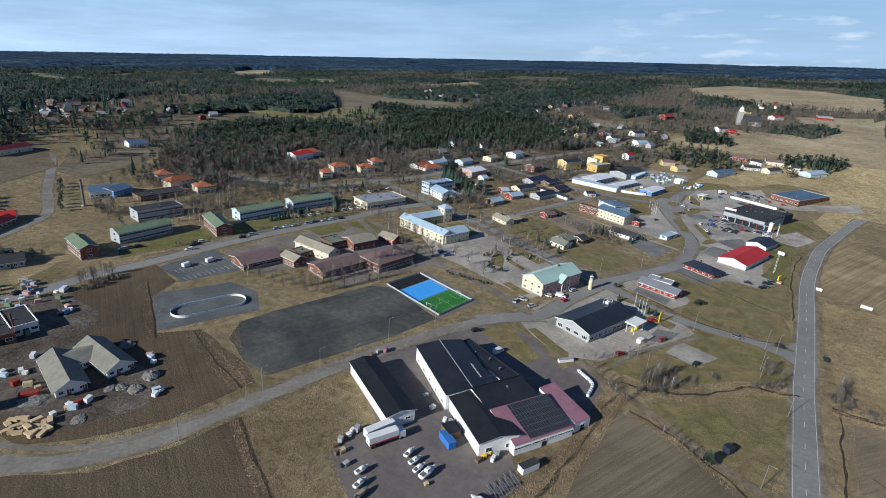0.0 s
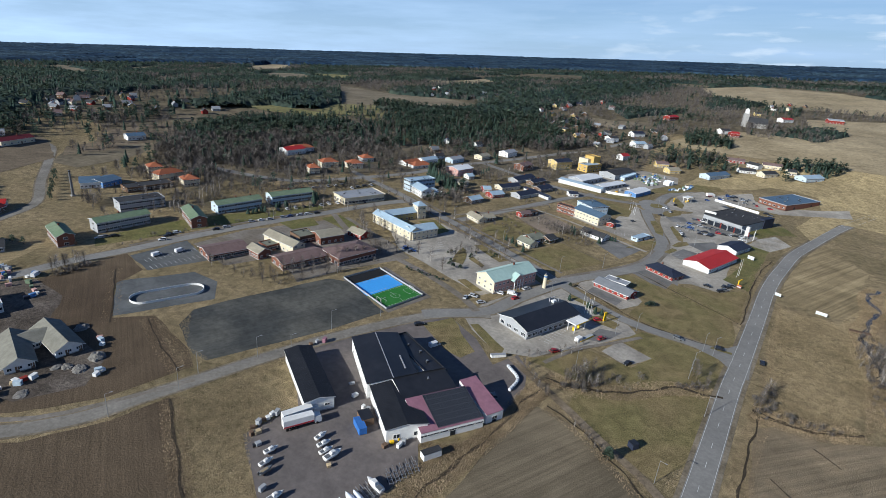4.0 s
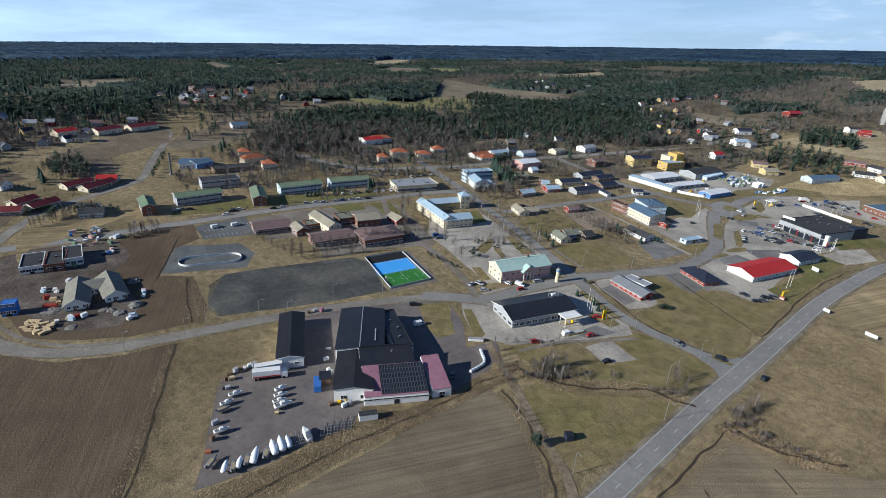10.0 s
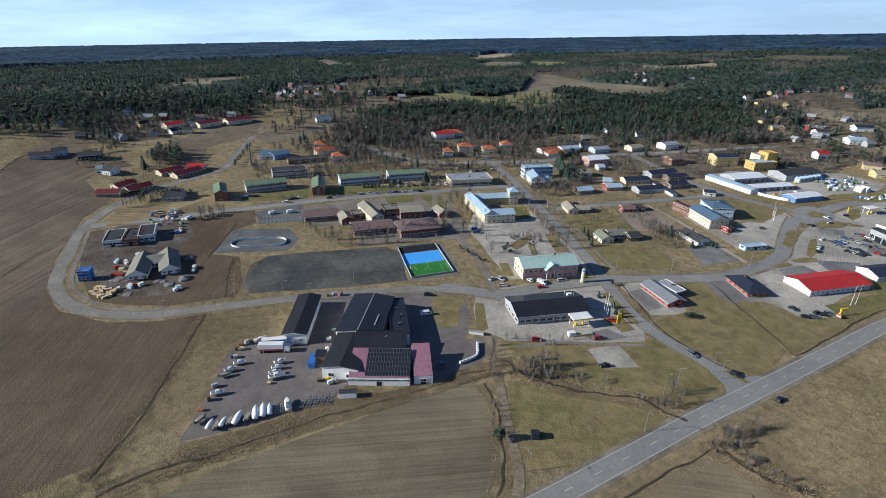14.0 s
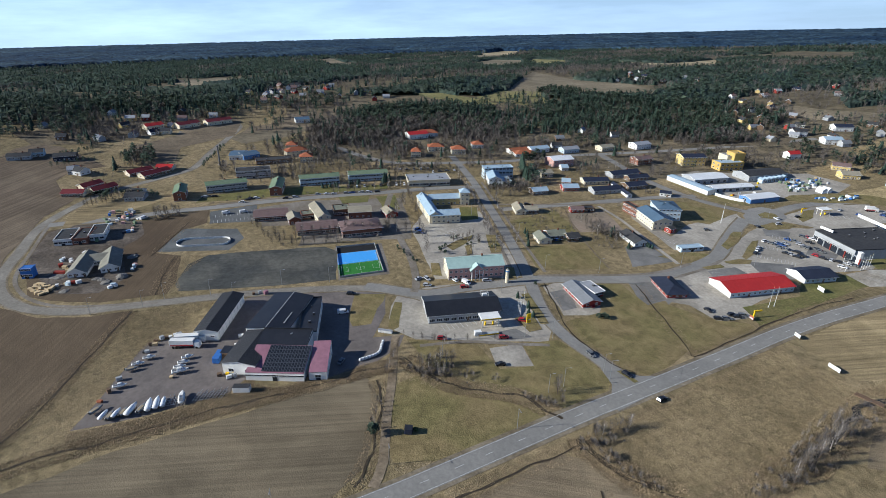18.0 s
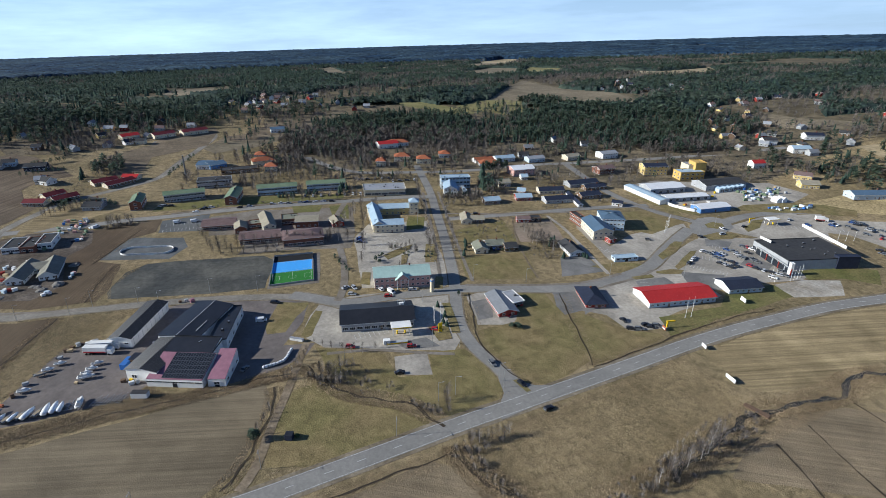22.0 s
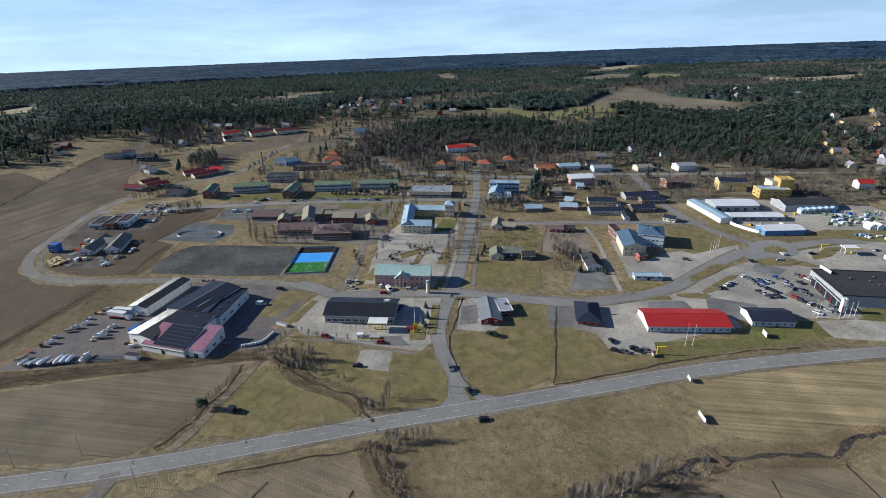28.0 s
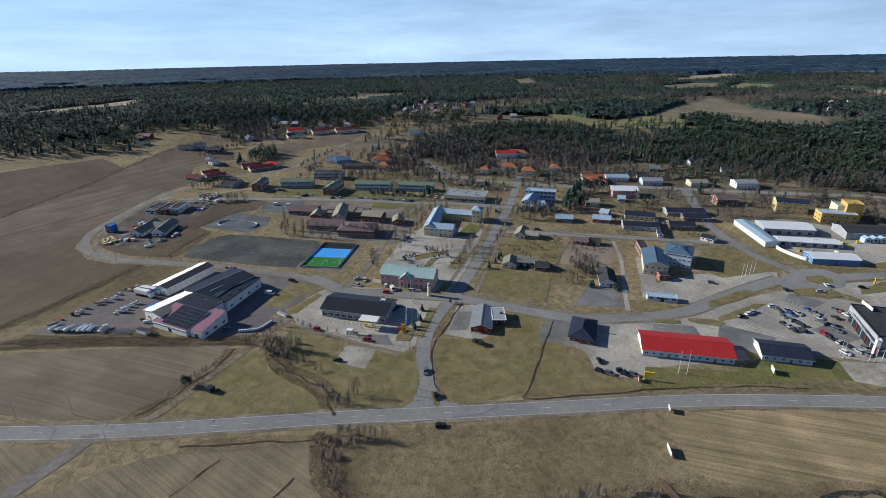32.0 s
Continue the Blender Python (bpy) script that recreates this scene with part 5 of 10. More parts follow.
# town buildings
front_hall = gable(-64.2, 122.1, 13.0, 22.0, 55.4, 5.0, WHITE, HALL_ROOF, rise=1.0, axis="y", over=0.4, nf=2, ns=0, wsize=(2.2, 1.6), first=2.0, chimney=0, edge=GREY_WALL, name="industrial_hall", label="white gabled front of the industrial hall, black roof", cat="hall", doors=0)
corrugated(front_hall, 6.5, 11.0, 5.0, 1.0, 0.4, HALL_ROOF)
big_hall = gable(-85.0, 138.3, 17.7, 30.1, 54.4, 6.0, WHITE, BLACK_ROOF, rise=1.1, axis="y", over=0.3, nf=0, ns=5, chimney=0, edge=BLACK_ROOF, name="industrial_hall", label="wide white industrial hall with low black sheet roof", cat="hall", doors=0)
flat(-78.5, 149.6, 7.2, 28.8, 69.5, 5.2, WHITE, BLACK_ROOF, nf=0, ns=4, sides="r", name="side_hall", label="lower black flat-roofed side hall", cat="hall", units=4, rim=BLACK_ROOF)
flat(-62.5, 134.6, 19.6, 13.0, 61.2, 5.5, WHITE, BLACK_ROOF, nf=0, ns=0, name="middle_hall", label="dark roofed middle part of the industrial hall", cat="hall", tilt=1.4, units=2, rim=BLACK_ROOF)
flat(-51.8, 130.3, 21.7, 14.0, 61.2, 3.6, WHITE, PINK_ROOF, nf=7, ns=0, wsize=(3.5, 0.9), first=2.4, name="solar_hall", label="white hall with faded mauve roof under solar panels", cat="hall", tilt=2.8, parapet=0, units=0)
flat(-46.9, 144.7, 6.7, 16.9, 66.7, 3.6, WHITE, PINK_ROOF, nf=1, ns=3, name="annex", label="white annex with pale mauve sheet roof", cat="hall", tilt=2.6, parapet=0, units=0)
shed = gable(-98.7, 115.0, 9.3, 31.8, 62.3, 4.6, WHITE, HALL_ROOF, rise=0.95, axis="y", over=0.5, nf=2, ns=0, wsize=(1.8, 1.0), first=2.2, chimney=0, name="storage_shed", label="long white storage shed with black gable roof", cat="shed", doors=0)
corrugated(shed, 4.65, 15.9, 4.6, 0.95, 0.5, HALL_ROOF)
for k in range(9):
    part("panel_joint", block("panel_joint", 0.06, 0.16, 4.0, GREY_WALL), shed, pose(4.67, -14.2 + 3.55 * k, 0.45))
part("ridge_cap", block("ridge_cap", 0.3, 30.6, 0.12, GREY_ROOF), big_hall, pose(0, 0, 7.28))
for k in range(9):
    part("roof_hatch", block("roof_hatch", 0.5, 0.7, 0.25, GREY_ROOF, bevel=0.04), big_hall, pose(5.6, -9.5 + 0.95 * k, 6.62))
solar_array(-51.2, 131.4, 19.2, 14.0, 61.2, 3.75, 2.8)
gable(-14.4, 358.7, 37.0, 16.0, 74.8, 3.2, PALE_BLUE, RED_ROOF, rise=2.1, over=0.6, nf=12, ns=0, end_wall=WHITE, chimney=0, name="store_hall", label="pale blue hall with bright red sheet roof", cat="hall", seams=1.9, doors=2)
gable(-7.5, 399.1, 19.2, 12.5, 72.7, 2.9, PALE_BLUE, NAVY_ROOF, rise=1.8, over=0.6, nf=6, ns=0, end_wall=WHITE, chimney=0, name="store_shed", label="low pale shed with dark blue roof, white gable", cat="shed", seams=1.5)
gable(-59.2, 213.8, 32.8, 17.0, 73.0, 4.2, GREY_WALL, BLACK_ROOF, rise=2.2, over=0.8, nf=10, ns=4, wsize=(2.6, 1.6), chimney=0, name="service_station", label="grey-blue service building with wide black roof", cat="shop")
gable(-90.8, 239.3, 29.4, 13.0, 73.2, 6.6, PINK, MINT_ROOF, end_wall=CREAM, rise=2.8, over=0.5, floors=2, nf=11, ns=3, chimney=1, name="pink_office_house", label="two-storey pink rendered house with mint green roof", cat="office building", seams=1.5)
gable(-44.8, 273.4, 9.2, 19.6, 78.2, 2.7, RED_WOOD, SLATE, rise=1.5, axis="y", over=0.8, nf=2, ns=6, chimney=0, name="red_pavilion", label="red board pavilion with slate grey sheet roof", cat="shop", seams=1.2)
flat(-46.6, 281.5, 5.3, 11.0, 86.3, 3.0, RED_WOOD, GREY_ROOF, nf=2, ns=2, name="pavilion_wing", label="red wing with pale grey flat roof", cat="shop", units=1, over=0.5, parapet=0.15, rim=WHITE)
gable(-31.4, 318.6, 10.0, 17.8, 67.1, 2.8, RED_WOOD, NAVY_ROOF, rise=2.2, axis="y", over=1.0, nf=3, ns=5, hip=True, edge=BROWN_WOOD, name="restaurant_house", label="red low house with dark blue hipped roof", cat="house")
gable(-84.9, 349.1, 8.7, 17.0, 75.8, 2.7, WHITE, DARK_ROOF, rise=2.0, axis="y", over=0.6, nf=3, ns=5, name="white_house", label="white house with dark two-step roof", cat="house")
gable(-109.7, 299.1, 7.8, 10.7, 73.9, 2.8, CREAM, MOSS_ROOF, rise=1.9, axis="y", over=0.6, nf=2, ns=3, name="ranch_house", label="low house with mossy grey roof", cat="house")
gable(-111.0, 309.8, 11.1, 9.0, 75.2, 2.8, BROWN_WOOD, MOSS_ROOF, rise=1.6, over=0.6, nf=4, ns=1, name="ranch_wing", label="low brown wing with mossy roof", cat="house")
gable(-103.7, 316.7, 7.6, 8.0, 78.2, 2.6, BROWN_WOOD, DARK_ROOF, rise=1.6, over=0.5, nf=2, ns=1, name="garage_house", label="small brown garage with dark roof", cat="garage", chimney=0)
gable(-158.1, 315.9, 6.9, 14.0, 67.3, 2.8, CREAM, TAN_ROOF, rise=1.9, axis="y", over=0.6, nf=2, ns=3, name="tan_roof_house", label="cream house with tan felt roof", cat="house")
gable(-154.1, 322.7, 8.5, 8.0, 66.0, 2.8, BROWN_WOOD, TAN_ROOF, rise=1.6, over=0.6, nf=3, ns=1, name="tan_roof_wing", label="brown wing with tan felt roof", cat="house")
gable(-140.2, 351.6, 9.1, 6.0, 67.1, 2.8, RED_WOOD, BROWN_ROOF, rise=1.4, over=0.4, nf=3, ns=1, name="red_shed", label="small red board shed", cat="shed", chimney=0)
flat(-138.5, 360.5, 7.6, 6.0, 66.9, 2.8, BROWN_WOOD, DARK_ROOF, nf=2, ns=0, name="shelter", label="open brown shelter with dark roof", cat="shelter", units=0)
flat(-60.8, 369.8, 14.7, 5.0, 74.0, 2.4, PALE_BLUE, SKY_ROOF, nf=4, ns=1, name="cycle_shed", label="long low shed with pale blue roof", cat="shed", units=0, parapet=0.15)
gable(-101.3, 383.5, 13.1, 24.0, 70.0, 6.2, CREAM, BLUE_ROOF, rise=2.2, axis="y", over=0.5, floors=2, nf=4, ns=8, name="office_house", label="cream two-storey office with blue sheet roof", cat="office building", seams=1.5, chimney=0)
flat(-121.0, 384.4, 4.7, 15.0, 79.4, 6.0, BRICK_RED, DARK_ROOF, floors=2, nf=2, ns=5, name="office_annex", label="narrow red walled office annex with dark roof", cat="office building", units=1)
gable(-108.1, 401.6, 15.1, 18.0, 58.5, 7.8, PALE_BLUE, BLUE_ROOF, rise=2.0, over=0.5, hip=True, floors=3, nf=6, ns=4, name="blue_office", label="three-storey pale blue office with blue roof", cat="office building", seams=1.5, chimney=0)
flat(-16.5, 469.4, 30.4, 44.0, -19.9, 6.2, GREY_WALL, DARK_ROOF, nf=8, ns=0, wsize=(3.4, 2.8), first=1.9, sides="f", name="supermarket", label="big grey supermarket with dark flat roof, white fascia", cat="supermarket", units=9, rim=DARK_ROOF, doors=2)
flat(10.1, 577.9, 52.6, 24.7, 64.1, 4.5, BRICK_RED, BLUE_ROOF, nf=0, ns=6, sides="lr", name="second_supermarket", label="brick walled supermarket with blue-grey flat roof", cat="supermarket", units=12, rim=GREY_WALL, doors=2)
gable(-152.8, 499.2, 32.6, 16.0, 78.0, 4.2, GREY_WALL, WHITE_ROOF, rise=1.6, over=0.4, nf=5, ns=0, wsize=(3,2.5), chimney=0, name="depot_hall", label="grey depot hall with white sheet roof", cat="hall", doors=0)
gable(-127.7, 497.1, 36.7, 9.0, 75.6, 3.2, GREY_WALL, WHITE_ROOF, rise=1.0, over=0.4, nf=6, ns=0, wsize=(3,2.4), chimney=0, name="depot_store", label="long depot store with white roof", cat="hall", doors=0)
gable(-101.2, 494.0, 26.8, 11.0, 79.3, 3.5, BLUE_WALL, WHITE_ROOF, rise=1.2, over=0.3, nf=0, ns=1, wsize=(3,2.4), chimney=0, name="blue_depot_hall", label="blue depot hall with white sheet roof", cat="hall", doors=1)
gable(-146.3, 474.4, 42.7, 9.0, -5.6, 3.5, WHITE, SKY_ROOF, rise=0.8, over=0.3, nf=0, ns=0, chimney=0, name="long_store", label="long low white store with pale blue roof", cat="hall", doors=0)
gable(-139.5, 551.2, 40.1, 17.9, 79.1, 4.5, GREY_WALL, DARK_ROOF, rise=2.0, over=0.4, nf=5, ns=2, chimney=0, name="garden_store", label="long grey garden store with dark roof", cat="shop", doors=2)
gable(-164.9, 261.2, 18.7, 11.0, 73.5, 5.5, CREAM, SKY_ROOF, rise=2.0, over=0.4, floors=2, nf=6, ns=2, name="civic_house", label="cream two-storey civic wing with pale blue roof", cat="public building", seams=1.5, chimney=0)
gable(-182.0, 257.8, 7.4, 40.4, 76.7, 5.8, CREAM, SKY_ROOF, rise=2.2, axis="y", over=0.4, floors=2, nf=2, ns=10, name="civic_long_house", label="long cream civic wing with pale blue roof", cat="public building", seams=1.5, chimney=0)
gable(-194.6, 279.5, 28.0, 11.0, 72.2, 5.0, YELLOW, SKY_ROOF, rise=1.8, over=0.4, floors=2, nf=7, ns=2, name="yellow_civic_house", label="yellow civic wing with pale blue roof", cat="public building", seams=1.5, chimney=0)
gable(-188.2, 289.4, 6.5, 7.0, 68.3, 9.5, CREAM, SKY_ROOF, rise=2.2, over=0.5, floors=3, nf=2, ns=2, hip=True, name="civic_tower", label="square cream tower with pointed pale blue roof", cat="tower", chimney=0)
flat(-242.7, 287.4, 32.3, 17.0, 73.5, 5.0, CREAM, GREY_ROOF, floors=1, nf=12, ns=4, wsize=(2.6,1.8), name="bank_building", label="cream shop building with grey flat roof", cat="shop", units=8, over=0.6)
gable(-222.2, 336.3, 10.4, 19.0, 65.0, 5.5, WHITE, SKY_ROOF, rise=2.4, axis="y", over=0.5, floors=2, nf=3, ns=7, name="health_centre", label="white two-storey building with pale blue gable roof", cat="public building", chimney=0, seams=1.2)
flat(-215.1, 342.3, 8.0, 10.0, 77.2, 3.6, WHITE, SKY_ROOF, nf=4, ns=2, name="health_centre_wing", label="low white wing with pale stepped roof", cat="public building", units=2, tilt=1.0)
flat(-233.5, 346.8, 24.2, 9.0, 72.7, 9.0, PALE_BLUE, SKY_ROOF, floors=3, nf=8, ns=3, wsize=(2.4, 1.6), name="health_centre_block", label="pale blue three-storey block with pale flat roof", cat="public building", units=4)
gable(-277.8, 209.9, 29.9, 10.0, 81.3, 6.0, PALE_BLUE, GREEN_ROOF, rise=1.6, over=0.6, floors=2, nf=14, ns=1, wsize=(2.0,1.4), name="apartment_house", label="two-storey apartment row with green roof, blue balconies", cat="apartment house", group="green roofed apartment rows", chimney=2, seams=2.0, doors=4)
gable(-271.9, 247.7, 30.4, 10.0, 77.7, 6.0, PALE_BLUE, GREEN_ROOF, rise=1.6, over=0.6, floors=2, nf=14, ns=1, wsize=(2.0,1.4), name="apartment_house", label="two-storey apartment row with green roof, blue balconies", cat="apartment house", group="green roofed apartment rows", chimney=2, seams=2.0, doors=4)
gable(-290.3, 142.9, 28.2, 10.0, 87.8, 6.0, GREY_WALL, GREEN_ROOF, rise=1.6, over=0.6, floors=2, nf=14, ns=1, wsize=(2.0,1.4), name="apartment_house", label="two-storey grey apartment row with green roof", cat="apartment house", group="green roofed apartment rows", chimney=2, seams=2.0, doors=4)
gable(-286.6, 111.3, 7.7, 19.9, 82.2, 6.0, BRICK_RED, GREEN_ROOF, rise=1.6, axis="y", over=0.6, floors=2, nf=1, ns=9, wsize=(2.0,1.4), name="apartment_house", label="brick-gabled apartment house with green roof", cat="apartment house", group="green roofed apartment rows", chimney=1, seams=2.0, doors=1)
gable(-271.8, 176.5, 8.5, 24.0, 72.1, 6.0, BRICK_RED, GREEN_ROOF, rise=1.6, axis="y", over=0.6, floors=2, nf=1, ns=9, wsize=(2.0,1.4), name="apartment_house", label="brick-gabled apartment house with green roof", cat="apartment house", group="green roofed apartment rows", chimney=1, seams=2.0, doors=1)
flat(-317.5, 167.2, 26.2, 12.0, 81.7, 6.0, GREY_WALL, DARK_ROOF, floors=2, nf=12, ns=1, wsize=(2.2,1.3), name="apartment_block", label="grey two-storey block with dark flat roof", cat="apartment house")
gable(-183.0, 181.4, 23.8, 13.0, 78.0, 3.8, BRICK_RED, BROWN_ROOF, rise=1.5, over=0.8, nf=10, ns=2, wsize=(2.4,1.5), name="school_wing", label="red brick school wing with brown roof", cat="school", chimney=0, seams=2.0)
gable(-169.8, 205.0, 24.0, 16.0, 79.9, 5.0, BRICK_RED, BROWN_ROOF, rise=2.2, over=0.8, nf=9, ns=3, hip=True, wsize=(2.4,1.6), name="school_hall", label="red brick school hall with brown hipped roof", cat="school", chimney=0)
gable(-217.8, 160.8, 20.3, 14.0, 77.4, 3.5, BRICK_RED, BROWN_ROOF, rise=1.6, over=0.8, nf=9, ns=2, wsize=(2.4,1.5), name="school_wing", label="low brick school wing with brown roof", cat="school", chimney=0, seams=2.0)
gable(-203.7, 172.1, 7.2, 11.0, 85.1, 3.8, BRICK_RED, TAN_ROOF, rise=1.8, axis="y", over=0.6, nf=2, ns=5, name="school_link", label="small brick school house with tan roof", cat="school", chimney=0)
gable(-204.5, 189.3, 7.9, 26.0, 87.7, 5.0, CREAM, TAN_ROOF, rise=2.0, axis="y", over=0.6, floors=2, nf=2, ns=8, name="school_main", label="school house with long tan sheet roof", cat="school", chimney=0, seams=1.8)
flat(-207.9, 184.5, 12.7, 8.0, 85.4, 3.2, BRICK_RED, MOSS_ROOF, nf=6, ns=1, name="school_corridor", label="low school corridor with mossy flat roof", cat="school", units=2)
flat(-206.5, 204.7, 11.0, 11.0, 79.6, 4.0, BROWN_WOOD, MOSS_ROOF, nf=6, ns=2, name="school_workshop", label="brown school workshop with pale flat roof", cat="school", units=3)
gable(-196.6, 214.2, 14.7, 12.0, 73.3, 4.6, BRICK_RED, TAN_ROOF, rise=1.6, over=0.5, nf=4, ns=2, name="school_gym", label="brick school gym with tan roof", cat="school", chimney=0)
gable(-189.0, 232.2, 7.7, 11.0, 89.4, 3.2, RED_WOOD, TAN_ROOF, rise=1.9, axis="y", over=0.6, nf=2, ns=3, name="red_hut", label="red house with tan roof by the school", cat="house")
gable(-183.8, 57.9, 8.4, 22.3, 77.9, 3.0, WHITE, FELT, rise=2.4, axis="y", over=0.9, nf=3, ns=6, name="care_home_wing", label="unfinished white wing with beige felt roof", cat="house", chimney=0, doors=2)
gable(-183.6, 70.7, 8.4, 22.0, 87.5, 3.0, WHITE, FELT, rise=2.4, axis="y", over=0.9, nf=3, ns=7, name="care_home_wing", label="unfinished white wing with beige felt roof", cat="house", chimney=0, doors=2)
gable(-188.9, 65.3, 8.3, 10.0, 83.4, 3.0, WHITE, FELT, rise=1.8, over=0.6, nf=5, ns=0, name="care_home_link", label="felt-roofed link of unfinished building", cat="house", chimney=0)
flat(-230.3, 47.1, 9.0, 17.0, 79.6, 3.5, WHITE, DARK_ROOF, nf=4, ns=2, name="new_house", label="new white house with dark roof on building site", cat="house", units=1)
flat(-227.4, 56.0, 7.9, 17.0, 76.3, 3.6, BRICK_RED, DARK_ROOF, nf=2, ns=2, name="new_house_middle", label="new red-walled middle house, dark roof", cat="house", units=1)
flat(-230.1, 63.2, 8.0, 17.0, 82.3, 3.8, WHITE, DARK_ROOF, nf=3, ns=2, name="new_house", label="new white house with dark roof on building site", cat="house", units=1)
flat(-184.4, 34.5, 5.0, 5.0, 71.6, 5.2, TARP_BLUE, TARP_BLUE, floors=2, nf=3, ns=0, name="site_cabin", label="bright blue site cabin", cat="cabin", units=0, parapet=0.08)
flat(-184.5, 34.0, 4.5, 4.0, 82.4, 2.6, TARP_BLUE, GREY_ROOF, nf=2, ns=0, name="site_cabin", label="bright blue site cabin", cat="cabin", units=0, parapet=0.08)
gable(-319.1, 44.6, 14.5, 9.0, 68.1, 2.8, BROWN_WOOD, DARK_RED_ROOF, end_wall=CREAM, rise=1.8, over=0.6, nf=8, ns=1, name="row_house", label="cream terraced row house with dark red roof", cat="house", group="red roofed row houses", chimney=1, doors=3)
gable(-334.4, 53.2, 14.5, 9.0, 123.8, 2.8, BROWN_WOOD, DARK_RED_ROOF, end_wall=CREAM, rise=1.8, over=0.6, nf=8, ns=1, name="row_house", label="cream terraced row house with dark red roof", cat="house", group="red roofed row houses", chimney=1, doors=3)
gable(-323.3, 61.7, 16.9, 9.0, 121.6, 2.8, BROWN_WOOD, DARK_RED_ROOF, end_wall=CREAM, rise=1.8, over=0.6, nf=8, ns=1, name="row_house", label="cream terraced row house with dark red roof", cat="house", group="red roofed row houses", chimney=1, doors=3)
gable(-359.7, 85.4, 18.6, 8.9, 115.2, 2.8, BROWN_WOOD, DARK_RED_ROOF, end_wall=CREAM, rise=1.8, over=0.6, nf=8, ns=1, name="row_house", label="cream terraced row house with dark red roof", cat="house", group="red roofed row houses", chimney=1, doors=3)
gable(-351.4, 96.2, 22.9, 9.0, 122.4, 2.8, BROWN_WOOD, DARK_RED_ROOF, end_wall=CREAM, rise=1.8, over=0.6, nf=8, ns=1, name="row_house", label="cream terraced row house with dark red roof", cat="house", group="red roofed row houses", chimney=1, doors=3)
gable(-364.4, 105.3, 12.9, 8.0, 61.9, 2.8, BROWN_WOOD, RED_ROOF, end_wall=CREAM, rise=1.8, over=0.6, nf=8, ns=1, name="row_house", label="cream terraced row house with dark red roof", cat="house", group="red roofed row houses", chimney=1, doors=3)
gable(-294.8, 83.0, 12.0, 12.0, 72.3, 3.0, GREY_WALL, DARK_ROOF, rise=1.8, over=0.6, nf=5, ns=2, name="grey_house", label="grey house with dark roof", cat="house")
gable(-305.9, 83.3, 9.8, 9.0, 56.2, 3.0, WHITE, DARK_ROOF, rise=1.6, over=0.6, nf=4, ns=2, name="white_villa", label="white house with dark roof", cat="house")
gable(-372.0, 44.8, 10.3, 8.9, 43.0, 3.5, WHITE, DARK_ROOF, rise=2.6, over=0.5, nf=3, ns=2, name="white_villa", label="white gabled house with dark roof at the field", cat="house")
gable(-381.5, 165.3, 11.7, 17.9, 67.7, 4.0, WHITE, BLUE_ROOF, rise=1.5, over=0.5, nf=5, ns=3, name="blue_roof_hall", label="white hall with blue sheet roof", cat="hall", chimney=0)
gable(-378.0, 173.1, 15.2, 14.0, 107.9, 4.0, BLUE_WALL, BLUE_ROOF, rise=1.5, over=0.5, nf=5, ns=3, name="blue_roof_hall", label="blue hall with blue sheet roof", cat="hall", chimney=0)
gable(-392.8, 216.1, 10.2, 11.0, 72.2, 5, CREAM, TILE_ROOF, rise=2.6, over=0.5, floors=2, nf=5, ns=3, hip=True, name="tile_roof_house", label="pale two-storey house with orange tiled hip roof", cat="house", group="orange roofed houses")
gable(-371.0, 214.4, 19.6, 11.0, 92.2, 5, CREAM, TILE_ROOF, rise=2.6, over=0.5, floors=2, nf=5, ns=3, hip=True, name="tile_roof_house", label="pale two-storey house with orange tiled hip roof", cat="house", group="orange roofed houses")
gable(-347.4, 218.0, 11.0, 11.0, 75.3, 5, CREAM, TILE_ROOF, rise=2.6, over=0.5, floors=2, nf=5, ns=3, hip=True, name="tile_roof_house", label="pale two-storey house with orange tiled hip roof", cat="house", group="orange roofed houses")
gable(-324.7, 315.5, 8.8, 11.0, 64.9, 5, CREAM, TILE_ROOF, rise=2.6, over=0.5, floors=2, nf=5, ns=3, hip=True, name="tile_roof_house", label="pale two-storey house with orange tiled hip roof", cat="house", group="orange roofed houses")
gable(-333.4, 340.8, 15.3, 11.0, 67.7, 5, CREAM, TILE_ROOF, rise=2.6, over=0.5, floors=2, nf=5, ns=3, hip=True, name="tile_roof_house", label="pale two-storey house with orange tiled hip roof", cat="house", group="orange roofed houses")
gable(-316.6, 356.3, 13.5, 11.0, 66.7, 5, CREAM, TILE_ROOF, rise=2.6, over=0.5, floors=2, nf=5, ns=3, hip=True, name="tile_roof_house", label="pale two-storey house with orange tiled hip roof", cat="house", group="orange roofed houses")
gable(-329.6, 385.5, 11.4, 11.0, 67.4, 4, WHITE, TILE_ROOF, rise=2.6, over=0.5, floors=1, nf=5, ns=3, hip=True, name="tile_roof_house", label="pale two-storey house with orange tiled hip roof", cat="house", group="orange roofed houses")
gable(-392.9, 360.1, 23.0, 10.9, 75.7, 4, WHITE, TILE_ROOF, rise=2.6, over=0.5, floors=1, nf=5, ns=3, hip=True, name="tile_roof_house", label="pale two-storey house with orange tiled hip roof", cat="house", group="orange roofed houses")
gable(-282.7, 410.0, 19.8, 11.0, 70.6, 3, WHITE, TILE_ROOF, rise=2.6, over=0.5, floors=1, nf=5, ns=3, hip=True, name="tile_roof_house", label="pale two-storey house with orange tiled hip roof", cat="house", group="orange roofed houses")
gable(-193.5, 447.7, 27.9, 11.0, 83.2, 3, GREY_WALL, NAVY_ROOF, rise=1.8, over=0.5, floors=1, nf=6, ns=2, label="grey row house with dark blue roof", cat="house")
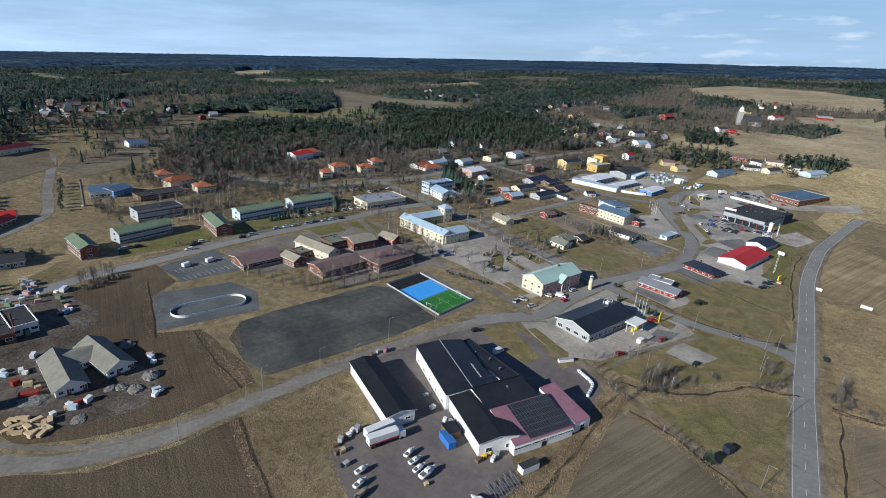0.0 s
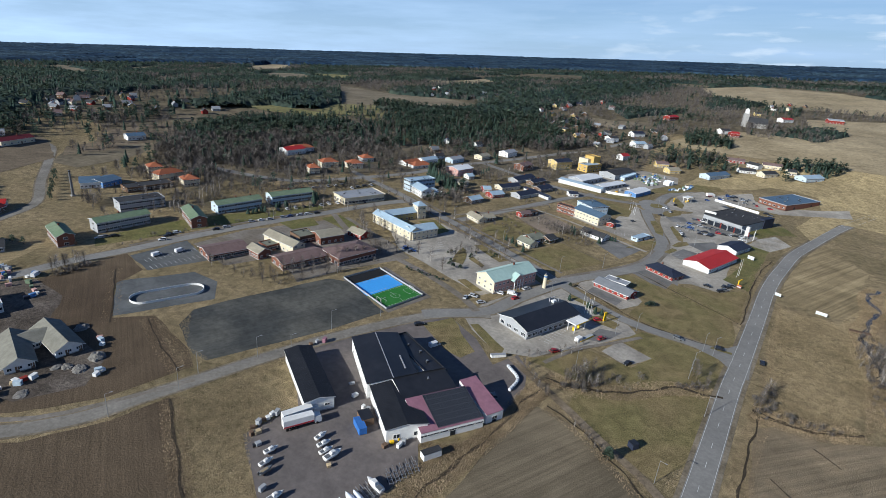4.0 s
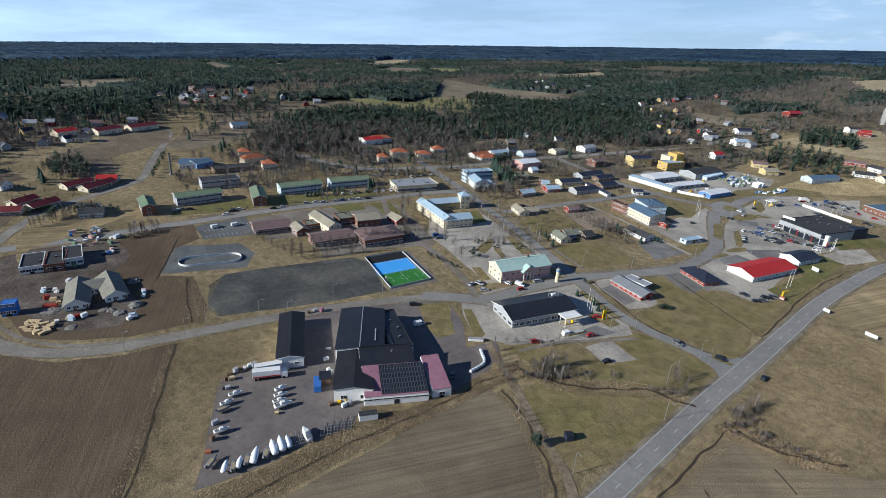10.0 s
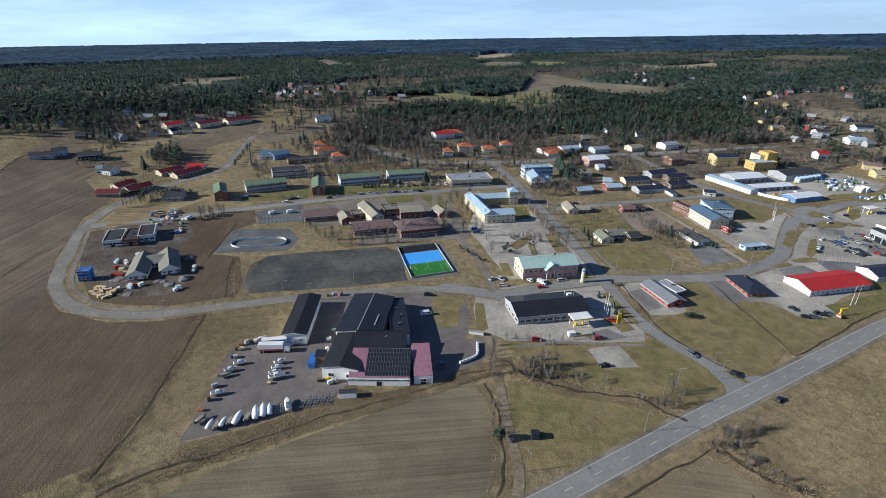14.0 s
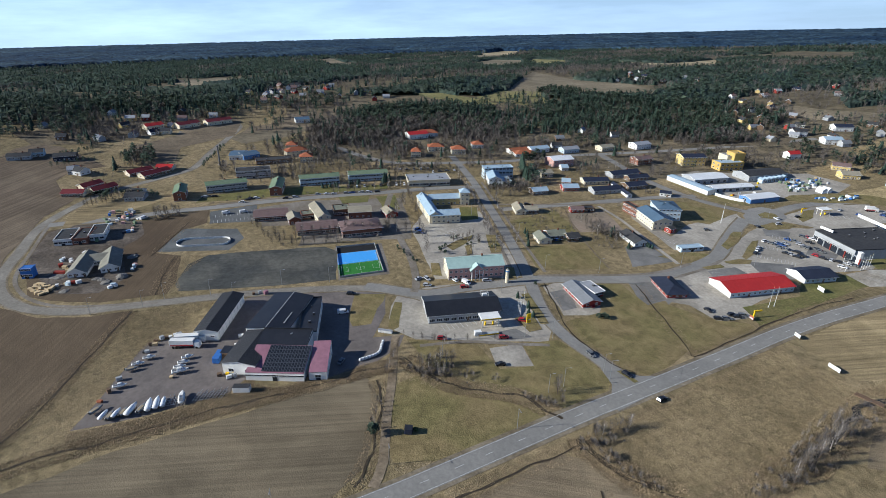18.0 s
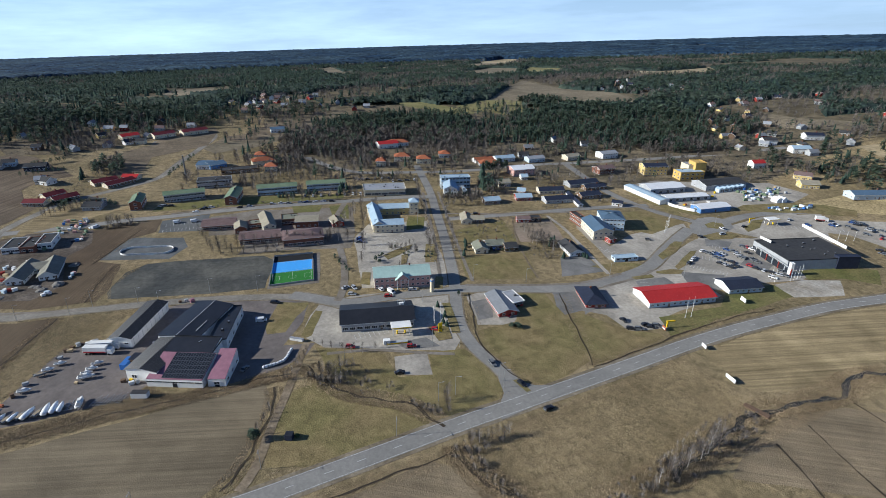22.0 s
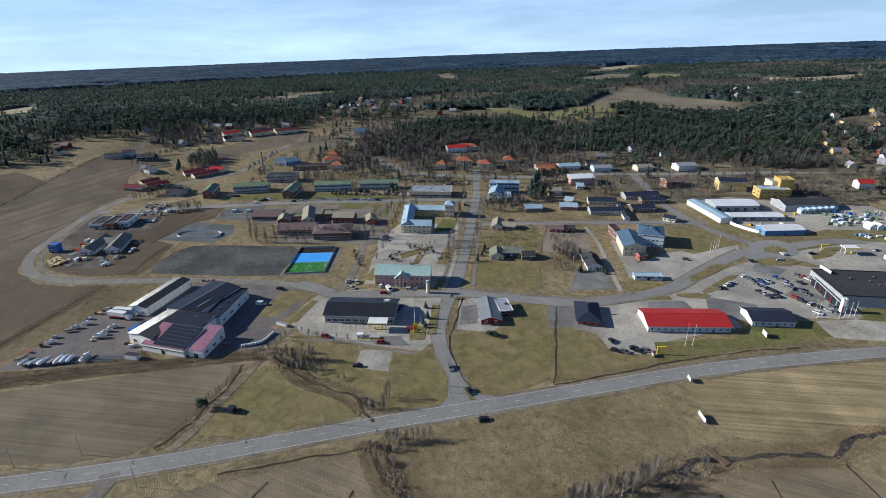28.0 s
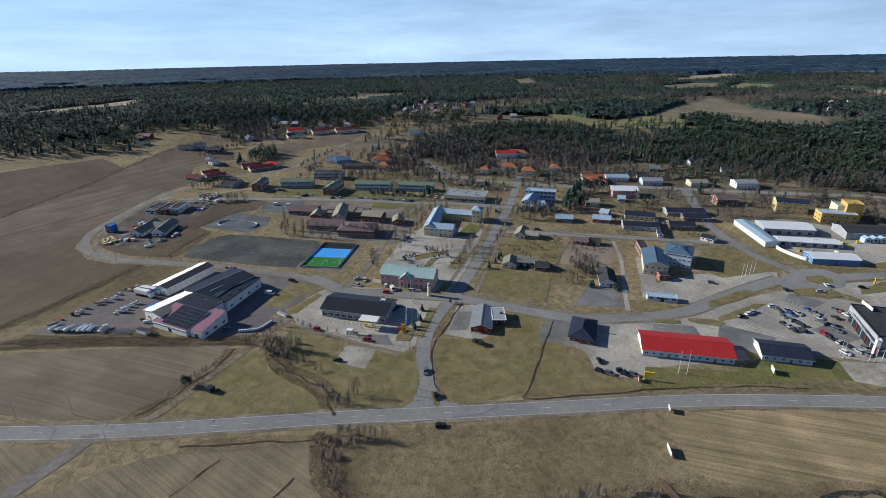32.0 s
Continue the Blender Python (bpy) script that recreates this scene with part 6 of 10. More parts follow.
gable(-164.5, 431.0, 17.2, 10.0, 80.3, 3, BROWN_WOOD, NAVY_ROOF, rise=1.8, over=0.5, floors=1, nf=6, ns=2, label="brown row house with dark blue roof", cat="house")
gable(-187.3, 410.5, 20.7, 10.0, 70.8, 3, CREAM, NAVY_ROOF, rise=1.8, over=0.5, floors=1, nf=6, ns=2, label="cream row house with dark blue roof", cat="house")
gable(-165.9, 401.6, 22.8, 10.0, 76.6, 3, GREY_WALL, NAVY_ROOF, rise=1.8, over=0.5, floors=1, nf=6, ns=2, label="grey row house with dark blue roof", cat="house")
gable(-181.6, 379.9, 12.3, 9.0, 69.4, 3, RED_WOOD, SKY_ROOF, rise=1.8, over=0.5, floors=1, nf=6, ns=2, label="red house with pale blue roof", cat="house")
gable(-185.1, 352.8, 12.1, 9.0, 78.0, 3, BROWN_WOOD, SKY_ROOF, rise=1.8, over=0.5, floors=1, nf=6, ns=2, label="brown shed with pale blue roof", cat="house")
gable(-219.6, 385.2, 10.5, 10.0, 78.5, 4, CREAM, TAN_ROOF, rise=1.8, over=0.5, floors=1, nf=6, ns=2, label="cream old house with tan roof", cat="house")
gable(-244.1, 420.4, 20.8, 15.0, 81.9, 6, PINK, WHITE_ROOF, rise=1.8, over=0.5, floors=2, nf=6, ns=2, label="pink house with pale roof and solar panels", cat="house")
gable(-228.5, 412.7, 5.7, 8.0, 69.5, 3, WHITE, SKY_ROOF, rise=1.8, over=0.5, floors=1, nf=6, ns=2, label="small white house with pale roof", cat="house")
gable(-194.7, 387.3, 6.2, 8.0, 51.0, 3, RED_WOOD, SKY_ROOF, rise=1.8, over=0.5, floors=1, nf=6, ns=2, label="small red house with pale roof", cat="house")
gable(-296.2, 410.8, 19.0, 10.0, 84.9, 3, WHITE, TILE_ROOF, rise=1.8, over=0.5, floors=1, nf=6, ns=2, label="white house with orange tiled roof", cat="house")
gable(-216.2, 493.0, 17.2, 11.0, 85.8, 5, BRICK_RED, BROWN_ROOF, rise=1.8, over=0.5, floors=2, nf=6, ns=2, label="brick house with flat brown roof", cat="house")
gable(-194.0, 531.6, 21.4, 13.0, 67.3, 8, YELLOW, NAVY_ROOF, rise=1.8, over=0.5, floors=3, nf=6, ns=2, label="three-storey yellow block with dark roof", cat="house")
gable(-256.8, 533.1, 18.4, 11.9, 86.0, 5, WHITE, GREY_ROOF, rise=1.8, over=0.5, floors=2, nf=6, ns=2, label="white two-storey house with grey roof", cat="house")
gable(-276.4, 458.3, 17.5, 10.0, 84.9, 4, PALE_BLUE, GREY_ROOF, rise=1.8, over=0.5, floors=1, nf=6, ns=2, label="pale blue house with grey roof", cat="house")
gable(-267.1, 496.3, 15.5, 10.0, 88.8, 4, CREAM, TAN_ROOF, rise=1.8, over=0.5, floors=1, nf=6, ns=2, label="cream house with tan roof", cat="house")
gable(-290.4, 431.3, 20.2, 10.0, 84.3, 4, WHITE, SKY_ROOF, rise=1.8, over=0.5, floors=1, nf=6, ns=2, label="white house with pale roof", cat="house")
flat(-168.5, 548.4, 23.0, 12.0, 73.2, 7.0, OCHRE, SKY_ROOF, floors=2, nf=5, ns=2, name="ochre_factory", label="ochre yellow mill building with pale roof", cat="factory", units=1)
flat(-171.2, 561.0, 10.1, 11.9, 70.5, 13.0, OCHRE, OCHRE, floors=1, nf=1, ns=1, name="mill_tower", label="tall ochre yellow mill tower", cat="factory", units=1)
flat(-176.8, 556.9, 7.7, 11.9, 73.2, 10.0, CREAM, GREY_ROOF, floors=2, nf=2, ns=1, name="mill_house", label="cream mill house with grey roof", cat="factory", units=1)
gable(-62.5, 628.3, 34.7, 11.7, 66.6, 4, PALE_BLUE, BLUE_ROOF, rise=2.2, over=0.5, floors=1, nf=5, ns=2, label="pale blue hall with blue roof", cat="house")
gable(-19.6, 674.6, 21.7, 9.5, 61.0, 4, CREAM, DARK_ROOF, rise=2.2, over=0.5, floors=1, nf=5, ns=2, label="yellow house with dark roof", cat="house")
gable(-39.8, 676.0, 17.1, 8.5, 29.6, 3, WHITE, DARK_ROOF, rise=2.2, over=0.5, floors=1, nf=5, ns=2, label="white house with dark roof", cat="house")
gable(-20.0, 713.2, 18.9, 9.2, 13.2, 4, CREAM, BROWN_ROOF, rise=2.2, over=0.5, floors=1, nf=5, ns=2, label="cream row house with brown roof", cat="house")
gable(-35.7, 702.5, 13.5, 8.3, -26.9, 4, WHITE, DARK_ROOF, rise=2.2, over=0.5, floors=1, nf=5, ns=2, label="white house with dark roof", cat="house")
gable(-102.1, 613.6, 14.4, 9.8, 55.9, 4, YELLOW, TAN_ROOF, rise=2.2, over=0.5, floors=1, nf=5, ns=2, label="yellow wooden house with tan roof", cat="house")
gable(-118.4, 631.9, 13.4, 9.7, 35.5, 4, YELLOW, BROWN_ROOF, rise=2.2, over=0.5, floors=1, nf=5, ns=2, label="yellow house with brown roof", cat="house")
gable(17.9, 687.7, 28.7, 13.0, 59.0, 4, PALE_BLUE, SKY_ROOF, rise=2.2, over=0.5, floors=1, nf=5, ns=2, label="arched pale blue greenhouse hall", cat="house")
gable(-57.4, 713.2, 18.6, 9.2, 19.3, 3, RED_WOOD, BROWN_ROOF, rise=2.2, over=0.5, floors=1, nf=5, ns=2, label="red farmhouse with brown roof", cat="house")
gable(-0.0, 699.7, 8.5, 9.3, 22.2, 4, CREAM, DARK_ROOF, rise=2.2, over=0.5, floors=1, nf=5, ns=2, label="cream house with dark roof", cat="house")
gable(-160.8, 629.7, 11.9, 8.7, 72.1, 5, WHITE, RED_ROOF, rise=2.2, over=0.5, floors=1, nf=5, ns=2, label="white house with red roof", cat="house")
gable(-185.5, 752.4, 19.0, 10.5, 60.4, 5, WHITE, NAVY_ROOF, rise=2.2, over=0.5, floors=1, nf=5, ns=2, label="white house with blue roof", cat="house")
gable(-97.5, 853.2, 16.0, 9.7, 54.1, 5, WHITE, DARK_ROOF, rise=2.2, over=0.5, floors=1, nf=5, ns=2, label="white house with dark roof", cat="house")
gable(-82.9, 842.9, 11.0, 9.8, 34.6, 5, RED_WOOD, RED_ROOF, rise=2.2, over=0.5, floors=1, nf=5, ns=2, label="red house with red roof", cat="house")
gable(-180.9, 898.6, 23.9, 10.9, 71.1, 5, RED_WOOD, RED_ROOF, rise=2.2, over=0.5, floors=1, nf=5, ns=2, label="red farmhouse with red roof", cat="house")
gable(-42.4, 1051.9, 25.1, 11.1, 59.3, 5, WHITE, RED_ROOF, rise=2.2, over=0.5, floors=1, nf=5, ns=2, label="white house with red roof", cat="house")
gable(22.6, 1107.7, 23.6, 11.2, 26.7, 5, RED_WOOD, GREY_ROOF, rise=2.2, over=0.5, floors=1, nf=5, ns=2, label="red farm hall with grey roof", cat="house")
gable(-167.2, 702.6, 17.5, 11.1, 59.5, 5, WHITE, SKY_ROOF, rise=2.2, over=0.5, floors=1, nf=5, ns=2, label="white house with pale roof", cat="house")
gable(-202.3, 705.0, 13.6, 11.0, 61.2, 5, WHITE, DARK_ROOF, rise=2.2, over=0.5, floors=1, nf=5, ns=2, label="white house with dark roof", cat="house")

# more houses
gable(-160.5, 413.5, 3.6, 29.7, 69.8, 2.5, WHITE, NAVY_ROOF, rise=1.2, axis="y", over=0.4, nf=1, ns=4, name="carport_row", label="long white carport row with dark blue roof", cat="carport", chimney=0, doors=0)
gable(-139.3, 437.8, 7.8, 7.0, 42.6, 2.6, WHITE, NAVY_ROOF, rise=1.3, over=0.4, nf=3, ns=1, name="garage", label="small white garage with dark blue roof", cat="garage", chimney=0)
gable(-179.8, 449.7, 19.0, 8.0, 80.2, 2.8, BROWN_WOOD, NAVY_ROOF, rise=1.5, over=0.4, nf=5, ns=1, name="row_house", label="brown row house with dark blue roof", cat="house")
flat(-5.3, 439.7, 2.3, 1.6, -25.8, 7.4, WHITE, WHITE, nf=0, ns=0, doors=0, name="entrance_pillar", label="tall white entrance pillar of the supermarket", cat="pillar", units=0, parapet=0.1)
gable(-91.7, 557.7, 5.4, 6.0, 81.3, 2.4, TARP_WHITE, TARP_WHITE, rise=1.6, over=0.1, nf=0, ns=0, axis="y", name="garden_tent", label="white garden tent in the store yard", cat="tent", chimney=0, doors=0, plinth=False)
gable(-90.2, 561.4, 5.0, 6.0, 86.3, 2.4, TARP_WHITE, TARP_WHITE, rise=1.6, over=0.1, nf=0, ns=0, axis="y", name="garden_tent", label="white garden tent in the store yard", cat="tent", chimney=0, doors=0, plinth=False)
gable(-85.4, 381.3, 4.8, 5.0, 89.5, 3.0, RED_WOOD, DARK_ROOF, rise=0.6, over=0.3, nf=1, ns=1, name="red_kiosk", label="small dark red kiosk beside the office", cat="kiosk", chimney=0)
gable(-508.1, 133.3, 23.1, 11.4, 115.1, 4, CREAM, DARK_RED_ROOF, rise=2.0, over=0.5, nf=5, ns=1, label="cream care house with dark red roof", cat="house")
gable(-514.4, 164.6, 27.6, 11.4, 109.7, 4, CREAM, DARK_RED_ROOF, rise=2.0, over=0.5, nf=5, ns=1, label="cream care house with dark red roof", cat="house")
gable(-427.8, -1.0, 16.8, 9.6, 84.5, 3, GREY_WALL, DARK_ROOF, rise=2.0, over=0.5, nf=5, ns=1, label="grey house with dark roof by the field", cat="house")
gable(-434.6, 10.2, 9.9, 9.6, 87.5, 4, PALE_BLUE, DARK_ROOF, rise=2.0, over=0.5, nf=5, ns=1, label="pale blue house with dark roof", cat="house")
gable(-417.1, 31.8, 16.1, 10.7, 84.2, 4, NAVY_ROOF, DARK_ROOF, rise=2.0, over=0.5, nf=5, ns=1, label="dark blue house with steep dark roof", cat="house")
gable(-376.2, 40.2, 7.4, 7.9, 86.3, 4, WHITE, GREY_ROOF, rise=2.0, over=0.5, nf=5, ns=1, label="small white house with grey roof", cat="house")
gable(-508.8, 100.9, 17.5, 11.3, 113.5, 4, CREAM, RED_ROOF, rise=2.0, over=0.5, nf=5, ns=1, label="cream house with red roof", cat="house")
gable(-389.1, 346.5, 21.2, 12.9, 87.2, 5, WHITE, RED_ROOF, rise=2.0, over=0.5, nf=5, ns=1, label="long white house with dull red roof", cat="house")
gable(-496.2, 252.4, 15.4, 10.6, 85.1, 4, WHITE, BLUE_ROOF, rise=2.0, over=0.5, nf=5, ns=1, label="white house with blue roof on the slope", cat="house")
flat(-354.8, 191.2, 30.9, 12.0, 84.6, 3.2, BROWN_WOOD, DARK_ROOF, nf=10, ns=1, name="shop_row", label="low brown shop row with dark roof", cat="shop", units=3)
flat(2.3, 478.9, 13.0, 4.0, 66.1, 7.5, NAVY_ROOF, NAVY_ROOF, nf=0, ns=0, doors=0, name="sign_block", label="dark blue sign block at the supermarket corner", cat="sign", units=0, parapet=0.1)

# ---- things: vehicles, boats, posts, signs, plants ----


def profile_mesh(name, pts, width, m, bevel=0.0, taper=None):
    """An outline in x and z, drawn out across y; taper: factor on the width for points above the middle."""
    bm = bmesh.new()
    top = max(z for x, z in pts)
    for s in (-1, 1):
        for x, z in pts:
            k = (taper if taper and z > top - 0.02 else 1.0)
            bm.verts.new((x, s * width / 2 * k, z))
    bm.verts.ensure_lookup_table()
    n = len(pts)
    bm.faces.new([bm.verts[i] for i in range(n)])
    bm.faces.new([bm.verts[2 * n - 1 - i] for i in range(n)])
    for i in range(n):
        j = (i + 1) % n
        bm.faces.new([bm.verts[j], bm.verts[i], bm.verts[n + i], bm.verts[n + j]])
    bmesh.ops.recalc_face_normals(bm, faces=bm.faces[:])
    if bevel:
        bmesh.ops.bevel(bm, geom=bm.edges[:], offset=bevel, segments=2, affect="EDGES", clamp_overlap=True)
    me = bpy.data.meshes.new(name)
    bm.to_mesh(me)
    bm.free()
    me.materials.append(m)
    return me


def cached(key, make):
    if key not in MESHES:
        MESHES[key] = make()
    return MESHES[key]


def wheel_on(root, x, y, r=0.32, w=0.22):
    tyre = cached(("tyre", r, w), lambda: wheel_mesh("wheel", r, w, RUBBER))
    part("wheel", tyre, root, pose(x, y, r, 90))


def wheel_mesh(name, r, w, m):
    bm = bmesh.new()
    bmesh.ops.create_cone(bm, cap_ends=True, segments=12, radius1=r, radius2=r, depth=w)
    me = bpy.data.meshes.new(name)
    bm.to_mesh(me)
    bm.free()
    me.materials.append(m)
    return me


LAMP_GLASS = mat("lamp_glass", (0.6, 0.6, 0.58), rough=0.2, vary=0.02)
CARS = {}


def car(x, y, yaw, paint="silver", style="hatch", group="parked cars"):
    """A parked car: body, cabin, roof, wheels, lamps."""
    key = (paint, style)
    if key in CARS:
        return copy_thing(CARS[key], pose(x, y, float(land(x, y)) + 0.08, 0, 0, yaw))
    p = PAINTS[paint]
    root = base("car", x, y, yaw, float(land(x, y)) + 0.08)
    CARS[key] = root
    if style == "van":
        tagged(root, paint + " delivery van parked on the asphalt", "van", group)
        body = [(-2.5, 0.3), (2.45, 0.3), (2.5, 0.9), (1.9, 1.15), (1.25, 2.0), (-2.45, 2.05)]
        part("body", cached(("vanbody", paint), lambda: profile_mesh("body", body, 1.9, p, 0.06)), root)
        part("windscreen", cached("vanglass", lambda: profile_mesh("windscreen", [(1.95, 1.2), (1.99, 1.22), (1.36, 1.93), (1.3, 1.9)], 1.6, GLASS)), root)
        for s in (-1, 1):
            part("side_window", block("side_window", 0.8, 0.03, 0.55, GLASS), root, pose(1.0, s * 0.955, 1.2))
        ax, half, front, back = 1.6, 0.85, 2.5, -2.5
    else:
        nose, tail = (2.15, -2.15) if style != "wagon" else (2.3, -2.35)
        tagged(root, "%s %s parked on the asphalt" % (paint, {"hatch": "hatchback car", "sedan": "saloon car", "wagon": "estate car"}[style]), "car", group)
        body = [(tail, 0.28), (nose - 0.05, 0.28), (nose, 0.55), (nose - 0.15, 0.72), (nose - 1.15, 0.88), (tail + (0.75 if style == "sedan" else 0.05), 0.92), (tail, 0.85)]
        part("body", cached(("body", paint, style), lambda: profile_mesh("body", body, 1.76, p, 0.06)), root)
        back_low = tail + (0.65 if style == "sedan" else 0.08)
        back_top = back_low + (0.6 if style == "sedan" else 0.35)
        cab = [(back_low, 0.88), (nose - 1.1, 0.86), (nose - 1.85, 1.40), (back_top, 1.42)]
        part("cabin_glass", cached(("cabin", style), lambda: profile_mesh("cabin_glass", cab, 1.62, GLASS, 0.03, taper=0.86)), root)
        roof = [(back_top - 0.06, 1.41), (nose - 1.83, 1.39), (nose - 1.95, 1.47), (back_top + 0.05, 1.49)]
        part("car_roof", cached(("roof", paint, style), lambda: profile_mesh("car_roof", roof, 1.42, p, 0.02)), root)
        ax, half, front, back = 1.32, 0.78, nose, tail
    for sx in (-1, 1):
        for sy in (-1, 1):
            wheel_on(root, sx * ax, sy * half)
    for s in (-1, 1):
        part("headlight", block("headlight", 0.08, 0.36, 0.16, LAMP_GLASS), root, pose(front - 0.06, s * 0.6, 0.58))
    return root


BOATS = {}


def hull_mesh(name, length, beam, depth, m, wrap=False):
    """A boat hull (or its shrink-wrapped cover) as a lofted, pointed shell."""
    v, f, rows = [], [], 9
    for i in range(rows):
        t = i / (rows - 1)
        x = -length / 2 + length * t
        b = beam / 2 * (1 - max(0, (t - 0.45) / 0.55) ** 2.2) * (0.92 + 0.08 * min(1, t * 4))
        keel = depth * 0.55 * max(0, (t - 0.6) / 0.4) ** 2
        top = depth * (0.9 + 0.18 * t)
        ridge = top + (depth * (0.75 if wrap else 0.1)) * math.sin(math.pi * min(1, 0.12 + 0.85 * t)) ** 0.6
        for y, z in ((0, keel), (b * 0.75, keel + depth * 0.25), (b, top), (b * 0.55, (top + ridge) / 2 + 0.05), (0, ridge), (-b * 0.55, (top + ridge) / 2 + 0.05), (-b, top), (-b * 0.75, keel + depth * 0.25)):
            v.append((x, y, z))
    for i in range(rows - 1):
        for k in range(8):
            a, b2 = i * 8 + k, i * 8 + (k + 1) % 8
            f.append((a, b2, b2 + 8, a + 8))
    f.append(tuple(range(7, -1, -1)))
    f.append(tuple((rows - 1) * 8 + k for k in range(8)))
    return mesh_from(name, v, f, [m], smooth_shade=True)


def boat(x, y, yaw, length=6.0, style="cabin"):
    """A laid-up boat on a cradle: wrapped, with a cabin, or open and dark."""
    key = (style, round(length, 1))
    z = float(land(x, y)) + 0.06
    if key in BOATS:
        return copy_thing(BOATS[key], pose(x, y, z, 0, 0, yaw))
    root = base("boat", x, y, yaw, z)
    BOATS[key] = root
    beam, depth = length * 0.36, length * 0.17
    tagged(root, {"wrapped": "boat under white shrink wrap on a cradle", "cabin": "white motor boat with cabin laid up on a cradle", "dark": "dark open boat on a trailer in the yard"}[style], "boat", "boats laid up in the yard")
    shell = WHITE if style != "dark" else PAINTS["grey"]
    hull = part("hull", hull_mesh("hull", length, beam, depth, TARP_WHITE if style == "wrapped" else shell, style == "wrapped"), root, pose(0, 0, 0.55))
    if style == "cabin":
        cab = [(-length * 0.18, depth * 0.95), (length * 0.25, depth * 1.05), (length * 0.1, depth * 1.85), (-length * 0.12, depth * 1.9)]
        part("cabin", profile_mesh("cabin", cab, beam * 0.62, WHITE, 0.06, taper=0.8), hull)
        part("windscreen", profile_mesh("windscreen", [(length * 0.16, depth * 1.3), (length * 0.2, depth * 1.32), (length * 0.12, depth * 1.72), (length * 0.08, depth * 1.7)], beam * 0.56, GLASS), hull)
        part("cockpit", block("cockpit", length * 0.26, beam * 0.6, 0.1, PAINTS["grey"]), hull, pose(-length * 0.32, 0, depth * 1.02))
    elif style == "dark":
        part("seat_bench", block("seat_bench", length * 0.5, beam * 0.55, 0.12, PAINTS["tan"]), hull, pose(-length * 0.1, 0, depth * 1.02))
        part("outboard_motor", block("outboard_motor", 0.35, 0.4, 0.9, PAINTS["black"], bevel=0.06), hull, pose(-length / 2 - 0.1, 0, depth * 0.5))
    for i in (-1, 1):
        cradle = part("cradle_beam", block("cradle_beam", 0.15, beam * 0.8, 0.15, BROWN_WOOD), root, pose(i * length * 0.25, 0, 0.5))
        for s in (-1, 1):
            part("cradle_leg", block("cradle_leg", 0.15, 0.15, 0.55, BROWN_WOOD), root, pose(i * length * 0.25, s * beam * 0.32, 0))
    return root


def boat_trailer(x, y, yaw):
    z = float(land(x, y)) + 0.06
    if "trailer" in BOATS:
        return copy_thing(BOATS["trailer"], pose(x, y, z, 0, 0, yaw))
    root = base("boat_trailer", x, y, yaw, z)
    BOATS["trailer"] = root
    tagged(root, "empty galvanised boat trailer parked in a row", "trailer", "empty boat trailers")
    for s in (-1, 1):
        part("side_beam", block("side_beam", 4.6, 0.12, 0.14, STEEL), root, pose(-0.3, s * 0.55, 0.5))
        wheel_on(root, -0.9, s * 0.85, 0.3, 0.18)
    part("drawbar", block("drawbar", 1.8, 0.12, 0.14, STEEL), root, pose(2.8, 0, 0.5))
    for i in range(4):
        part("cross_beam", block("cross_beam", 0.1, 1.3, 0.1, STEEL), root, pose(-2.2 + i * 1.3, 0, 0.6))
    return root


def truck(x, y, yaw, length=10.5):
    root = base("box_truck", x, y, yaw)
    tagged(root, "white lorry trailer with a dark red lower stripe", "lorry", "lorries in the yard")
    part("cargo_box", block("cargo_box", length, 2.5, 2.6, WHITE, bevel=0.05), root, pose(-1.2, 0, 1.25))
    for s in (-1, 1):
        part("stripe", block("stripe", length - 0.2, 0.03, 0.5, PAINTS["red"]), root, pose(-1.2, s * 1.265, 1.35))
    part("chassis", block("chassis", length + 1.5, 0.9, 0.3, PAINTS["black"]), root, pose(-0.4, 0, 0.8))
    cab = [(0, 0.5), (2.1, 0.5), (2.2, 1.5), (1.95, 2.9), (0.0, 3.0)]
    part("cab", profile_mesh("cab", cab, 2.4, WHITE, 0.07), root, pose(length / 2 - 1.0, 0, 0))
    part("windscreen", block("windscreen", 0.05, 2.0, 0.8, GLASS), root, pose(length / 2 + 1.12, 0, 1.75, 0, -11))
    for xx in (-length / 2, -length / 2 + 1.3, -length / 2 + 2.6, length / 2 - 0.2):
        for s in (-1, 1):
            wheel_on(root, xx, s * 1.05, 0.5, 0.3)
    return root


POSTS = {}


def lamp_post(x, y, yaw, h=9.0):
    z = float(land(x, y))
    if h in POSTS:
        return copy_thing(POSTS[h], pose(x, y, z, 0, 0, yaw))
    root = base("street_lamp", x, y, yaw)
    POSTS[h] = root
    tagged(root, "tall slim grey street lamp with a short arm", "street lamp", "street lamps")
    part("pole", tube("pole", 0.11, 0.06, h, STEEL), root)
    arm = part("arm", block("arm", 1.6, 0.07, 0.07, STEEL), root, pose(0.75, 0, h - 0.05, 0, -6))
    part("lamp_head", block("lamp_head", 0.8, 0.26, 0.14, GREY_ROOF, bevel=0.04), arm, pose(1.0, 0, -0.05))
    return root


def flag_pole(x, y, h=9.0):
    z = float(land(x, y))
    if ("flag", h) in POSTS:
        return copy_thing(POSTS["flag", h], pose(x, y, z))
    root = base("flag_pole", x, y)
    POSTS["flag", h] = root
    tagged(root, "bare white flagpole with a gilt knob", "flagpole", "flagpoles")
    part("pole", tube("flagpole", 0.1, 0.045, h, WHITE), root)
    part("knob", block("knob", 0.16, 0.16, 0.16, SIGN_YELLOW, bevel=0.05), root, pose(0, 0, h))
    part("foot", block("foot", 0.6, 0.6, 0.25, CONCRETE), root)
    return root


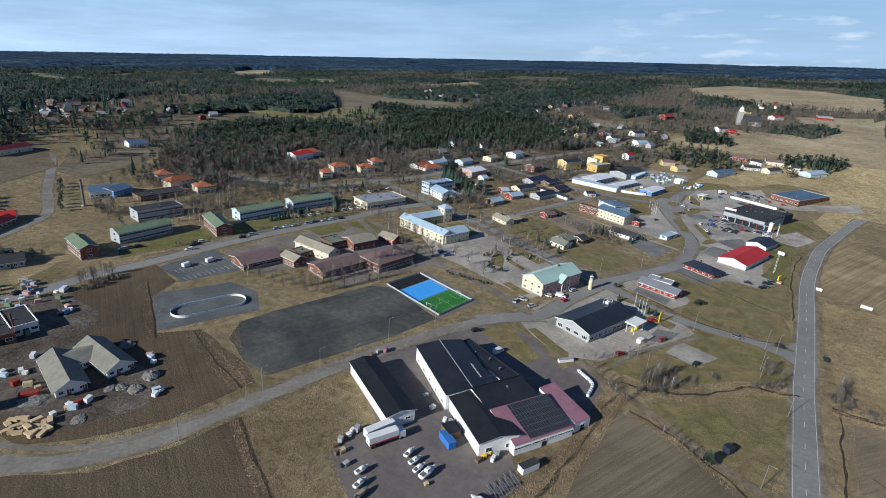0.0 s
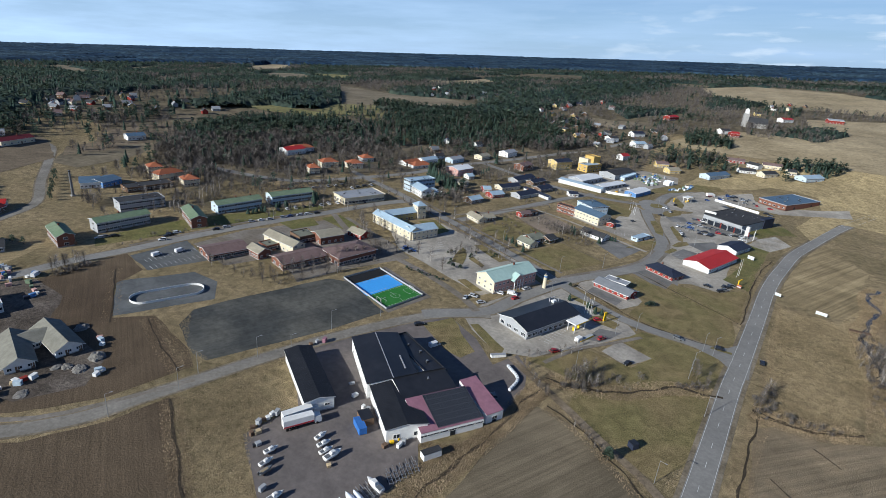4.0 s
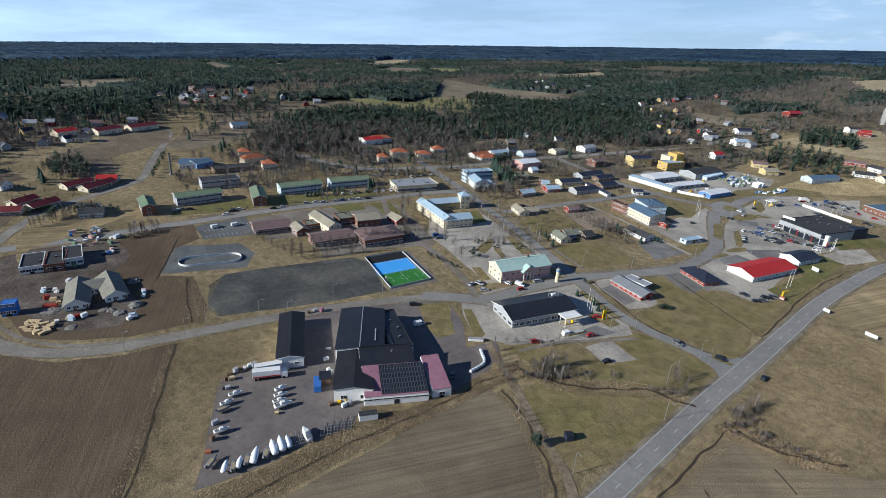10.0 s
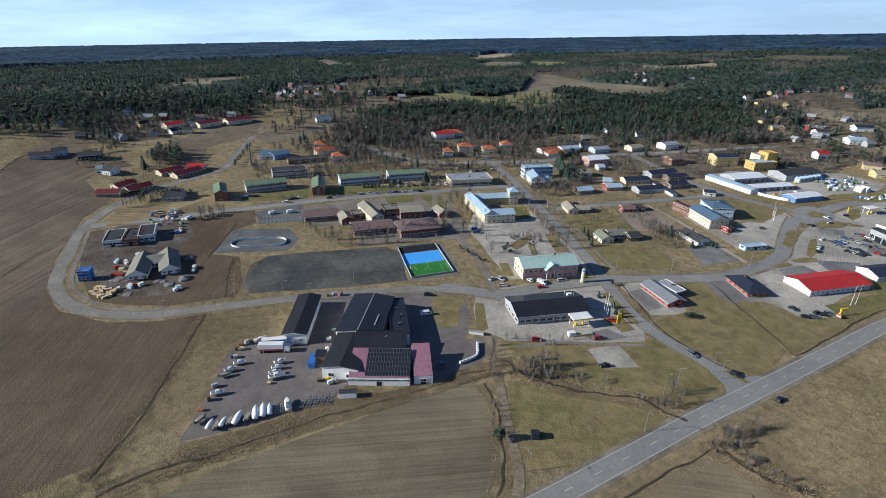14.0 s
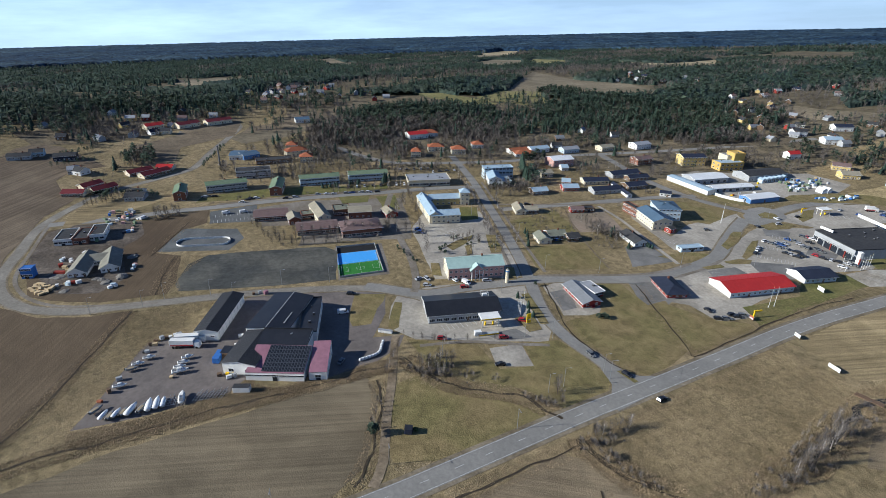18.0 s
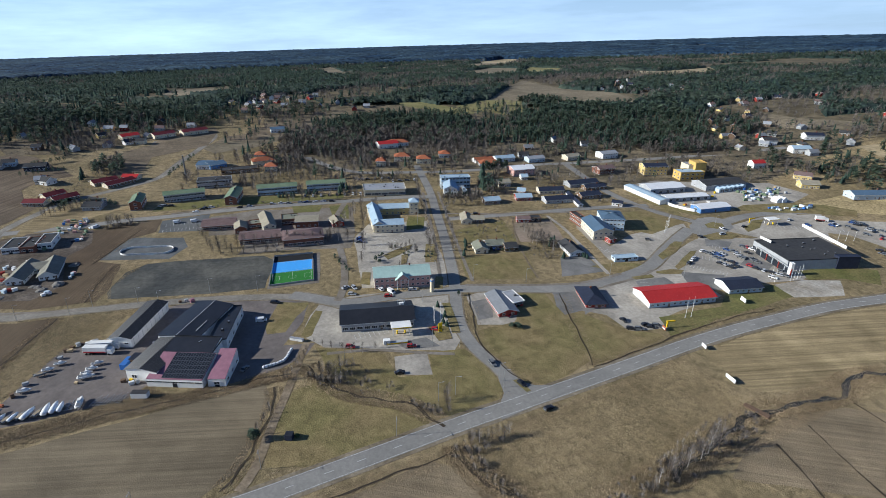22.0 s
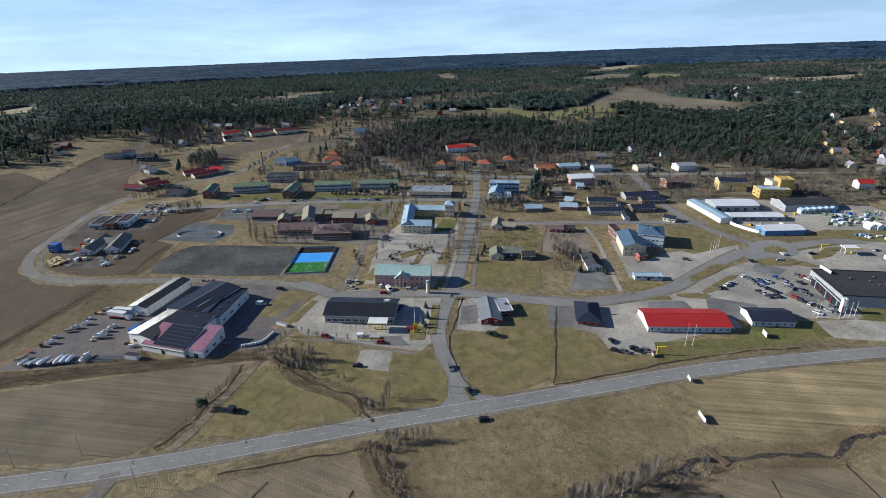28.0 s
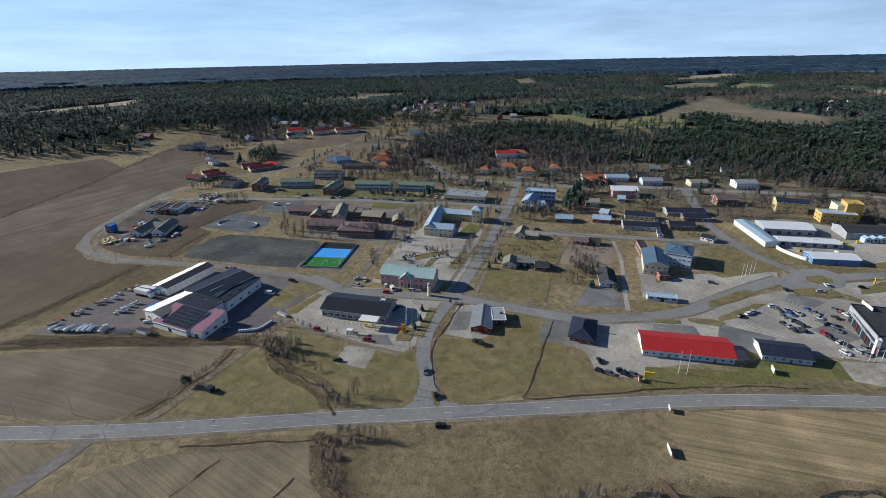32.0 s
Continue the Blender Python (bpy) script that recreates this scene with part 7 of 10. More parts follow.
def billboard(x, y, yaw, w=4.5, h=2.2, up=0.8, face=None):
    root = base("billboard", x, y, yaw)
    tagged(root, "pale roadside billboard on two wooden posts", "billboard", "billboards")
    panel = part("panel", block("panel", w, 0.12, h, face or WHITE, bevel=0.02), root, pose(0, 0, up))
    part("picture_strip", block("picture_strip", w * 0.9, 0.03, h * 0.3, PALE_BLUE), panel, pose(0, -0.075, h * 0.15))
    for s in (-1, 1):
        part("post", block("post", 0.15, 0.15, up + h * 0.8, BROWN_WOOD), root, pose(s * w * 0.36, 0.14, 0))
        part("brace", block("brace", 0.1, 0.1, up + h * 0.9, BROWN_WOOD), root, pose(s * w * 0.36, 1.1, 0, 35))
    return root


TREES = {}


def crown_mesh(kind, i):
    v, f = KINDS[2][kind][i]
    return big_mesh("crown", v, f, {"pine": CONIFER, "spruce": SPRUCE, "bare": TWIGS}[kind])


def trunk_mesh(kind, i):
    """A tapered trunk of unit height, with limbs on the bare trees."""
    rng = random.Random(i)
    v, f = [], []

    def limb(a, b, r0, r1, n=5):
        a, b = Vector(a), Vector(b)
        q = (b - a).to_track_quat("Z", "Y")
        s = len(v)
        for p, r in ((a, r0), (b, r1)):
            for k in range(n):
                v.append(p + q @ Vector((r * math.cos(k * 6.283 / n), r * math.sin(k * 6.283 / n), 0)))
        for k in range(n):
            f.append((s + k, s + (k + 1) % n, s + n + (k + 1) % n, s + n + k))
    limb((0, 0, 0), (0.01, 0.01, 0.45), 0.017, 0.011)
    limb((0.01, 0.01, 0.45), (0.0, 0.0, 0.95), 0.011, 0.002)
    if kind == "bare":
        for k in range(11):
            z, a = 0.22 + 0.055 * k, k * 2.4 + rng.random()
            r = 0.2 - 0.008 * k
            limb((0, 0, z), (r * math.cos(a), r * math.sin(a), z + 0.16 + 0.05 * rng.random()), 0.006, 0.0015, 3)
    return mesh_from("trunk", v, f, [BIRCH_BARK if kind == "bare" and i % 2 else BARK])


def tree(x, y, h, kind="bare", girth=1.0, group=""):
    i = int(abs(x * 3.1 + y * 1.7)) % 5
    root = base({"bare": "bare_tree", "pine": "pine_tree", "spruce": "spruce_tree"}[kind], x, y, (x * 37 + y * 13) % 360)
    tagged(root, {"bare": "leafless birch with fine grey-brown twigs", "pine": "green pine tree with an open crown", "spruce": "dark green pointed spruce"}[kind], "tree", group or kind + " trees in the town")
    root.scale = (h * girth, h * girth, h)
    part("trunk", cached(("trunk", kind, i), lambda: trunk_mesh(kind, i)), root)
    part("crown", cached(("crown", kind, i), lambda: crown_mesh(kind, i)), root)
    return root


def tree_row(a, b, n, h, kind="bare", girth=1.0, seed=1):
    rng = random.Random(seed)
    for i in range(n):
        t = (i + 0.5) / n
        tree(a[0] + (b[0] - a[0]) * t + rng.uniform(-1, 1), a[1] + (b[1] - a[1]) * t + rng.uniform(-1, 1), h * rng.uniform(0.8, 1.2), kind, girth)


def tufts(name, points, h, spread, material, label, seed=3, width=0.24):
    """Dead grass and reed tufts: three leaning blades each, joined."""
    rng = np.random.default_rng(seed)
    pts = np.asarray(points, float)
    for px_, py_, r in ROAD_POINTS:
        pts = pts[(pts[:, 0] - px_) ** 2 + (pts[:, 1] - py_) ** 2 > (r - 2.0) ** 2]
    n = len(pts)
    a, hh = rng.uniform(0, 6.283, (n, 3)), h * rng.uniform(0.5, 1.3, (n, 3))
    lean = rng.uniform(0.4, 1.4, (n, 3)) * spread
    x, y = pts[:, 0][:, None], pts[:, 1][:, None]
    z = land(pts[:, 0], pts[:, 1])[:, None] + 0.02
    dx, dy = np.cos(a), np.sin(a)
    w = width * hh
    p0 = np.stack([x - dy * w, y + dx * w, z + 0 * w], -1)
    p1 = np.stack([x + dy * w, y - dx * w, z + 0 * w], -1)
    p2 = np.stack([x + dx * lean, y + dy * lean, z + hh], -1)
    co = np.stack([p0, p1, p2], 2).reshape(-1, 3)
    tri = np.arange(len(co)).reshape(-1, 3)
    return tagged(new(name, big_mesh(name, co, tri, material)), label, "grass", kind="stuff")


def along(pts, off_lo, off_hi, n, seed):
    """n random places beside a line, between two side offsets."""
    rng = random.Random(seed)
    line = spline(pts, 3.0)
    res = []
    for _ in range(n):
        i = rng.randrange(len(line) - 1)
        a, b = line[i], line[i + 1]
        d = (b - a).normalized()
        q = a.lerp(b, rng.random()) + Vector((-d.y, d.x, 0)) * rng.uniform(off_lo, off_hi)
        res.append((q.x, q.y))
    return res


def across(poly, n, seed):
    rng = np.random.default_rng(seed)
    xs, ys = [p[0] for p in poly], [p[1] for p in poly]
    x, y = rng.uniform(min(xs), max(xs), n), rng.uniform(min(ys), max(ys), n)
    ok = inside(poly, x, y)
    return np.stack([x[ok], y[ok]], 1)


def heap(x, y, r, h, m, label, name="heap", seed=1, cat="heap"):
    """A rough mound."""
    rng = random.Random(seed)
    bm = bmesh.new()
    bmesh.ops.create_icosphere(bm, subdivisions=3, radius=1)
    for v in bm.verts:
        k = 1 + 0.35 * noise.noise(v.co * 2.3 + Vector((seed, 0, 0)))
        v.co = Vector((v.co.x * r * k, v.co.y * r * k * 0.8, max(-0.05, v.co.z) * h * k))
    me = bpy.data.meshes.new(name)
    bm.to_mesh(me)
    bm.free()
    me.materials.append(m)
    ob = new(name, me)
    ob.matrix_basis = pose(x, y, float(land(x, y)) + 0.04, 0, 0, rng.uniform(0, 180))
    return tagged(ob, label, cat)


def crate(x, y, yaw, sx, sy, sz, m, label, name="crate", cat="crate", lid=None, z=None):
    """A box-shaped load with a lid or rim and two runners."""
    root = base(name, x, y, yaw, z)
    tagged(root, label, cat)
    part("body", block("cbody", sx, sy, sz, m, bevel=min(0.08, sz * 0.1)), root, pose(0, 0, 0.12))
    part("lid", block("clid", sx + 0.06, sy + 0.06, 0.1, lid or m, bevel=0.02), root, pose(0, 0, sz + 0.12))
    for s in (-1, 1):
        part("runner", block("runner", sx * 0.96, 0.14, 0.13, BROWN_WOOD), root, pose(0, s * sy * 0.35, 0))
    return root


def ditch(name, pts, width, seed, tall=0.7, n=900, water=False):
    """A narrow dark wandering channel edged by dead grass."""
    ROAD_LEVEL[0] += 0.003
    line = spline(pts, 2.0)
    v, f = [], []
    for i, q in enumerate(line):
        d = (line[min(i + 1, len(line) - 1)] - line[max(i - 1, 0)]).normalized()
        nrm = Vector((-d.y, d.x, 0))
        c = q + nrm * noise.noise(q * 0.12) * width * 0.8
        k = width * ((0.32 if water else 0.24) + 0.3 * noise.noise(q * 0.2 + Vector((seed, 0, 0))))
        for o in (-k, k):
            e = c + nrm * o
            v.append((e.x, e.y, float(land(e.x, e.y)) + ROAD_LEVEL[0] + (0.07 if water else 0.01)))
        if i:
            f.append((2 * i - 1, 2 * i - 2, 2 * i, 2 * i + 1))
    tagged(new(name, mesh_from(name, v, f, [WATER if water else DITCH])), "narrow dark wet ditch through the dry grass", "ditch", kind="structure")
    tufts("ditch_grass", along(pts, width * 0.3, width * 0.9 + 2.4, n, seed) + along(pts, -width * 0.9 - 2.4, -width * 0.3, n, seed + 1), tall, 0.5, TUFT_BROWN, "tall dead grass along a ditch", seed)


DITCH = mat("ditch_mud", (0.06, 0.047, 0.033), vary=0.3, scale=0.7, big=0.1)
TUFT = mat("dead_grass", (0.42, 0.33, 0.20), vary=0.2, scale=0.3, big=0.05, tint=(0.29, 0.225, 0.135), tint_amount=0.9, per_island=0.2, rough=0.95)
TUFT_DULL = mat("dull_dead_grass", (0.40, 0.31, 0.18), vary=0.25, scale=0.3, big=0.04, tint=(0.27, 0.205, 0.118), tint_amount=0.9, per_island=0.22, rough=0.95)
TUFT_BROWN = mat("brown_dead_grass", (0.34, 0.255, 0.155), vary=0.25, scale=0.3, big=0.05, tint=(0.19, 0.138, 0.084), tint_amount=0.9, per_island=0.45, rough=0.95)


def marking(name, line_pts, off, width, dash=None, label="white painted road line"):
    """A painted line beside a road's middle line; dash: (length, gap)."""
    line = spline(line_pts, 1.5)
    ROAD_LEVEL[0] += 0.001
    z = 0.145
    v, f = [], []
    dist = 0.0
    for i in range(len(line) - 1):
        a, b = line[i], line[i + 1]
        seg = (b - a).length
        if not dash or (dist % (dash[0] + dash[1])) < dash[0]:
            vv, ff = ribbon([a, b], off - width / 2, off + width / 2, z)
            f += [tuple(k + len(v) for k in q) for q in ff]
            v += vv
        dist += seg
    return tagged(new(name, mesh_from(name, v, f, [MARKING])), label, "road marking", kind="stuff")


def bale_row(pts):
    """Long bundles under white wrap, end to end along a bent line."""
    line = spline(pts, 2.6)
    for a, b in zip(line, line[1:]):
        d = b - a
        root = base("wrapped_bundle", (a.x + b.x) / 2, (a.y + b.y) / 2, math.degrees(math.atan2(d.y, d.x)))
        tagged(root, "long bundle under white plastic wrap, in a bent row", "bundle", "white wrapped bundles")
        part("wrap", block("bundle_wrap", d.length * 0.99, 1.1, 1.15, TARP_WHITE, bevel=0.25), root, pose(0, 0, 0.1))
        part("skid", block("bundle_skid", d.length * 0.9, 0.8, 0.12, BROWN_WOOD), root)
        for s in (-1, 1):
            part("strap", block("bundle_strap", 0.08, 1.13, 1.18, GREY_WALL, bevel=0.26), root, pose(s * d.length * 0.25, 0, 0.1))


def canopy(x, y, yaw, fascia=None):
    root = base("fuel_canopy", x, y, yaw)
    tagged(root, "white flat fuel canopy on slim posts, yellow edge", "canopy")
    part("roof", block("canopy_roof", 9.0, 5.5, 0.5, WHITE, bevel=0.03), root, pose(0, 0, 4.3))
    part("fascia", block("canopy_fascia", 9.1, 0.08, 0.4, fascia or SIGN_YELLOW), root, pose(0, -2.8, 4.35))
    for sx in (-1, 1):
        for sy in (-1, 1):
            part("post", block("canopy_post", 0.25, 0.25, 4.3, WHITE), root, pose(sx * 3.6, sy * 1.8, 0))
    for sx in (-1, 1):
        pump = part("pump", block("pump", 0.6, 0.9, 1.6, SIGN_YELLOW, bevel=0.04), root, pose(sx * 1.8, 0, 0.1))
        part("pump_face", block("pump_face", 0.03, 0.6, 0.5, GLASS), pump, pose(0.31, 0, 0.9))


def pylon_sign(x, y, yaw):
    root = base("pylon_sign", x, y, yaw)
    tagged(root, "tall yellow fuel price pylon beside the street", "sign")
    part("panel", block("pylon_panel", 1.9, 0.4, 4.6, SIGN_YELLOW, bevel=0.05), root, pose(0, 0, 0.5))
    for i in range(3):
        part("price_bar", block("price_bar", 1.3, 0.04, 0.35, PAINTS["black"]), root, pose(0, -0.22, 1.3 + i * 0.8))
    part("foot", block("pylon_foot", 1.4, 0.6, 0.5, CONCRETE), root)


def tower_chimney(x, y, h):
    root = base("chimney_tower", x, y)
    tagged(root, "round pale concrete chimney tower beside the street", "chimney")
    part("shaft", tube("tower_shaft", 1.0, 0.9, h, CREAM, 16), root)
    part("cap", tube("tower_cap", 1.05, 1.05, 0.7, BLUE_WALL, 16), root, pose(0, 0, h - 1.0))
    part("flue", tube("tower_flue", 0.35, 0.3, 0.9, STEEL, 10), root, pose(0, 0, h))


def hvac(x, y, yaw):
    root = base("roof_unit", x, y, yaw, 5.6)
    tagged(root, "white steel roof unit frame on the black roof", "ventilation unit")
    for sx in (-1, 1):
        for sy in (-1, 1):
            part("leg", block("hvac_leg", 0.12, 0.12, 2.4, WHITE), root, pose(sx * 1.7, sy * 1.2, 0))
    for z in (0.9, 2.3):
        for s in (-1, 1):
            part("rail", block("hvac_rail", 3.5, 0.1, 0.1, WHITE), root, pose(0, s * 1.2, z))
    part("unit", block("hvac_unit", 2.2, 1.5, 1.0, WHITE, bevel=0.06), root, pose(0, 0, 0.4))


def bay_lines(a, b, n):
    v, f = [], []
    a, b = Vector((*a, 0)), Vector((*b, 0))
    d = (b - a).normalized()
    nrm = Vector((d.y, -d.x, 0))
    for i in range(n):
        p = a.lerp(b, i / (n - 1))
        vv, ff = ribbon([p, p + nrm * 4.8], -0.07, 0.07, 0.13)
        f += [tuple(k + len(v) for k in q) for q in ff]
        v += vv
    tagged(new("bay_lines", mesh_from("bay_lines", v, f, [MARKING])), "white painted parking bay lines", "road marking", kind="stuff")


def crane_sign(x, y, yaw):
    root = base("frame_sign", x, y, yaw)
    tagged(root, "yellow angular steel frame sign by the road", "sign")
    part("mast", block("fs_mast", 0.6, 0.6, 3.4, SIGN_YELLOW, bevel=0.03), root)
    part("arm", block("fs_arm", 4.2, 0.6, 0.6, SIGN_YELLOW, bevel=0.03), root, pose(1.6, 0, 3.2))
    part("foot", block("fs_foot", 1.2, 1.0, 0.3, CONCRETE), root)


def bench_row(a, b, n):
    a, b = Vector((*a, 0)), Vector((*b, 0))
    yaw = math.degrees(math.atan2((b - a).y, (b - a).x))
    for i in range(n):
        p = a.lerp(b, (i + 0.5) / n)
        crate(p.x, p.y, yaw, (b - a).length / n * 0.92, 1.4, 1.2, WHITE, "white recycling bin in a row", "recycling_bin", "bin", GREY_ROOF)


def rink(a, b, width):
    """A low white board fence round an oval, panel by panel."""
    a, b = Vector((*a, 0)), Vector((*b, 0))
    mid, half, yaw = (a + b) / 2, (b - a).length / 2, math.degrees(math.atan2((b - a).y, (b - a).x))
    root = base("rink_boards", mid.x, mid.y, yaw)
    tagged(root, "low white board fence round an oval rink", "fence")
    r = width / 2
    s = half - r
    path = []
    n = 14
    for i in range(n + 1):
        t = -math.pi / 2 + math.pi * i / n
        path.append((s + r * math.cos(t), r * math.sin(t)))
    for i in range(n + 1):
        t = math.pi / 2 + math.pi * i / n
        path.append((-s + r * math.cos(t), r * math.sin(t)))
    full = []
    for p, q in zip(path, path[1:] + path[:1]):
        k = max(1, round(math.dist(p, q) / 2.0))
        full += [(p[0] + (q[0] - p[0]) * i / k, p[1] + (q[1] - p[1]) * i / k) for i in range(k)]
    for p, q in zip(full, full[1:] + full[:1]):
        ln = math.dist(p, q)
        part("board", block("board", round(ln, 1) + 0.02, 0.1, 1.1, WHITE), root, pose((p[0] + q[0]) / 2, (p[1] + q[1]) / 2, 0.06, 0, 0, math.degrees(math.atan2(q[1] - p[1], q[0] - p[0]))))


def court(a, b, c, d):
    """The fence and the painted lines of the ball courts."""
    ring = [Vector((*p, 0)) for p in (a, b, c, d)]
    mid = sum(ring, Vector()) / 4
    root = base("court_fence", mid.x, mid.y)
    tagged(root, "low mesh fence round the ball courts", "fence")
    for p, q in zip(ring, ring[1:] + ring[:1]):
        ln = (q - p).length
        yaw = math.degrees(math.atan2((q - p).y, (q - p).x))
        m_ = (p + q) / 2 - mid
        part("rail", block("court_rail", ln, 0.06, 0.9, GREY_WALL), root, pose(m_.x, m_.y, 0.1, 0, 0, yaw))
        for i in range(int(ln / 3) + 1):
            e = p.lerp(q, i / int(ln / 3)) - mid
            part("post", tube("court_post", 0.05, 0.05, 1.3, STEEL, 6), root, pose(e.x, e.y, 0.1))
    v, f = [], []

    def stroke(p, q, w=0.09):
        vv, ff = ribbon([p, q], -w / 2, w / 2, 0.2)
        f.extend(tuple(k + len(v) for k in e) for e in ff)
        v.extend(vv)
    for lo, hi in ((0.24, 0.57), (0.60, 0.97)):
        p = [ring[0].lerp(ring[3], lo), ring[1].lerp(ring[2], lo), ring[1].lerp(ring[2], hi), ring[0].lerp(ring[3], hi)]
        cc = sum(p, Vector()) / 4
        p = [cc + (e - cc) * 0.9 for e in p]
        for i in range(4):
            stroke(p[i], p[(i + 1) % 4])
        m0, m1 = (p[0] + p[1]) / 2, (p[2] + p[3]) / 2
        if lo < 0.5:
            continue
        stroke(m0, m1)
        circ = [cc + Vector((2.2 * math.cos(t), 2.2 * math.sin(t), 0)) for t in np.linspace(0, 6.283, 17)]
        for i in range(16):
            stroke(circ[i], circ[i + 1])
        for e0, e1 in ((p[0], p[3]), (p[1], p[2])):
            g = (e0 + e1) / 2
            inn = g + (cc - g).normalized() * 3.5
            w = (e1 - e0).normalized() * 2.5
            stroke(g - w, inn - w)
            stroke(inn - w, inn + w)
            stroke(inn + w, g + w)
            goal = base("goal", g.x, g.y, math.degrees(math.atan2((e1 - e0).y, (e1 - e0).x)), 0.1)
            tagged(goal, "small white goal frame on the court", "goal", "goals on the courts")
            for s in (-1, 1):
                part("post", block("goal_post", 0.1, 0.1, 2.0, WHITE), goal, pose(s * 1.5, 0, 0))
            part("crossbar", block("goal_bar", 3.1, 0.1, 0.1, WHITE), goal, pose(0, 0, 2.0))
    tagged(new("court_lines", mesh_from("court_lines", v, f, [MARKING])), "white painted lines on the courts", "court marking", kind="stuff")


def porch(x, y, yaw, w, d, h, roof, wall):
    """A columned entrance gable in front of a house."""
    root = base("entrance_porch", x, y, yaw)
    tagged(root, "columned entrance porch with a small pointed gable", "porch")
    for s in (-1, -0.35, 0.35, 1):
        part("column", tube("porch_column", 0.2, 0.18, h, WHITE, 10), root, pose(s * w * 0.42, -d / 2, 0))
    part("wall", mesh_from("wall", [(-w / 2, -d / 2, h), (w / 2, -d / 2, h), (0, -d / 2, h + w * 0.42), (-w / 2, d, h), (w / 2, d, h), (0, d, h + w * 0.42)], [(0, 1, 2), (5, 4, 3), (0, 3, 4, 1)], [wall]), root)
    for s in (-1, 1):
        pts = [(s * (w / 2 + 0.4), -d / 2 - 0.3, h - 0.25), (s * (w / 2 + 0.4), d, h - 0.25), (0, d, h + w * 0.42 + 0.15), (0, -d / 2 - 0.3, h + w * 0.42 + 0.15)]
        part("roof", slab(pts[::int(s)], 0.15, roof), root)


def church(x, y, yaw):
    root = base("church", x, y, yaw)
    tagged(root, "pale stone church with a white bell tower", "church")
    v = [(-13, -6, 0), (13, -6, 0), (13, 6, 0), (-13, 6, 0), (-13, -6, 7), (13, -6, 7), (13, 6, 7), (-13, 6, 7), (-13, 0, 14), (13, 0, 14)]
    part("wall", mesh_from("wall", v, [(0, 1, 5, 4), (2, 3, 7, 6), (1, 2, 6, 9, 5), (3, 0, 4, 8, 7)], [CONCRETE]), root)
    for s in (-1, 1):
        part("roof", slab([(-13.5, s * 6.6, 6.6), (13.5, s * 6.6, 6.6), (13.5, 0, 14.4), (-13.5, 0, 14.4)][::-int(s)], 0.3, DARK_ROOF), root)
    part("tower", block("church_tower", 7, 7, 19, CONCRETE), root, pose(-16.5, 0, 0))
    part("belfry", block("church_belfry", 5, 5, 5, WHITE, bevel=0.2), root, pose(-16.5, 0, 19))
    part("spire", tube("church_spire", 3.0, 0.6, 2.5, WHITE, 8), root, pose(-16.5, 0, 24))


def mast(x, y, h, label="tall thin steel lattice mast"):
    root = base("mast", x, y)
    tagged(root, label + " standing in the field", "mast")
    for i in range(3):
        a = i * 2.094
        part("leg", tube("mast_leg", 0.12, 0.1, h, STEEL, 5), root, pose(0.7 * math.cos(a), 0.7 * math.sin(a), 0))
    for k in range(int(h / 3)):
        part("ring", block("mast_ring", 1.4, 1.4, 0.1, STEEL), root, pose(0, 0, 1.5 + k * 3))


def smoke_stack(x, y, h):
    root = base("smoke_stack", x, y)
    tagged(root, "dark thin heating plant smoke stack", "smoke stack")
    part("shaft", tube("stack_shaft", 0.8, 0.6, h, PAINTS["grey"], 12), root)
    part("collar", tube("stack_collar", 0.75, 0.75, 0.6, PAINTS["black"], 12), root, pose(0, 0, h - 0.8))
    part("foot", block("stack_foot", 2.4, 2.4, 0.8, CONCRETE), root)


def clutter(pts, n, seed, mats, label, name, cat, lo=1.0, hi=3.0):
    """Loads of many sizes scattered over a yard."""
    rng = random.Random(seed)
    xs, ys = [p[0] for p in pts], [p[1] for p in pts]
    k = 0
    while k < n:
        x, y = rng.uniform(min(xs), max(xs)), rng.uniform(min(ys), max(ys))
        if inside(pts, np.array([x]), np.array([y]))[0]:
            crate(x, y, rng.choice([75, 165, 75, 30]), round(rng.uniform(lo, hi), 1), round(rng.uniform(1.0, 1.8), 1), round(rng.uniform(0.7, 2.0), 1), rng.choice(mats), label, name, cat)
            k += 1


def greenhouse_row(a, b, n):
    """Small glazed gables side by side."""
    a, b = Vector((*a, 0)), Vector((*b, 0))
    yaw = math.degrees(math.atan2((b - a).y, (b - a).x))
    w = (b - a).length / n
    for i in range(n):
        p = a.lerp(b, (i + 0.5) / n)
        gable(p.x, p.y, round(w * 0.95, 1), 9.0, yaw, 2.6, PALE_BLUE, SKY_ROOF, rise=1.3, axis="y", over=0.1, nf=1, ns=0, wsize=(2.0, 1.8), chimney=0, plinth=False, name="greenhouse", label="pale blue glazed greenhouse bay of the garden store", cat="greenhouse", group="greenhouse bays")


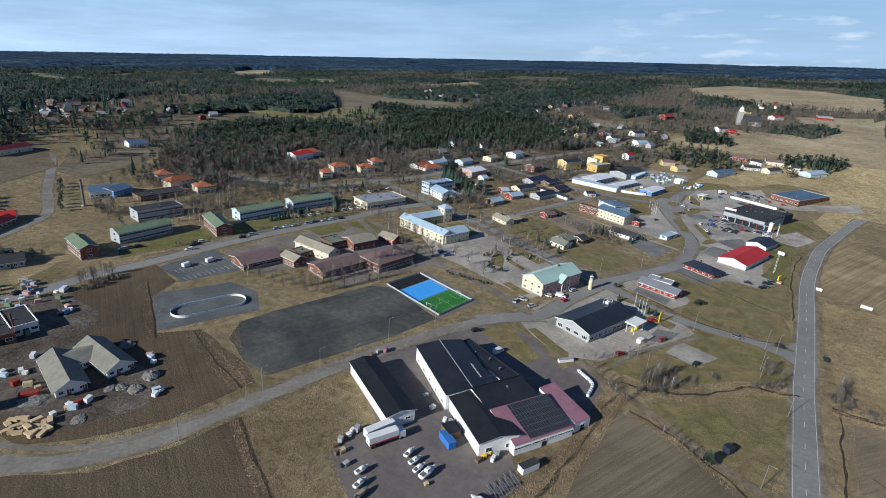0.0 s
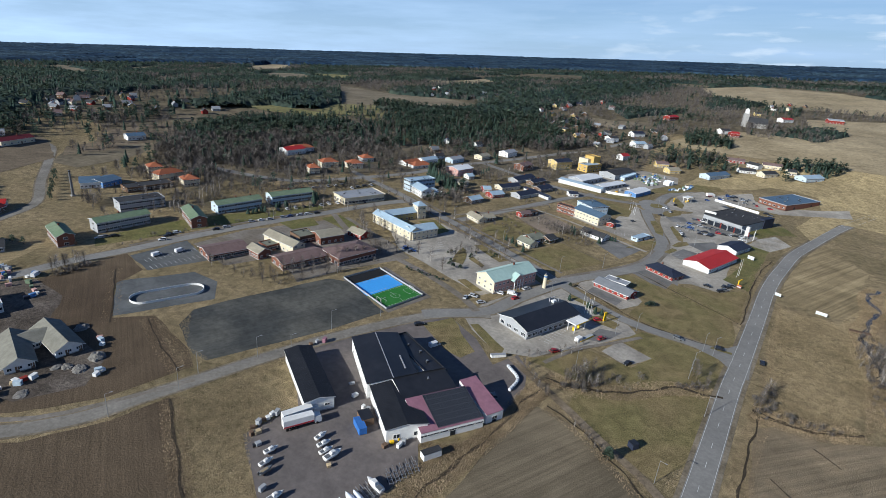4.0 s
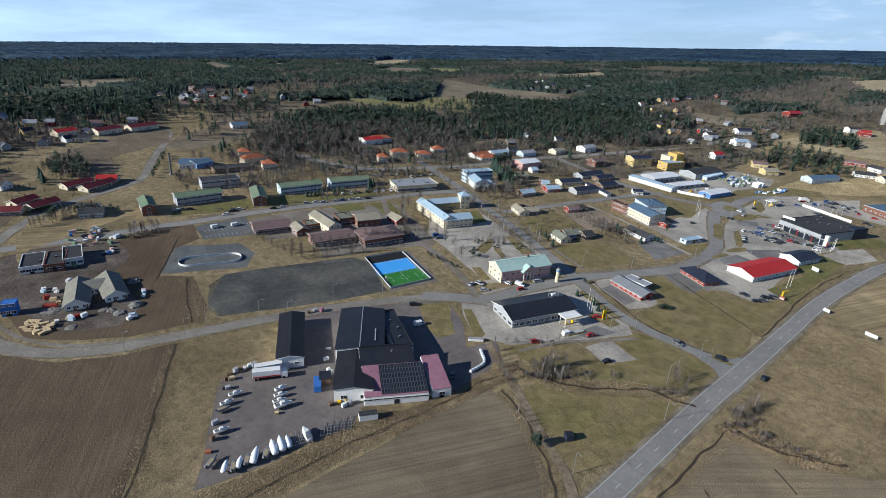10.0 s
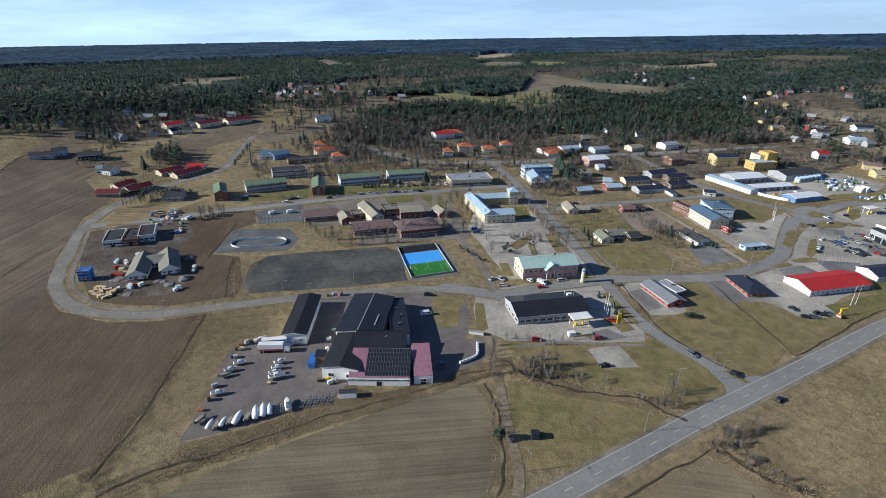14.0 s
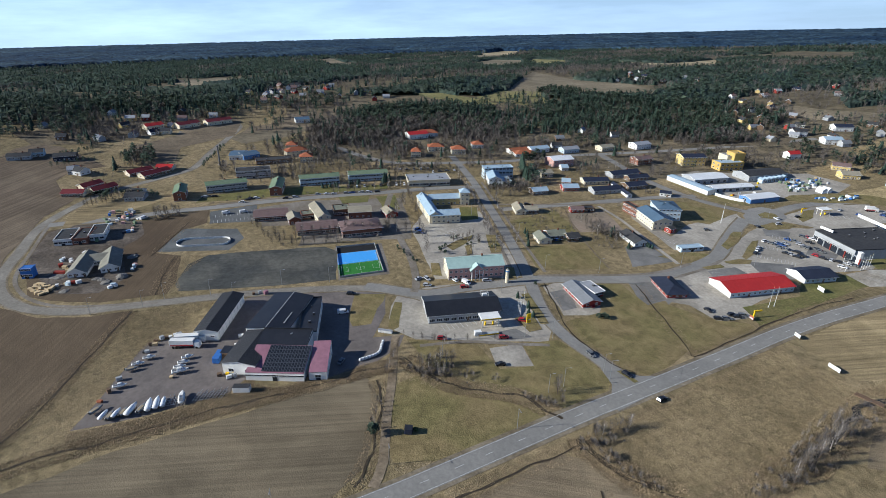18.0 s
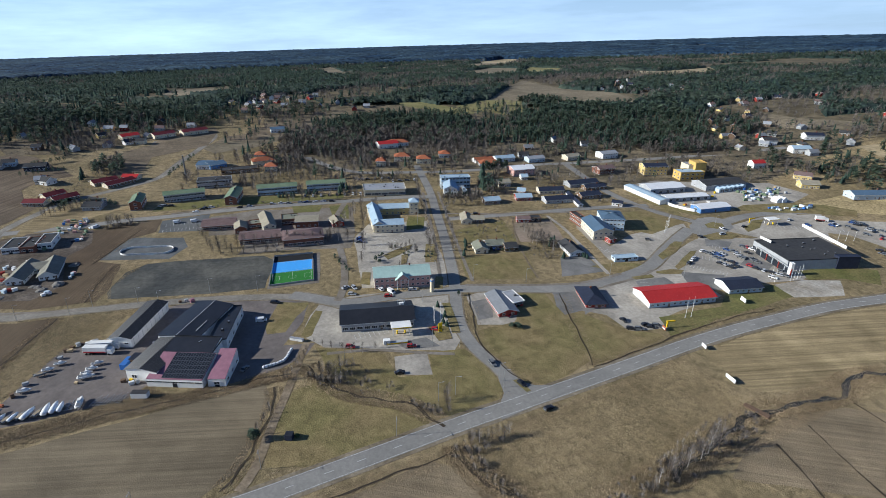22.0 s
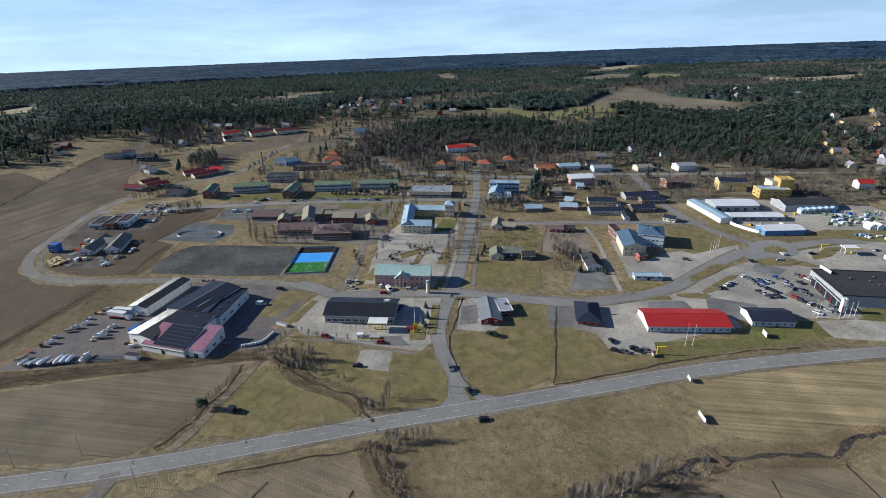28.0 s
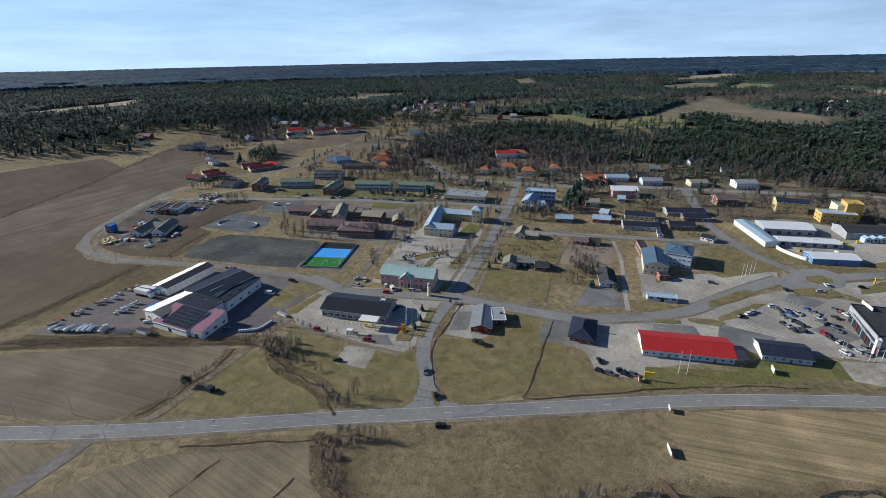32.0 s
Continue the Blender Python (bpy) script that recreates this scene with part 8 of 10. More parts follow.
def store_front(a, b, h):
    """The glazed entrance front of the supermarket: red piers, glass bays, a white band."""
    a, b = Vector((*a, 0)), Vector((*b, 0))
    d = b - a
    root = base("glazed_entrance_hall", (a.x + b.x) / 2, (a.y + b.y) / 2, math.degrees(math.atan2(d.y, d.x)))
    tagged(root, "glazed supermarket front with red piers and grey band", "shop front")
    n = int(d.length / 5)
    for i in range(n):
        x = -d.length / 2 + d.length * (i + 0.5) / n
        part("glass_bay", block("glass_bay", d.length / n * 0.8, 0.2, 3.2, GLASS), root, pose(x, -0.3, 0.1))
        part("pier", block("front_pier", 0.6, 0.5, 4.2, RED_WOOD if i % 2 else GREY_WALL), root, pose(x + d.length / n / 2, -0.4, 0))
    part("band", block("front_band", d.length, 0.4, 0.5, GREY_WALL), root, pose(0, -0.35, 4.2))


def roof_screen(a, b, z, h):
    """A long white screen wall standing on a roof."""
    a, b = Vector((*a, 0)), Vector((*b, 0))
    d = b - a
    root = base("roof_screen", (a.x + b.x) / 2, (a.y + b.y) / 2, math.degrees(math.atan2(d.y, d.x)), z)
    tagged(root, "long white screen wall on the supermarket roof", "screen wall")
    n = max(2, int(d.length / 3))
    for i in range(n):
        part("panel", block("screen_panel", round(d.length / n, 2), 0.2, h, WHITE), root, pose(-d.length / 2 + d.length * (i + 0.5) / n, 0, 0))
        part("strut", block("screen_strut", 0.12, 0.12, h * 1.05, STEEL), root, pose(-d.length / 2 + d.length * (i + 0.5) / n, 0.9, 0, 35))

# boat yard
boat(-81.1, 86.0, 82, 4.5, "cabin")
boat(-78.3, 82.2, 87, 4.5, "cabin")
boat(-75.8, 80.1, 90, 4.5, "dark")
boat(-66.6, 76.2, 83, 4.8, "cabin")
boat(-74.9, 99.3, 90, 4.5, "cabin")
boat(-71.8, 97.7, 78, 4.5, "cabin")
boat(-69.2, 96.1, 81, 4.5, "cabin")
boat(-66.4, 96.1, 83, 6.0, "cabin")
boat(-55.7, 69.3, 127, 4.9, "dark")
boat(-51.8, 71.6, 146, 4.5, "wrapped")
boat(-50.6, 73.6, 150, 4.5, "dark")
boat(-50.9, 75.4, 145, 4.5, "wrapped")
boat(-50.6, 77.6, 146, 4.5, "dark")
boat(-50.7, 79.9, 146, 6.1, "wrapped")
boat(-49.9, 83.0, 145, 5.1, "dark")
boat(-50.5, 85.3, 167, 6.1, "wrapped")
boat(-50.5, 87.7, 166, 6.1, "wrapped")
boat(-50.0, 89.7, 166, 5.1, "wrapped")
boat(-49.7, 95.6, 171, 6.4, "cabin")
boat_trailer(-48.6, 100.5, 147)
boat_trailer(-47.9, 102.5, 147)
boat_trailer(-47.2, 104.5, 146)
boat_trailer(-46.9, 106.8, 145)
boat_trailer(-46.1, 108.8, 145)
boat_trailer(-49.9, 91.1, 164)
boat_trailer(-49.7, 92.6, 167)
boat_trailer(-49.4, 94.2, 163)
truck(-83.6, 99.4, 65, 9.5)
truck(-86.5, 101.4, 71, 9.5)
crate(-69.1, 110.0, 62, 2.5, 6.0, 2.3, TARP_BLUE, "bright blue cargo container beside the hall", name="container", cat="container")
crate(-45.2, 115.1, 65, 6.0, 2.4, 2.2, WHITE, "white site cabin with a dark roof", name="site_cabin", cat="cabin", lid=DARK_ROOF)
crate(-70.4, 113.7, 62, 4.0, 5.0, 2.6, BROWN_WOOD, "dark wooden lean-to shed beside the hall", name="lean_to", cat="shed", lid=BLACK_ROOF)
crate(-57.5, 111.7, 62, 1.2, 1.0, 0.7, SIGN_YELLOW, "yellow pallet load by the hall yard", name="pallet_load", cat="pallet load")
crate(-56.9, 114.4, 79, 1.6, 1.3, 1.0, SIGN_YELLOW, "yellow stacked pallet load by the hall yard", name="pallet_load", cat="pallet load")
crate(-54.8, 112.0, 96, 2.0, 1.0, 1.3, WHITE, "white wrapped pallet load by the hall yard", name="pallet_load", cat="pallet load")
crate(-54.7, 114.0, 113, 1.2, 1.3, 1.6, GREY_WALL, "grey pallet load by the hall yard", name="pallet_load", cat="pallet load")
crate(-93.5, 88.7, 62, 1.6, 1.0, 0.7, BROWN_WOOD, "brown pallet stack by the hall yard", name="pallet_load", cat="pallet load")
crate(-90.5, 88.2, 79, 2.0, 1.3, 1.0, TIMBER, "stacked timber pallets by the hall yard", name="pallet_load", cat="pallet load")
crate(-91.1, 86.5, 96, 1.2, 1.0, 1.3, BROWN_WOOD, "brown pallet stack by the hall yard", name="pallet_load", cat="pallet load")
crate(-93.7, 91.0, 113, 1.6, 1.3, 1.6, GREY_WALL, "grey engine crate by the hall yard", name="pallet_load", cat="pallet load")
crate(-94.1, 92.8, 62, 2.0, 1.0, 0.7, BROWN_WOOD, "old wooden crate by the hall yard", name="pallet_load", cat="pallet load")
crate(-93.5, 94.2, 79, 1.2, 1.3, 1.0, WHITE, "white wrapped crate by the hall yard", name="pallet_load", cat="pallet load")
crate(-93.8, 96.1, 96, 1.6, 1.0, 1.3, WHITE, "white wrapped crate by the hall yard", name="pallet_load", cat="pallet load")
crate(-93.2, 97.5, 113, 2.0, 1.3, 1.6, GREY_WALL, "grey tool crate by the hall yard", name="pallet_load", cat="pallet load")
crate(-86.5, 84.3, 62, 1.2, 1.0, 0.7, BLACK_ROOF, "black plastic tub by the hall yard", name="pallet_load", cat="pallet load")
crate(-86.2, 85.3, 79, 1.6, 1.3, 1.0, GREY_WALL, "grey metal crate by the hall yard", name="pallet_load", cat="pallet load")
crate(-71.5, 75.8, 96, 2.0, 1.0, 1.3, GREY_WALL, "grey metal crate by the hall yard", name="pallet_load", cat="pallet load")
crate(-65.1, 72.7, 113, 1.2, 1.3, 1.6, BROWN_WOOD, "brown timber crate by the hall yard", name="pallet_load", cat="pallet load")
crate(-60.7, 70.0, 62, 1.6, 1.0, 0.7, TILE_ROOF, "orange machine crate by the hall yard", name="pallet_load", cat="pallet load")
crate(-81.6, 120.4, 79, 2.0, 1.3, 1.0, WHITE, "white tank on the paved yard by the hall", name="pallet_load", cat="pallet load")
crate(-75.0, 117.6, 96, 1.2, 1.0, 1.3, WHITE, "white sack load by the hall yard", name="pallet_load", cat="pallet load")
crate(-72.8, 117.4, 113, 1.6, 1.3, 1.6, GREY_WALL, "grey pump crate by the hall yard", name="pallet_load", cat="pallet load")
crate(-87.2, 124.5, 62, 2.0, 1.0, 0.7, GREY_WALL, "grey wheel rack by the hall yard", name="pallet_load", cat="pallet load")
crate(-116.6, 131.7, 79, 1.2, 1.3, 1.0, BROWN_WOOD, "stacked brown timber by the hall yard", name="pallet_load", cat="pallet load")
crate(-116.2, 134.5, 96, 1.6, 1.0, 1.3, GREY_WALL, "grey flatbed load by the hall yard", name="pallet_load", cat="pallet load")
crate(-114.7, 137.1, 113, 2.0, 1.3, 1.6, PINK_ROOF, "red machine load by the hall yard", name="pallet_load", cat="pallet load")
crate(-64.6, 92.9, 62, 1.2, 1.0, 0.7, TIMBER, "timber pallet on asphalt by the hall yard", name="pallet_load", cat="pallet load")
crate(-58.0, 109.0, 79, 1.6, 1.3, 1.0, BROWN_WOOD, "brown crate at gate by the hall yard", name="pallet_load", cat="pallet load")
bale_row([(-43.4, 158.9), (-44.3, 167.2), (-48.3, 170.3), (-51.9, 172.6)])

# solar field on the hall

# service station
canopy(-43.6, 219.5, 75)
pylon_sign(-36.6, 235.7, 75)
tower_chimney(-73.7, 249.2, 7.2)
hvac(-58.3, 225.8, 75)
flag_pole(-46.7, 237.2, 8.5)
flag_pole(-45.2, 236.9, 8.5)
flag_pole(-43.8, 236.5, 8.5)
flag_pole(-44.2, 239.7, 8.5)
flag_pole(-49.7, 242.4, 8.5)
crate(-38.8, 210.7, 75, 3.0, 2.0, 1.8, WHITE, "white fuel pump housing on the forecourt", name="pump_house", cat="fuel pump")
crate(-37.1, 215.1, 75, 9.0, 1.6, 0.6, SIGN_YELLOW, "yellow edged pump island", name="pump_island", cat="fuel pump", lid=GREY_WALL)
bay_lines((-52.1, 200.0), (-50.9, 215.1), 8)
tree(-57.8, 244.8, 4, "spruce", 1.5)
tree(-47.5, 243.6, 4.5, "spruce", 1.5)
tree(-42.8, 240.4, 4, "spruce", 1.5)
tree(-39.9, 240.8, 4, "spruce", 1.5)
tree(-63.9, 259.7, 3, "pine", 1.5)
tree(-25.6, 269.9, 2.4, "pine", 3.0)
tree(-26.2, 267.5, 2.4, "pine", 3.0)
tree(-24.1, 270.4, 2.2, "pine", 3.0)
tree(-3.6, 149.0, 5.0, "pine", 1.6)
tree(-3.9, 150.6, 4.0, "pine", 1.6)
crate(0.7, 160.3, 60, 2.6, 2.4, 2.0, NAVY_ROOF, "small dark blue hut on the lawn", name="hut", cat="hut", lid=BLACK_ROOF)
heap(0.5, 162.9, 1.0, 0.9, HEDGE, "dark low juniper bush", name="bush", cat="bush")

# cars
car(-42.6, 195.5, 60, "red", "hatch")
car(-39.3, 234.9, 54, "red", "hatch")
car(-35.8, 272.3, -35, "red", "hatch")
car(-16.5, 207.6, -110, "black", "sedan")
car(-5.7, 244.6, -4, "grey", "wagon")
car(-88.0, 210.8, 57, "silver", "hatch")
car(-86.8, 226.0, -172, "white", "hatch")
car(-81.7, 229.8, 17, "white", "van")
car(-78.2, 226.8, 73, "red", "hatch")
car(-79.3, 240.7, 70, "silver", "wagon")
car(-94.3, 213.9, 6, "silver", "wagon")
car(-81.2, 164.7, 76, "white", "van")
car(-96.1, 173.8, 59, "black", "wagon")
car(-45.8, 152.3, 136, "grey", "sedan")
car(-31.7, 219.5, 68, "red", "hatch")
car(-8.1, 318.7, 1, "black", "sedan")
car(-0.9, 316.5, 51, "black", "wagon")
car(0.7, 319.9, 50, "grey", "hatch")
car(-0.7, 325.2, 80, "black", "hatch")
car(1.8, 325.9, 48, "black", "sedan")
car(2.3, 329.4, 48, "grey", "wagon")
car(-22.0, 371.2, 63, "silver", "wagon")
car(-40.4, 400.7, 107, "black", "hatch")
car(-42.6, 406.2, 107, "white", "wagon")
car(-44.1, 409.5, 99, "silver", "hatch")
car(-49.0, 422.6, 84, "white", "hatch")
car(-77.3, 406.1, 62, "grey", "hatch")
car(-96.2, 210.0, 102, "silver", "sedan")
car(-157.2, 238.7, 45, "blue", "hatch")
car(-151.8, 237.6, 33, "blue", "wagon")
car(-63.4, 230.6, 143, "silver", "hatch")
car(-58.3, 230.8, 137, "blue", "wagon")
car(-61.8, 233.4, 137, "grey", "hatch")
car(-105.4, 307.9, 81, "blue", "hatch")
car(-208.6, 306.7, -12, "black", "hatch")
car(-166.6, 329.2, 66, "black", "wagon")
car(-237.1, 135.1, 97, "white", "van")
car(-234.4, 145.9, 95, "white", "van")
car(-259.5, 73.3, 105, "black", "wagon")
car(-249.1, 86.6, 131, "white", "van")
car(10.7, 248.0, 10, "black", "hatch")
car(27.0, 248.6, 96, "black", "hatch")
car(-38.9, 421.5, 12, "grey", "sedan")
car(-40.7, 426.5, 15, "blue", "wagon")
car(-40.9, 430.3, 12, "silver", "hatch")
car(-44.1, 438.0, 12, "blue", "sedan")
car(-40.9, 439.3, 18, "grey", "sedan")
car(-36.4, 437.7, 18, "silver", "hatch")
car(-32.8, 435.5, 195, "grey", "hatch")
car(-32.0, 416.8, 15, "black", "sedan")
car(-29.6, 417.6, 18, "silver", "sedan")
car(-26.5, 417.5, 192, "black", "hatch")
car(-25.9, 421.8, 192, "black", "wagon")
car(-43.0, 451.6, 15, "grey", "wagon")
car(-41.0, 453.1, 12, "red", "sedan")
car(-37.7, 453.2, 12, "white", "sedan")
car(-35.8, 445.8, 192, "black", "sedan")
car(-30.8, 437.0, 105, "grey", "wagon")
car(-28.5, 440.0, 105, "grey", "sedan")
car(-22.1, 429.8, 15, "red", "wagon")
car(-18.6, 429.9, 12, "black", "sedan")
car(-14.7, 431.6, 105, "silver", "hatch")
car(-11.9, 432.3, 195, "black", "wagon")
car(-30.8, 424.3, 195, "black", "wagon")
car(-35.0, 423.4, 105, "grey", "hatch")
car(-24.3, 438.1, 18, "grey", "wagon")
car(-44.6, 427.1, 105, "silver", "sedan")
car(-45.0, 422.8, 195, "grey", "sedan")
car(-6.6, 427.5, 18, "white", "wagon")
car(-7.6, 434.1, 195, "silver", "hatch")
car(-5.0, 435.9, 192, "grey", "sedan")
car(-9.2, 439.1, 12, "grey", "wagon")
car(-34.4, 550.0, 15, "grey", "wagon")
car(-29.3, 548.0, 15, "black", "hatch")
car(-25.7, 560.2, 195, "grey", "hatch")
car(-19.9, 561.5, 195, "grey", "sedan")
car(-38.2, 564.2, 15, "grey", "wagon")
car(-15.1, 551.9, 105, "grey", "hatch")
car(-11.9, 546.8, 105, "red", "sedan")
car(-0.8, 544.8, 15, "red", "wagon")
car(-40.8, 542.6, 15, "blue", "wagon")
car(-32.7, 564.7, 15, "grey", "wagon")
car(-2.1, 524.6, 195, "black", "hatch")
car(1.5, 520.2, 195, "grey", "hatch")
car(-20.7, 546.1, 15, "grey", "wagon")
truck(-49.9, 545.2, 51, 6.0)
car(-278.3, 126.0, 250, "silver", "wagon")
car(-277.7, 129.2, 72, "grey", "hatch")
car(-275.9, 133.0, 70, "black", "wagon")
car(-250.0, 201.0, 70, "silver", "hatch")
car(-248.6, 207.0, 70, "white", "sedan")
car(-246.5, 211.8, 72, "silver", "sedan")
car(-244.5, 220.7, 72, "silver", "hatch")
car(-243.6, 224.9, 250, "blue", "sedan")
car(-241.5, 231.2, 250, "silver", "hatch")
car(-239.8, 236.7, 72, "white", "wagon")
car(-237.7, 242.7, 72, "black", "hatch")
car(-255.1, 147.8, 250, "white", "hatch")
car(-260.4, 155.2, 70, "black", "hatch")
car(-259.0, 152.8, 250, "black", "hatch")
car(-260.3, 159.1, 70, "white", "hatch")
car(-251.4, 177.5, 250, "black", "hatch")
car(-251.1, 184.4, 70, "silver", "hatch")
car(-258.0, 227.2, 340, "black", "wagon")
car(-256.3, 233.0, 160, "white", "hatch")
car(-254.5, 238.8, 340, "silver", "hatch")
car(-253.5, 245.0, 160, "black", "wagon")
car(-251.5, 250.8, 340, "black", "wagon")
car(-249.4, 256.5, 160, "silver", "hatch")
car(-248.0, 262.7, 340, "white", "wagon")
car(-245.7, 268.4, 340, "white", "wagon")
car(-244.2, 274.6, 160, "red", "hatch")
car(-242.5, 280.9, 340, "silver", "wagon")
car(-285.2, 282.3, 70, "silver", "wagon")
car(-283.2, 287.7, 70, "black", "wagon")
car(-281.9, 293.6, 340, "grey", "wagon")
car(-280.5, 299.5, 160, "silver", "hatch")
car(-279.0, 305.4, 160, "grey", "hatch")
car(-267.5, 304.7, 340, "white", "hatch")
car(-266.7, 311.0, 70, "grey", "wagon")
car(-265.9, 317.4, 70, "grey", "wagon")
car(-265.0, 323.7, 160, "white", "hatch")
car(-156.8, 237.9, 70, "blue", "sedan")
car(-152.1, 235.9, 70, "grey", "sedan")
car(-70.0, 467.3, 165, "white", "hatch")
car(-63.0, 458.7, 75, "silver", "hatch")
car(-66.4, 441.4, 165, "black", "hatch")
car(-65.9, 484.7, 75, "black", "hatch")
car(-42.8, 547.2, 105, "silver", "wagon")
car(-39.6, 546.8, 105, "white", "hatch")
car(-37.4, 560.4, 15, "blue", "wagon")
car(-34.1, 559.0, 195, "black", "wagon")
car(-31.4, 562.2, 195, "black", "hatch")
car(-24.7, 555.9, 195, "silver", "sedan")
car(-21.4, 556.1, 105, "black", "wagon")
car(-49.2, 528.5, 15, "blue", "hatch")
car(-61.2, 526.6, 105, "silver", "hatch")

# posts and signs
lamp_post(30.3, 135.9, 165, 8.5)
lamp_post(12.5, 95.2, -15, 8.5)
lamp_post(11.3, 114.3, -15, 8.5)
lamp_post(10.4, 149.4, -15, 8.5)
lamp_post(15.4, 193.4, -15, 8.5)
lamp_post(9.3, 240.5, 60, 8.5)
lamp_post(5.0, 221.6, 60, 8.5)
lamp_post(-116.9, 122.5, 75, 8.5)
lamp_post(-124.6, 113.2, 75, 8.5)
lamp_post(-130.6, 93.4, 75, 8.5)
lamp_post(-120.2, 145.9, 75, 8.5)
lamp_post(-113.2, 168.1, 75, 8.5)
lamp_post(-126.8, 84.3, 75, 8.5)
lamp_post(-129.2, 63.5, 75, 8.5)
lamp_post(-65.9, 240.5, 75, 8.5)
lamp_post(-28.6, 228.0, 75, 8.5)
lamp_post(-22.5, 238.2, 75, 8.5)
lamp_post(5.2, 241.1, 75, 8.5)
lamp_post(5.4, 214.2, 75, 8.5)
lamp_post(-31.2, 189.6, 75, 8.5)
lamp_post(-77.2, 276.2, 75, 8.5)
lamp_post(-122.1, 290.3, 75, 8.5)
lamp_post(-170.6, 306.2, 75, 8.5)
lamp_post(-111.3, 266.6, 75, 8.5)
lamp_post(-166.0, 282.5, 75, 8.5)
lamp_post(-116.0, 492.2, 75, 8.5)
lamp_post(-74.9, 465.6, 75, 8.5)
lamp_post(-29.1, 383.1, 75, 8.5)
lamp_post(-64.6, 437.5, 75, 8.5)
lamp_post(-98.2, 545.5, 75, 8.5)
lamp_post(-61.0, 299.5, 75, 8.5)
lamp_post(-46.8, 345.5, 75, 8.5)
flag_pole(2.3, 348.1, 11.0)
flag_pole(2.9, 351.4, 11.0)
flag_pole(-82.3, 426.1, 9.0)
flag_pole(-84.4, 429.7, 9.0)
flag_pole(-87.2, 434.0, 9.0)
flag_pole(-90.0, 438.3, 9.0)
flag_pole(-5.8, 424.4, 8.0)
flag_pole(-3.3, 423.7, 8.0)
flag_pole(-0.3, 433.0, 8.0)
flag_pole(-0.1, 435.5, 8.0)
flag_pole(-0.3, 438.9, 8.0)
flag_pole(-0.6, 442.3, 8.0)
billboard(45.0, 324.0, -10, 5.0, 1.7, 0.5)
billboard(24.6, 333.6, -14, 3.0, 1.6, 0.8)
billboard(4.3, 387.0, -18, 4.0, 2.2, 0.6)
billboard(6.0, 329.7, -14, 2.4, 1.8, 0.4, TILE_ROOF)
crane_sign(5.2, 332.5, 75)
crane_sign(-69.9, 495.2, 75)
canopy(-61.5, 506.3, 75, SIGN_YELLOW)
bench_row((-60.0, 173.5), (-55.9, 178.3), 5)

# rink, courts
rink((-198.0, 102.8), (-188.2, 131.0), 11.0)
court((-152.3, 184.0), (-148.1, 205.7), (-112.2, 197.0), (-115.4, 174.4))

# building site
crate(-171.3, 38.2, 0, 2.6, 1.3, 0.6, TIMBER, "pale fresh roof truss timber stack on site", name="timber_stack", cat="timber stack")
crate(-171.9, 39.8, 37, 2.9, 1.3, 0.8, TIMBER, "pale fresh roof truss timber stack on site", name="timber_stack", cat="timber stack")
crate(-168.0, 39.1, 74, 3.2, 1.3, 1.1, TIMBER, "pale fresh roof truss timber stack on site", name="timber_stack", cat="timber stack")
crate(-167.6, 40.6, 111, 3.5, 1.3, 0.6, TIMBER, "pale fresh roof truss timber stack on site", name="timber_stack", cat="timber stack")
crate(-167.3, 37.5, 148, 2.6, 1.3, 0.8, TIMBER, "pale fresh roof truss timber stack on site", name="timber_stack", cat="timber stack")
crate(-165.5, 40.8, 5, 2.9, 1.3, 1.1, TIMBER, "pale fresh roof truss timber stack on site", name="timber_stack", cat="timber stack")
crate(-165.0, 42.3, 42, 3.2, 1.3, 0.6, TIMBER, "pale fresh roof truss timber stack on site", name="timber_stack", cat="timber stack")
crate(-162.0, 42.2, 79, 3.5, 1.3, 0.8, TIMBER, "pale fresh roof truss timber stack on site", name="timber_stack", cat="timber stack")
crate(-161.4, 40.4, 116, 2.6, 1.3, 1.1, TIMBER, "pale fresh roof truss timber stack on site", name="timber_stack", cat="timber stack")
crate(-164.5, 44.4, 153, 2.9, 1.3, 0.6, TIMBER, "pale fresh roof truss timber stack on site", name="timber_stack", cat="timber stack")
crate(-161.4, 44.1, 10, 3.2, 1.3, 0.8, TIMBER, "pale fresh roof truss timber stack on site", name="timber_stack", cat="timber stack")
crate(-170.5, 41.4, 47, 3.5, 1.3, 1.1, TIMBER, "pale fresh roof truss timber stack on site", name="timber_stack", cat="timber stack")
crate(-168.5, 36.9, 84, 2.6, 1.3, 0.6, TIMBER, "pale fresh roof truss timber stack on site", name="timber_stack", cat="timber stack")
crate(-159.9, 42.1, 121, 2.9, 1.3, 0.8, TIMBER, "pale fresh roof truss timber stack on site", name="timber_stack", cat="timber stack")
crate(-164.0, 45.9, 158, 3.2, 1.3, 1.1, TIMBER, "pale fresh roof truss timber stack on site", name="timber_stack", cat="timber stack")
crate(-163.6, 39.8, 15, 3.5, 1.3, 0.6, TIMBER, "pale fresh roof truss timber stack on site", name="timber_stack", cat="timber stack")
crate(-165.1, 38.3, 52, 2.6, 1.3, 0.8, TIMBER, "pale fresh roof truss timber stack on site", name="timber_stack", cat="timber stack")
crate(-166.8, 43.6, 89, 2.9, 1.3, 1.1, TIMBER, "pale fresh roof truss timber stack on site", name="timber_stack", cat="timber stack")
crate(-166.6, 47.6, 0, 1.6, 1.4, 0.9, WHITE, "wrapped building material pallet on the site", name="material_pallet", cat="pallet load")
crate(-167.2, 52.4, 23, 2.0, 1.4, 1.2, WHITE, "wrapped building material pallet on the site", name="material_pallet", cat="pallet load")
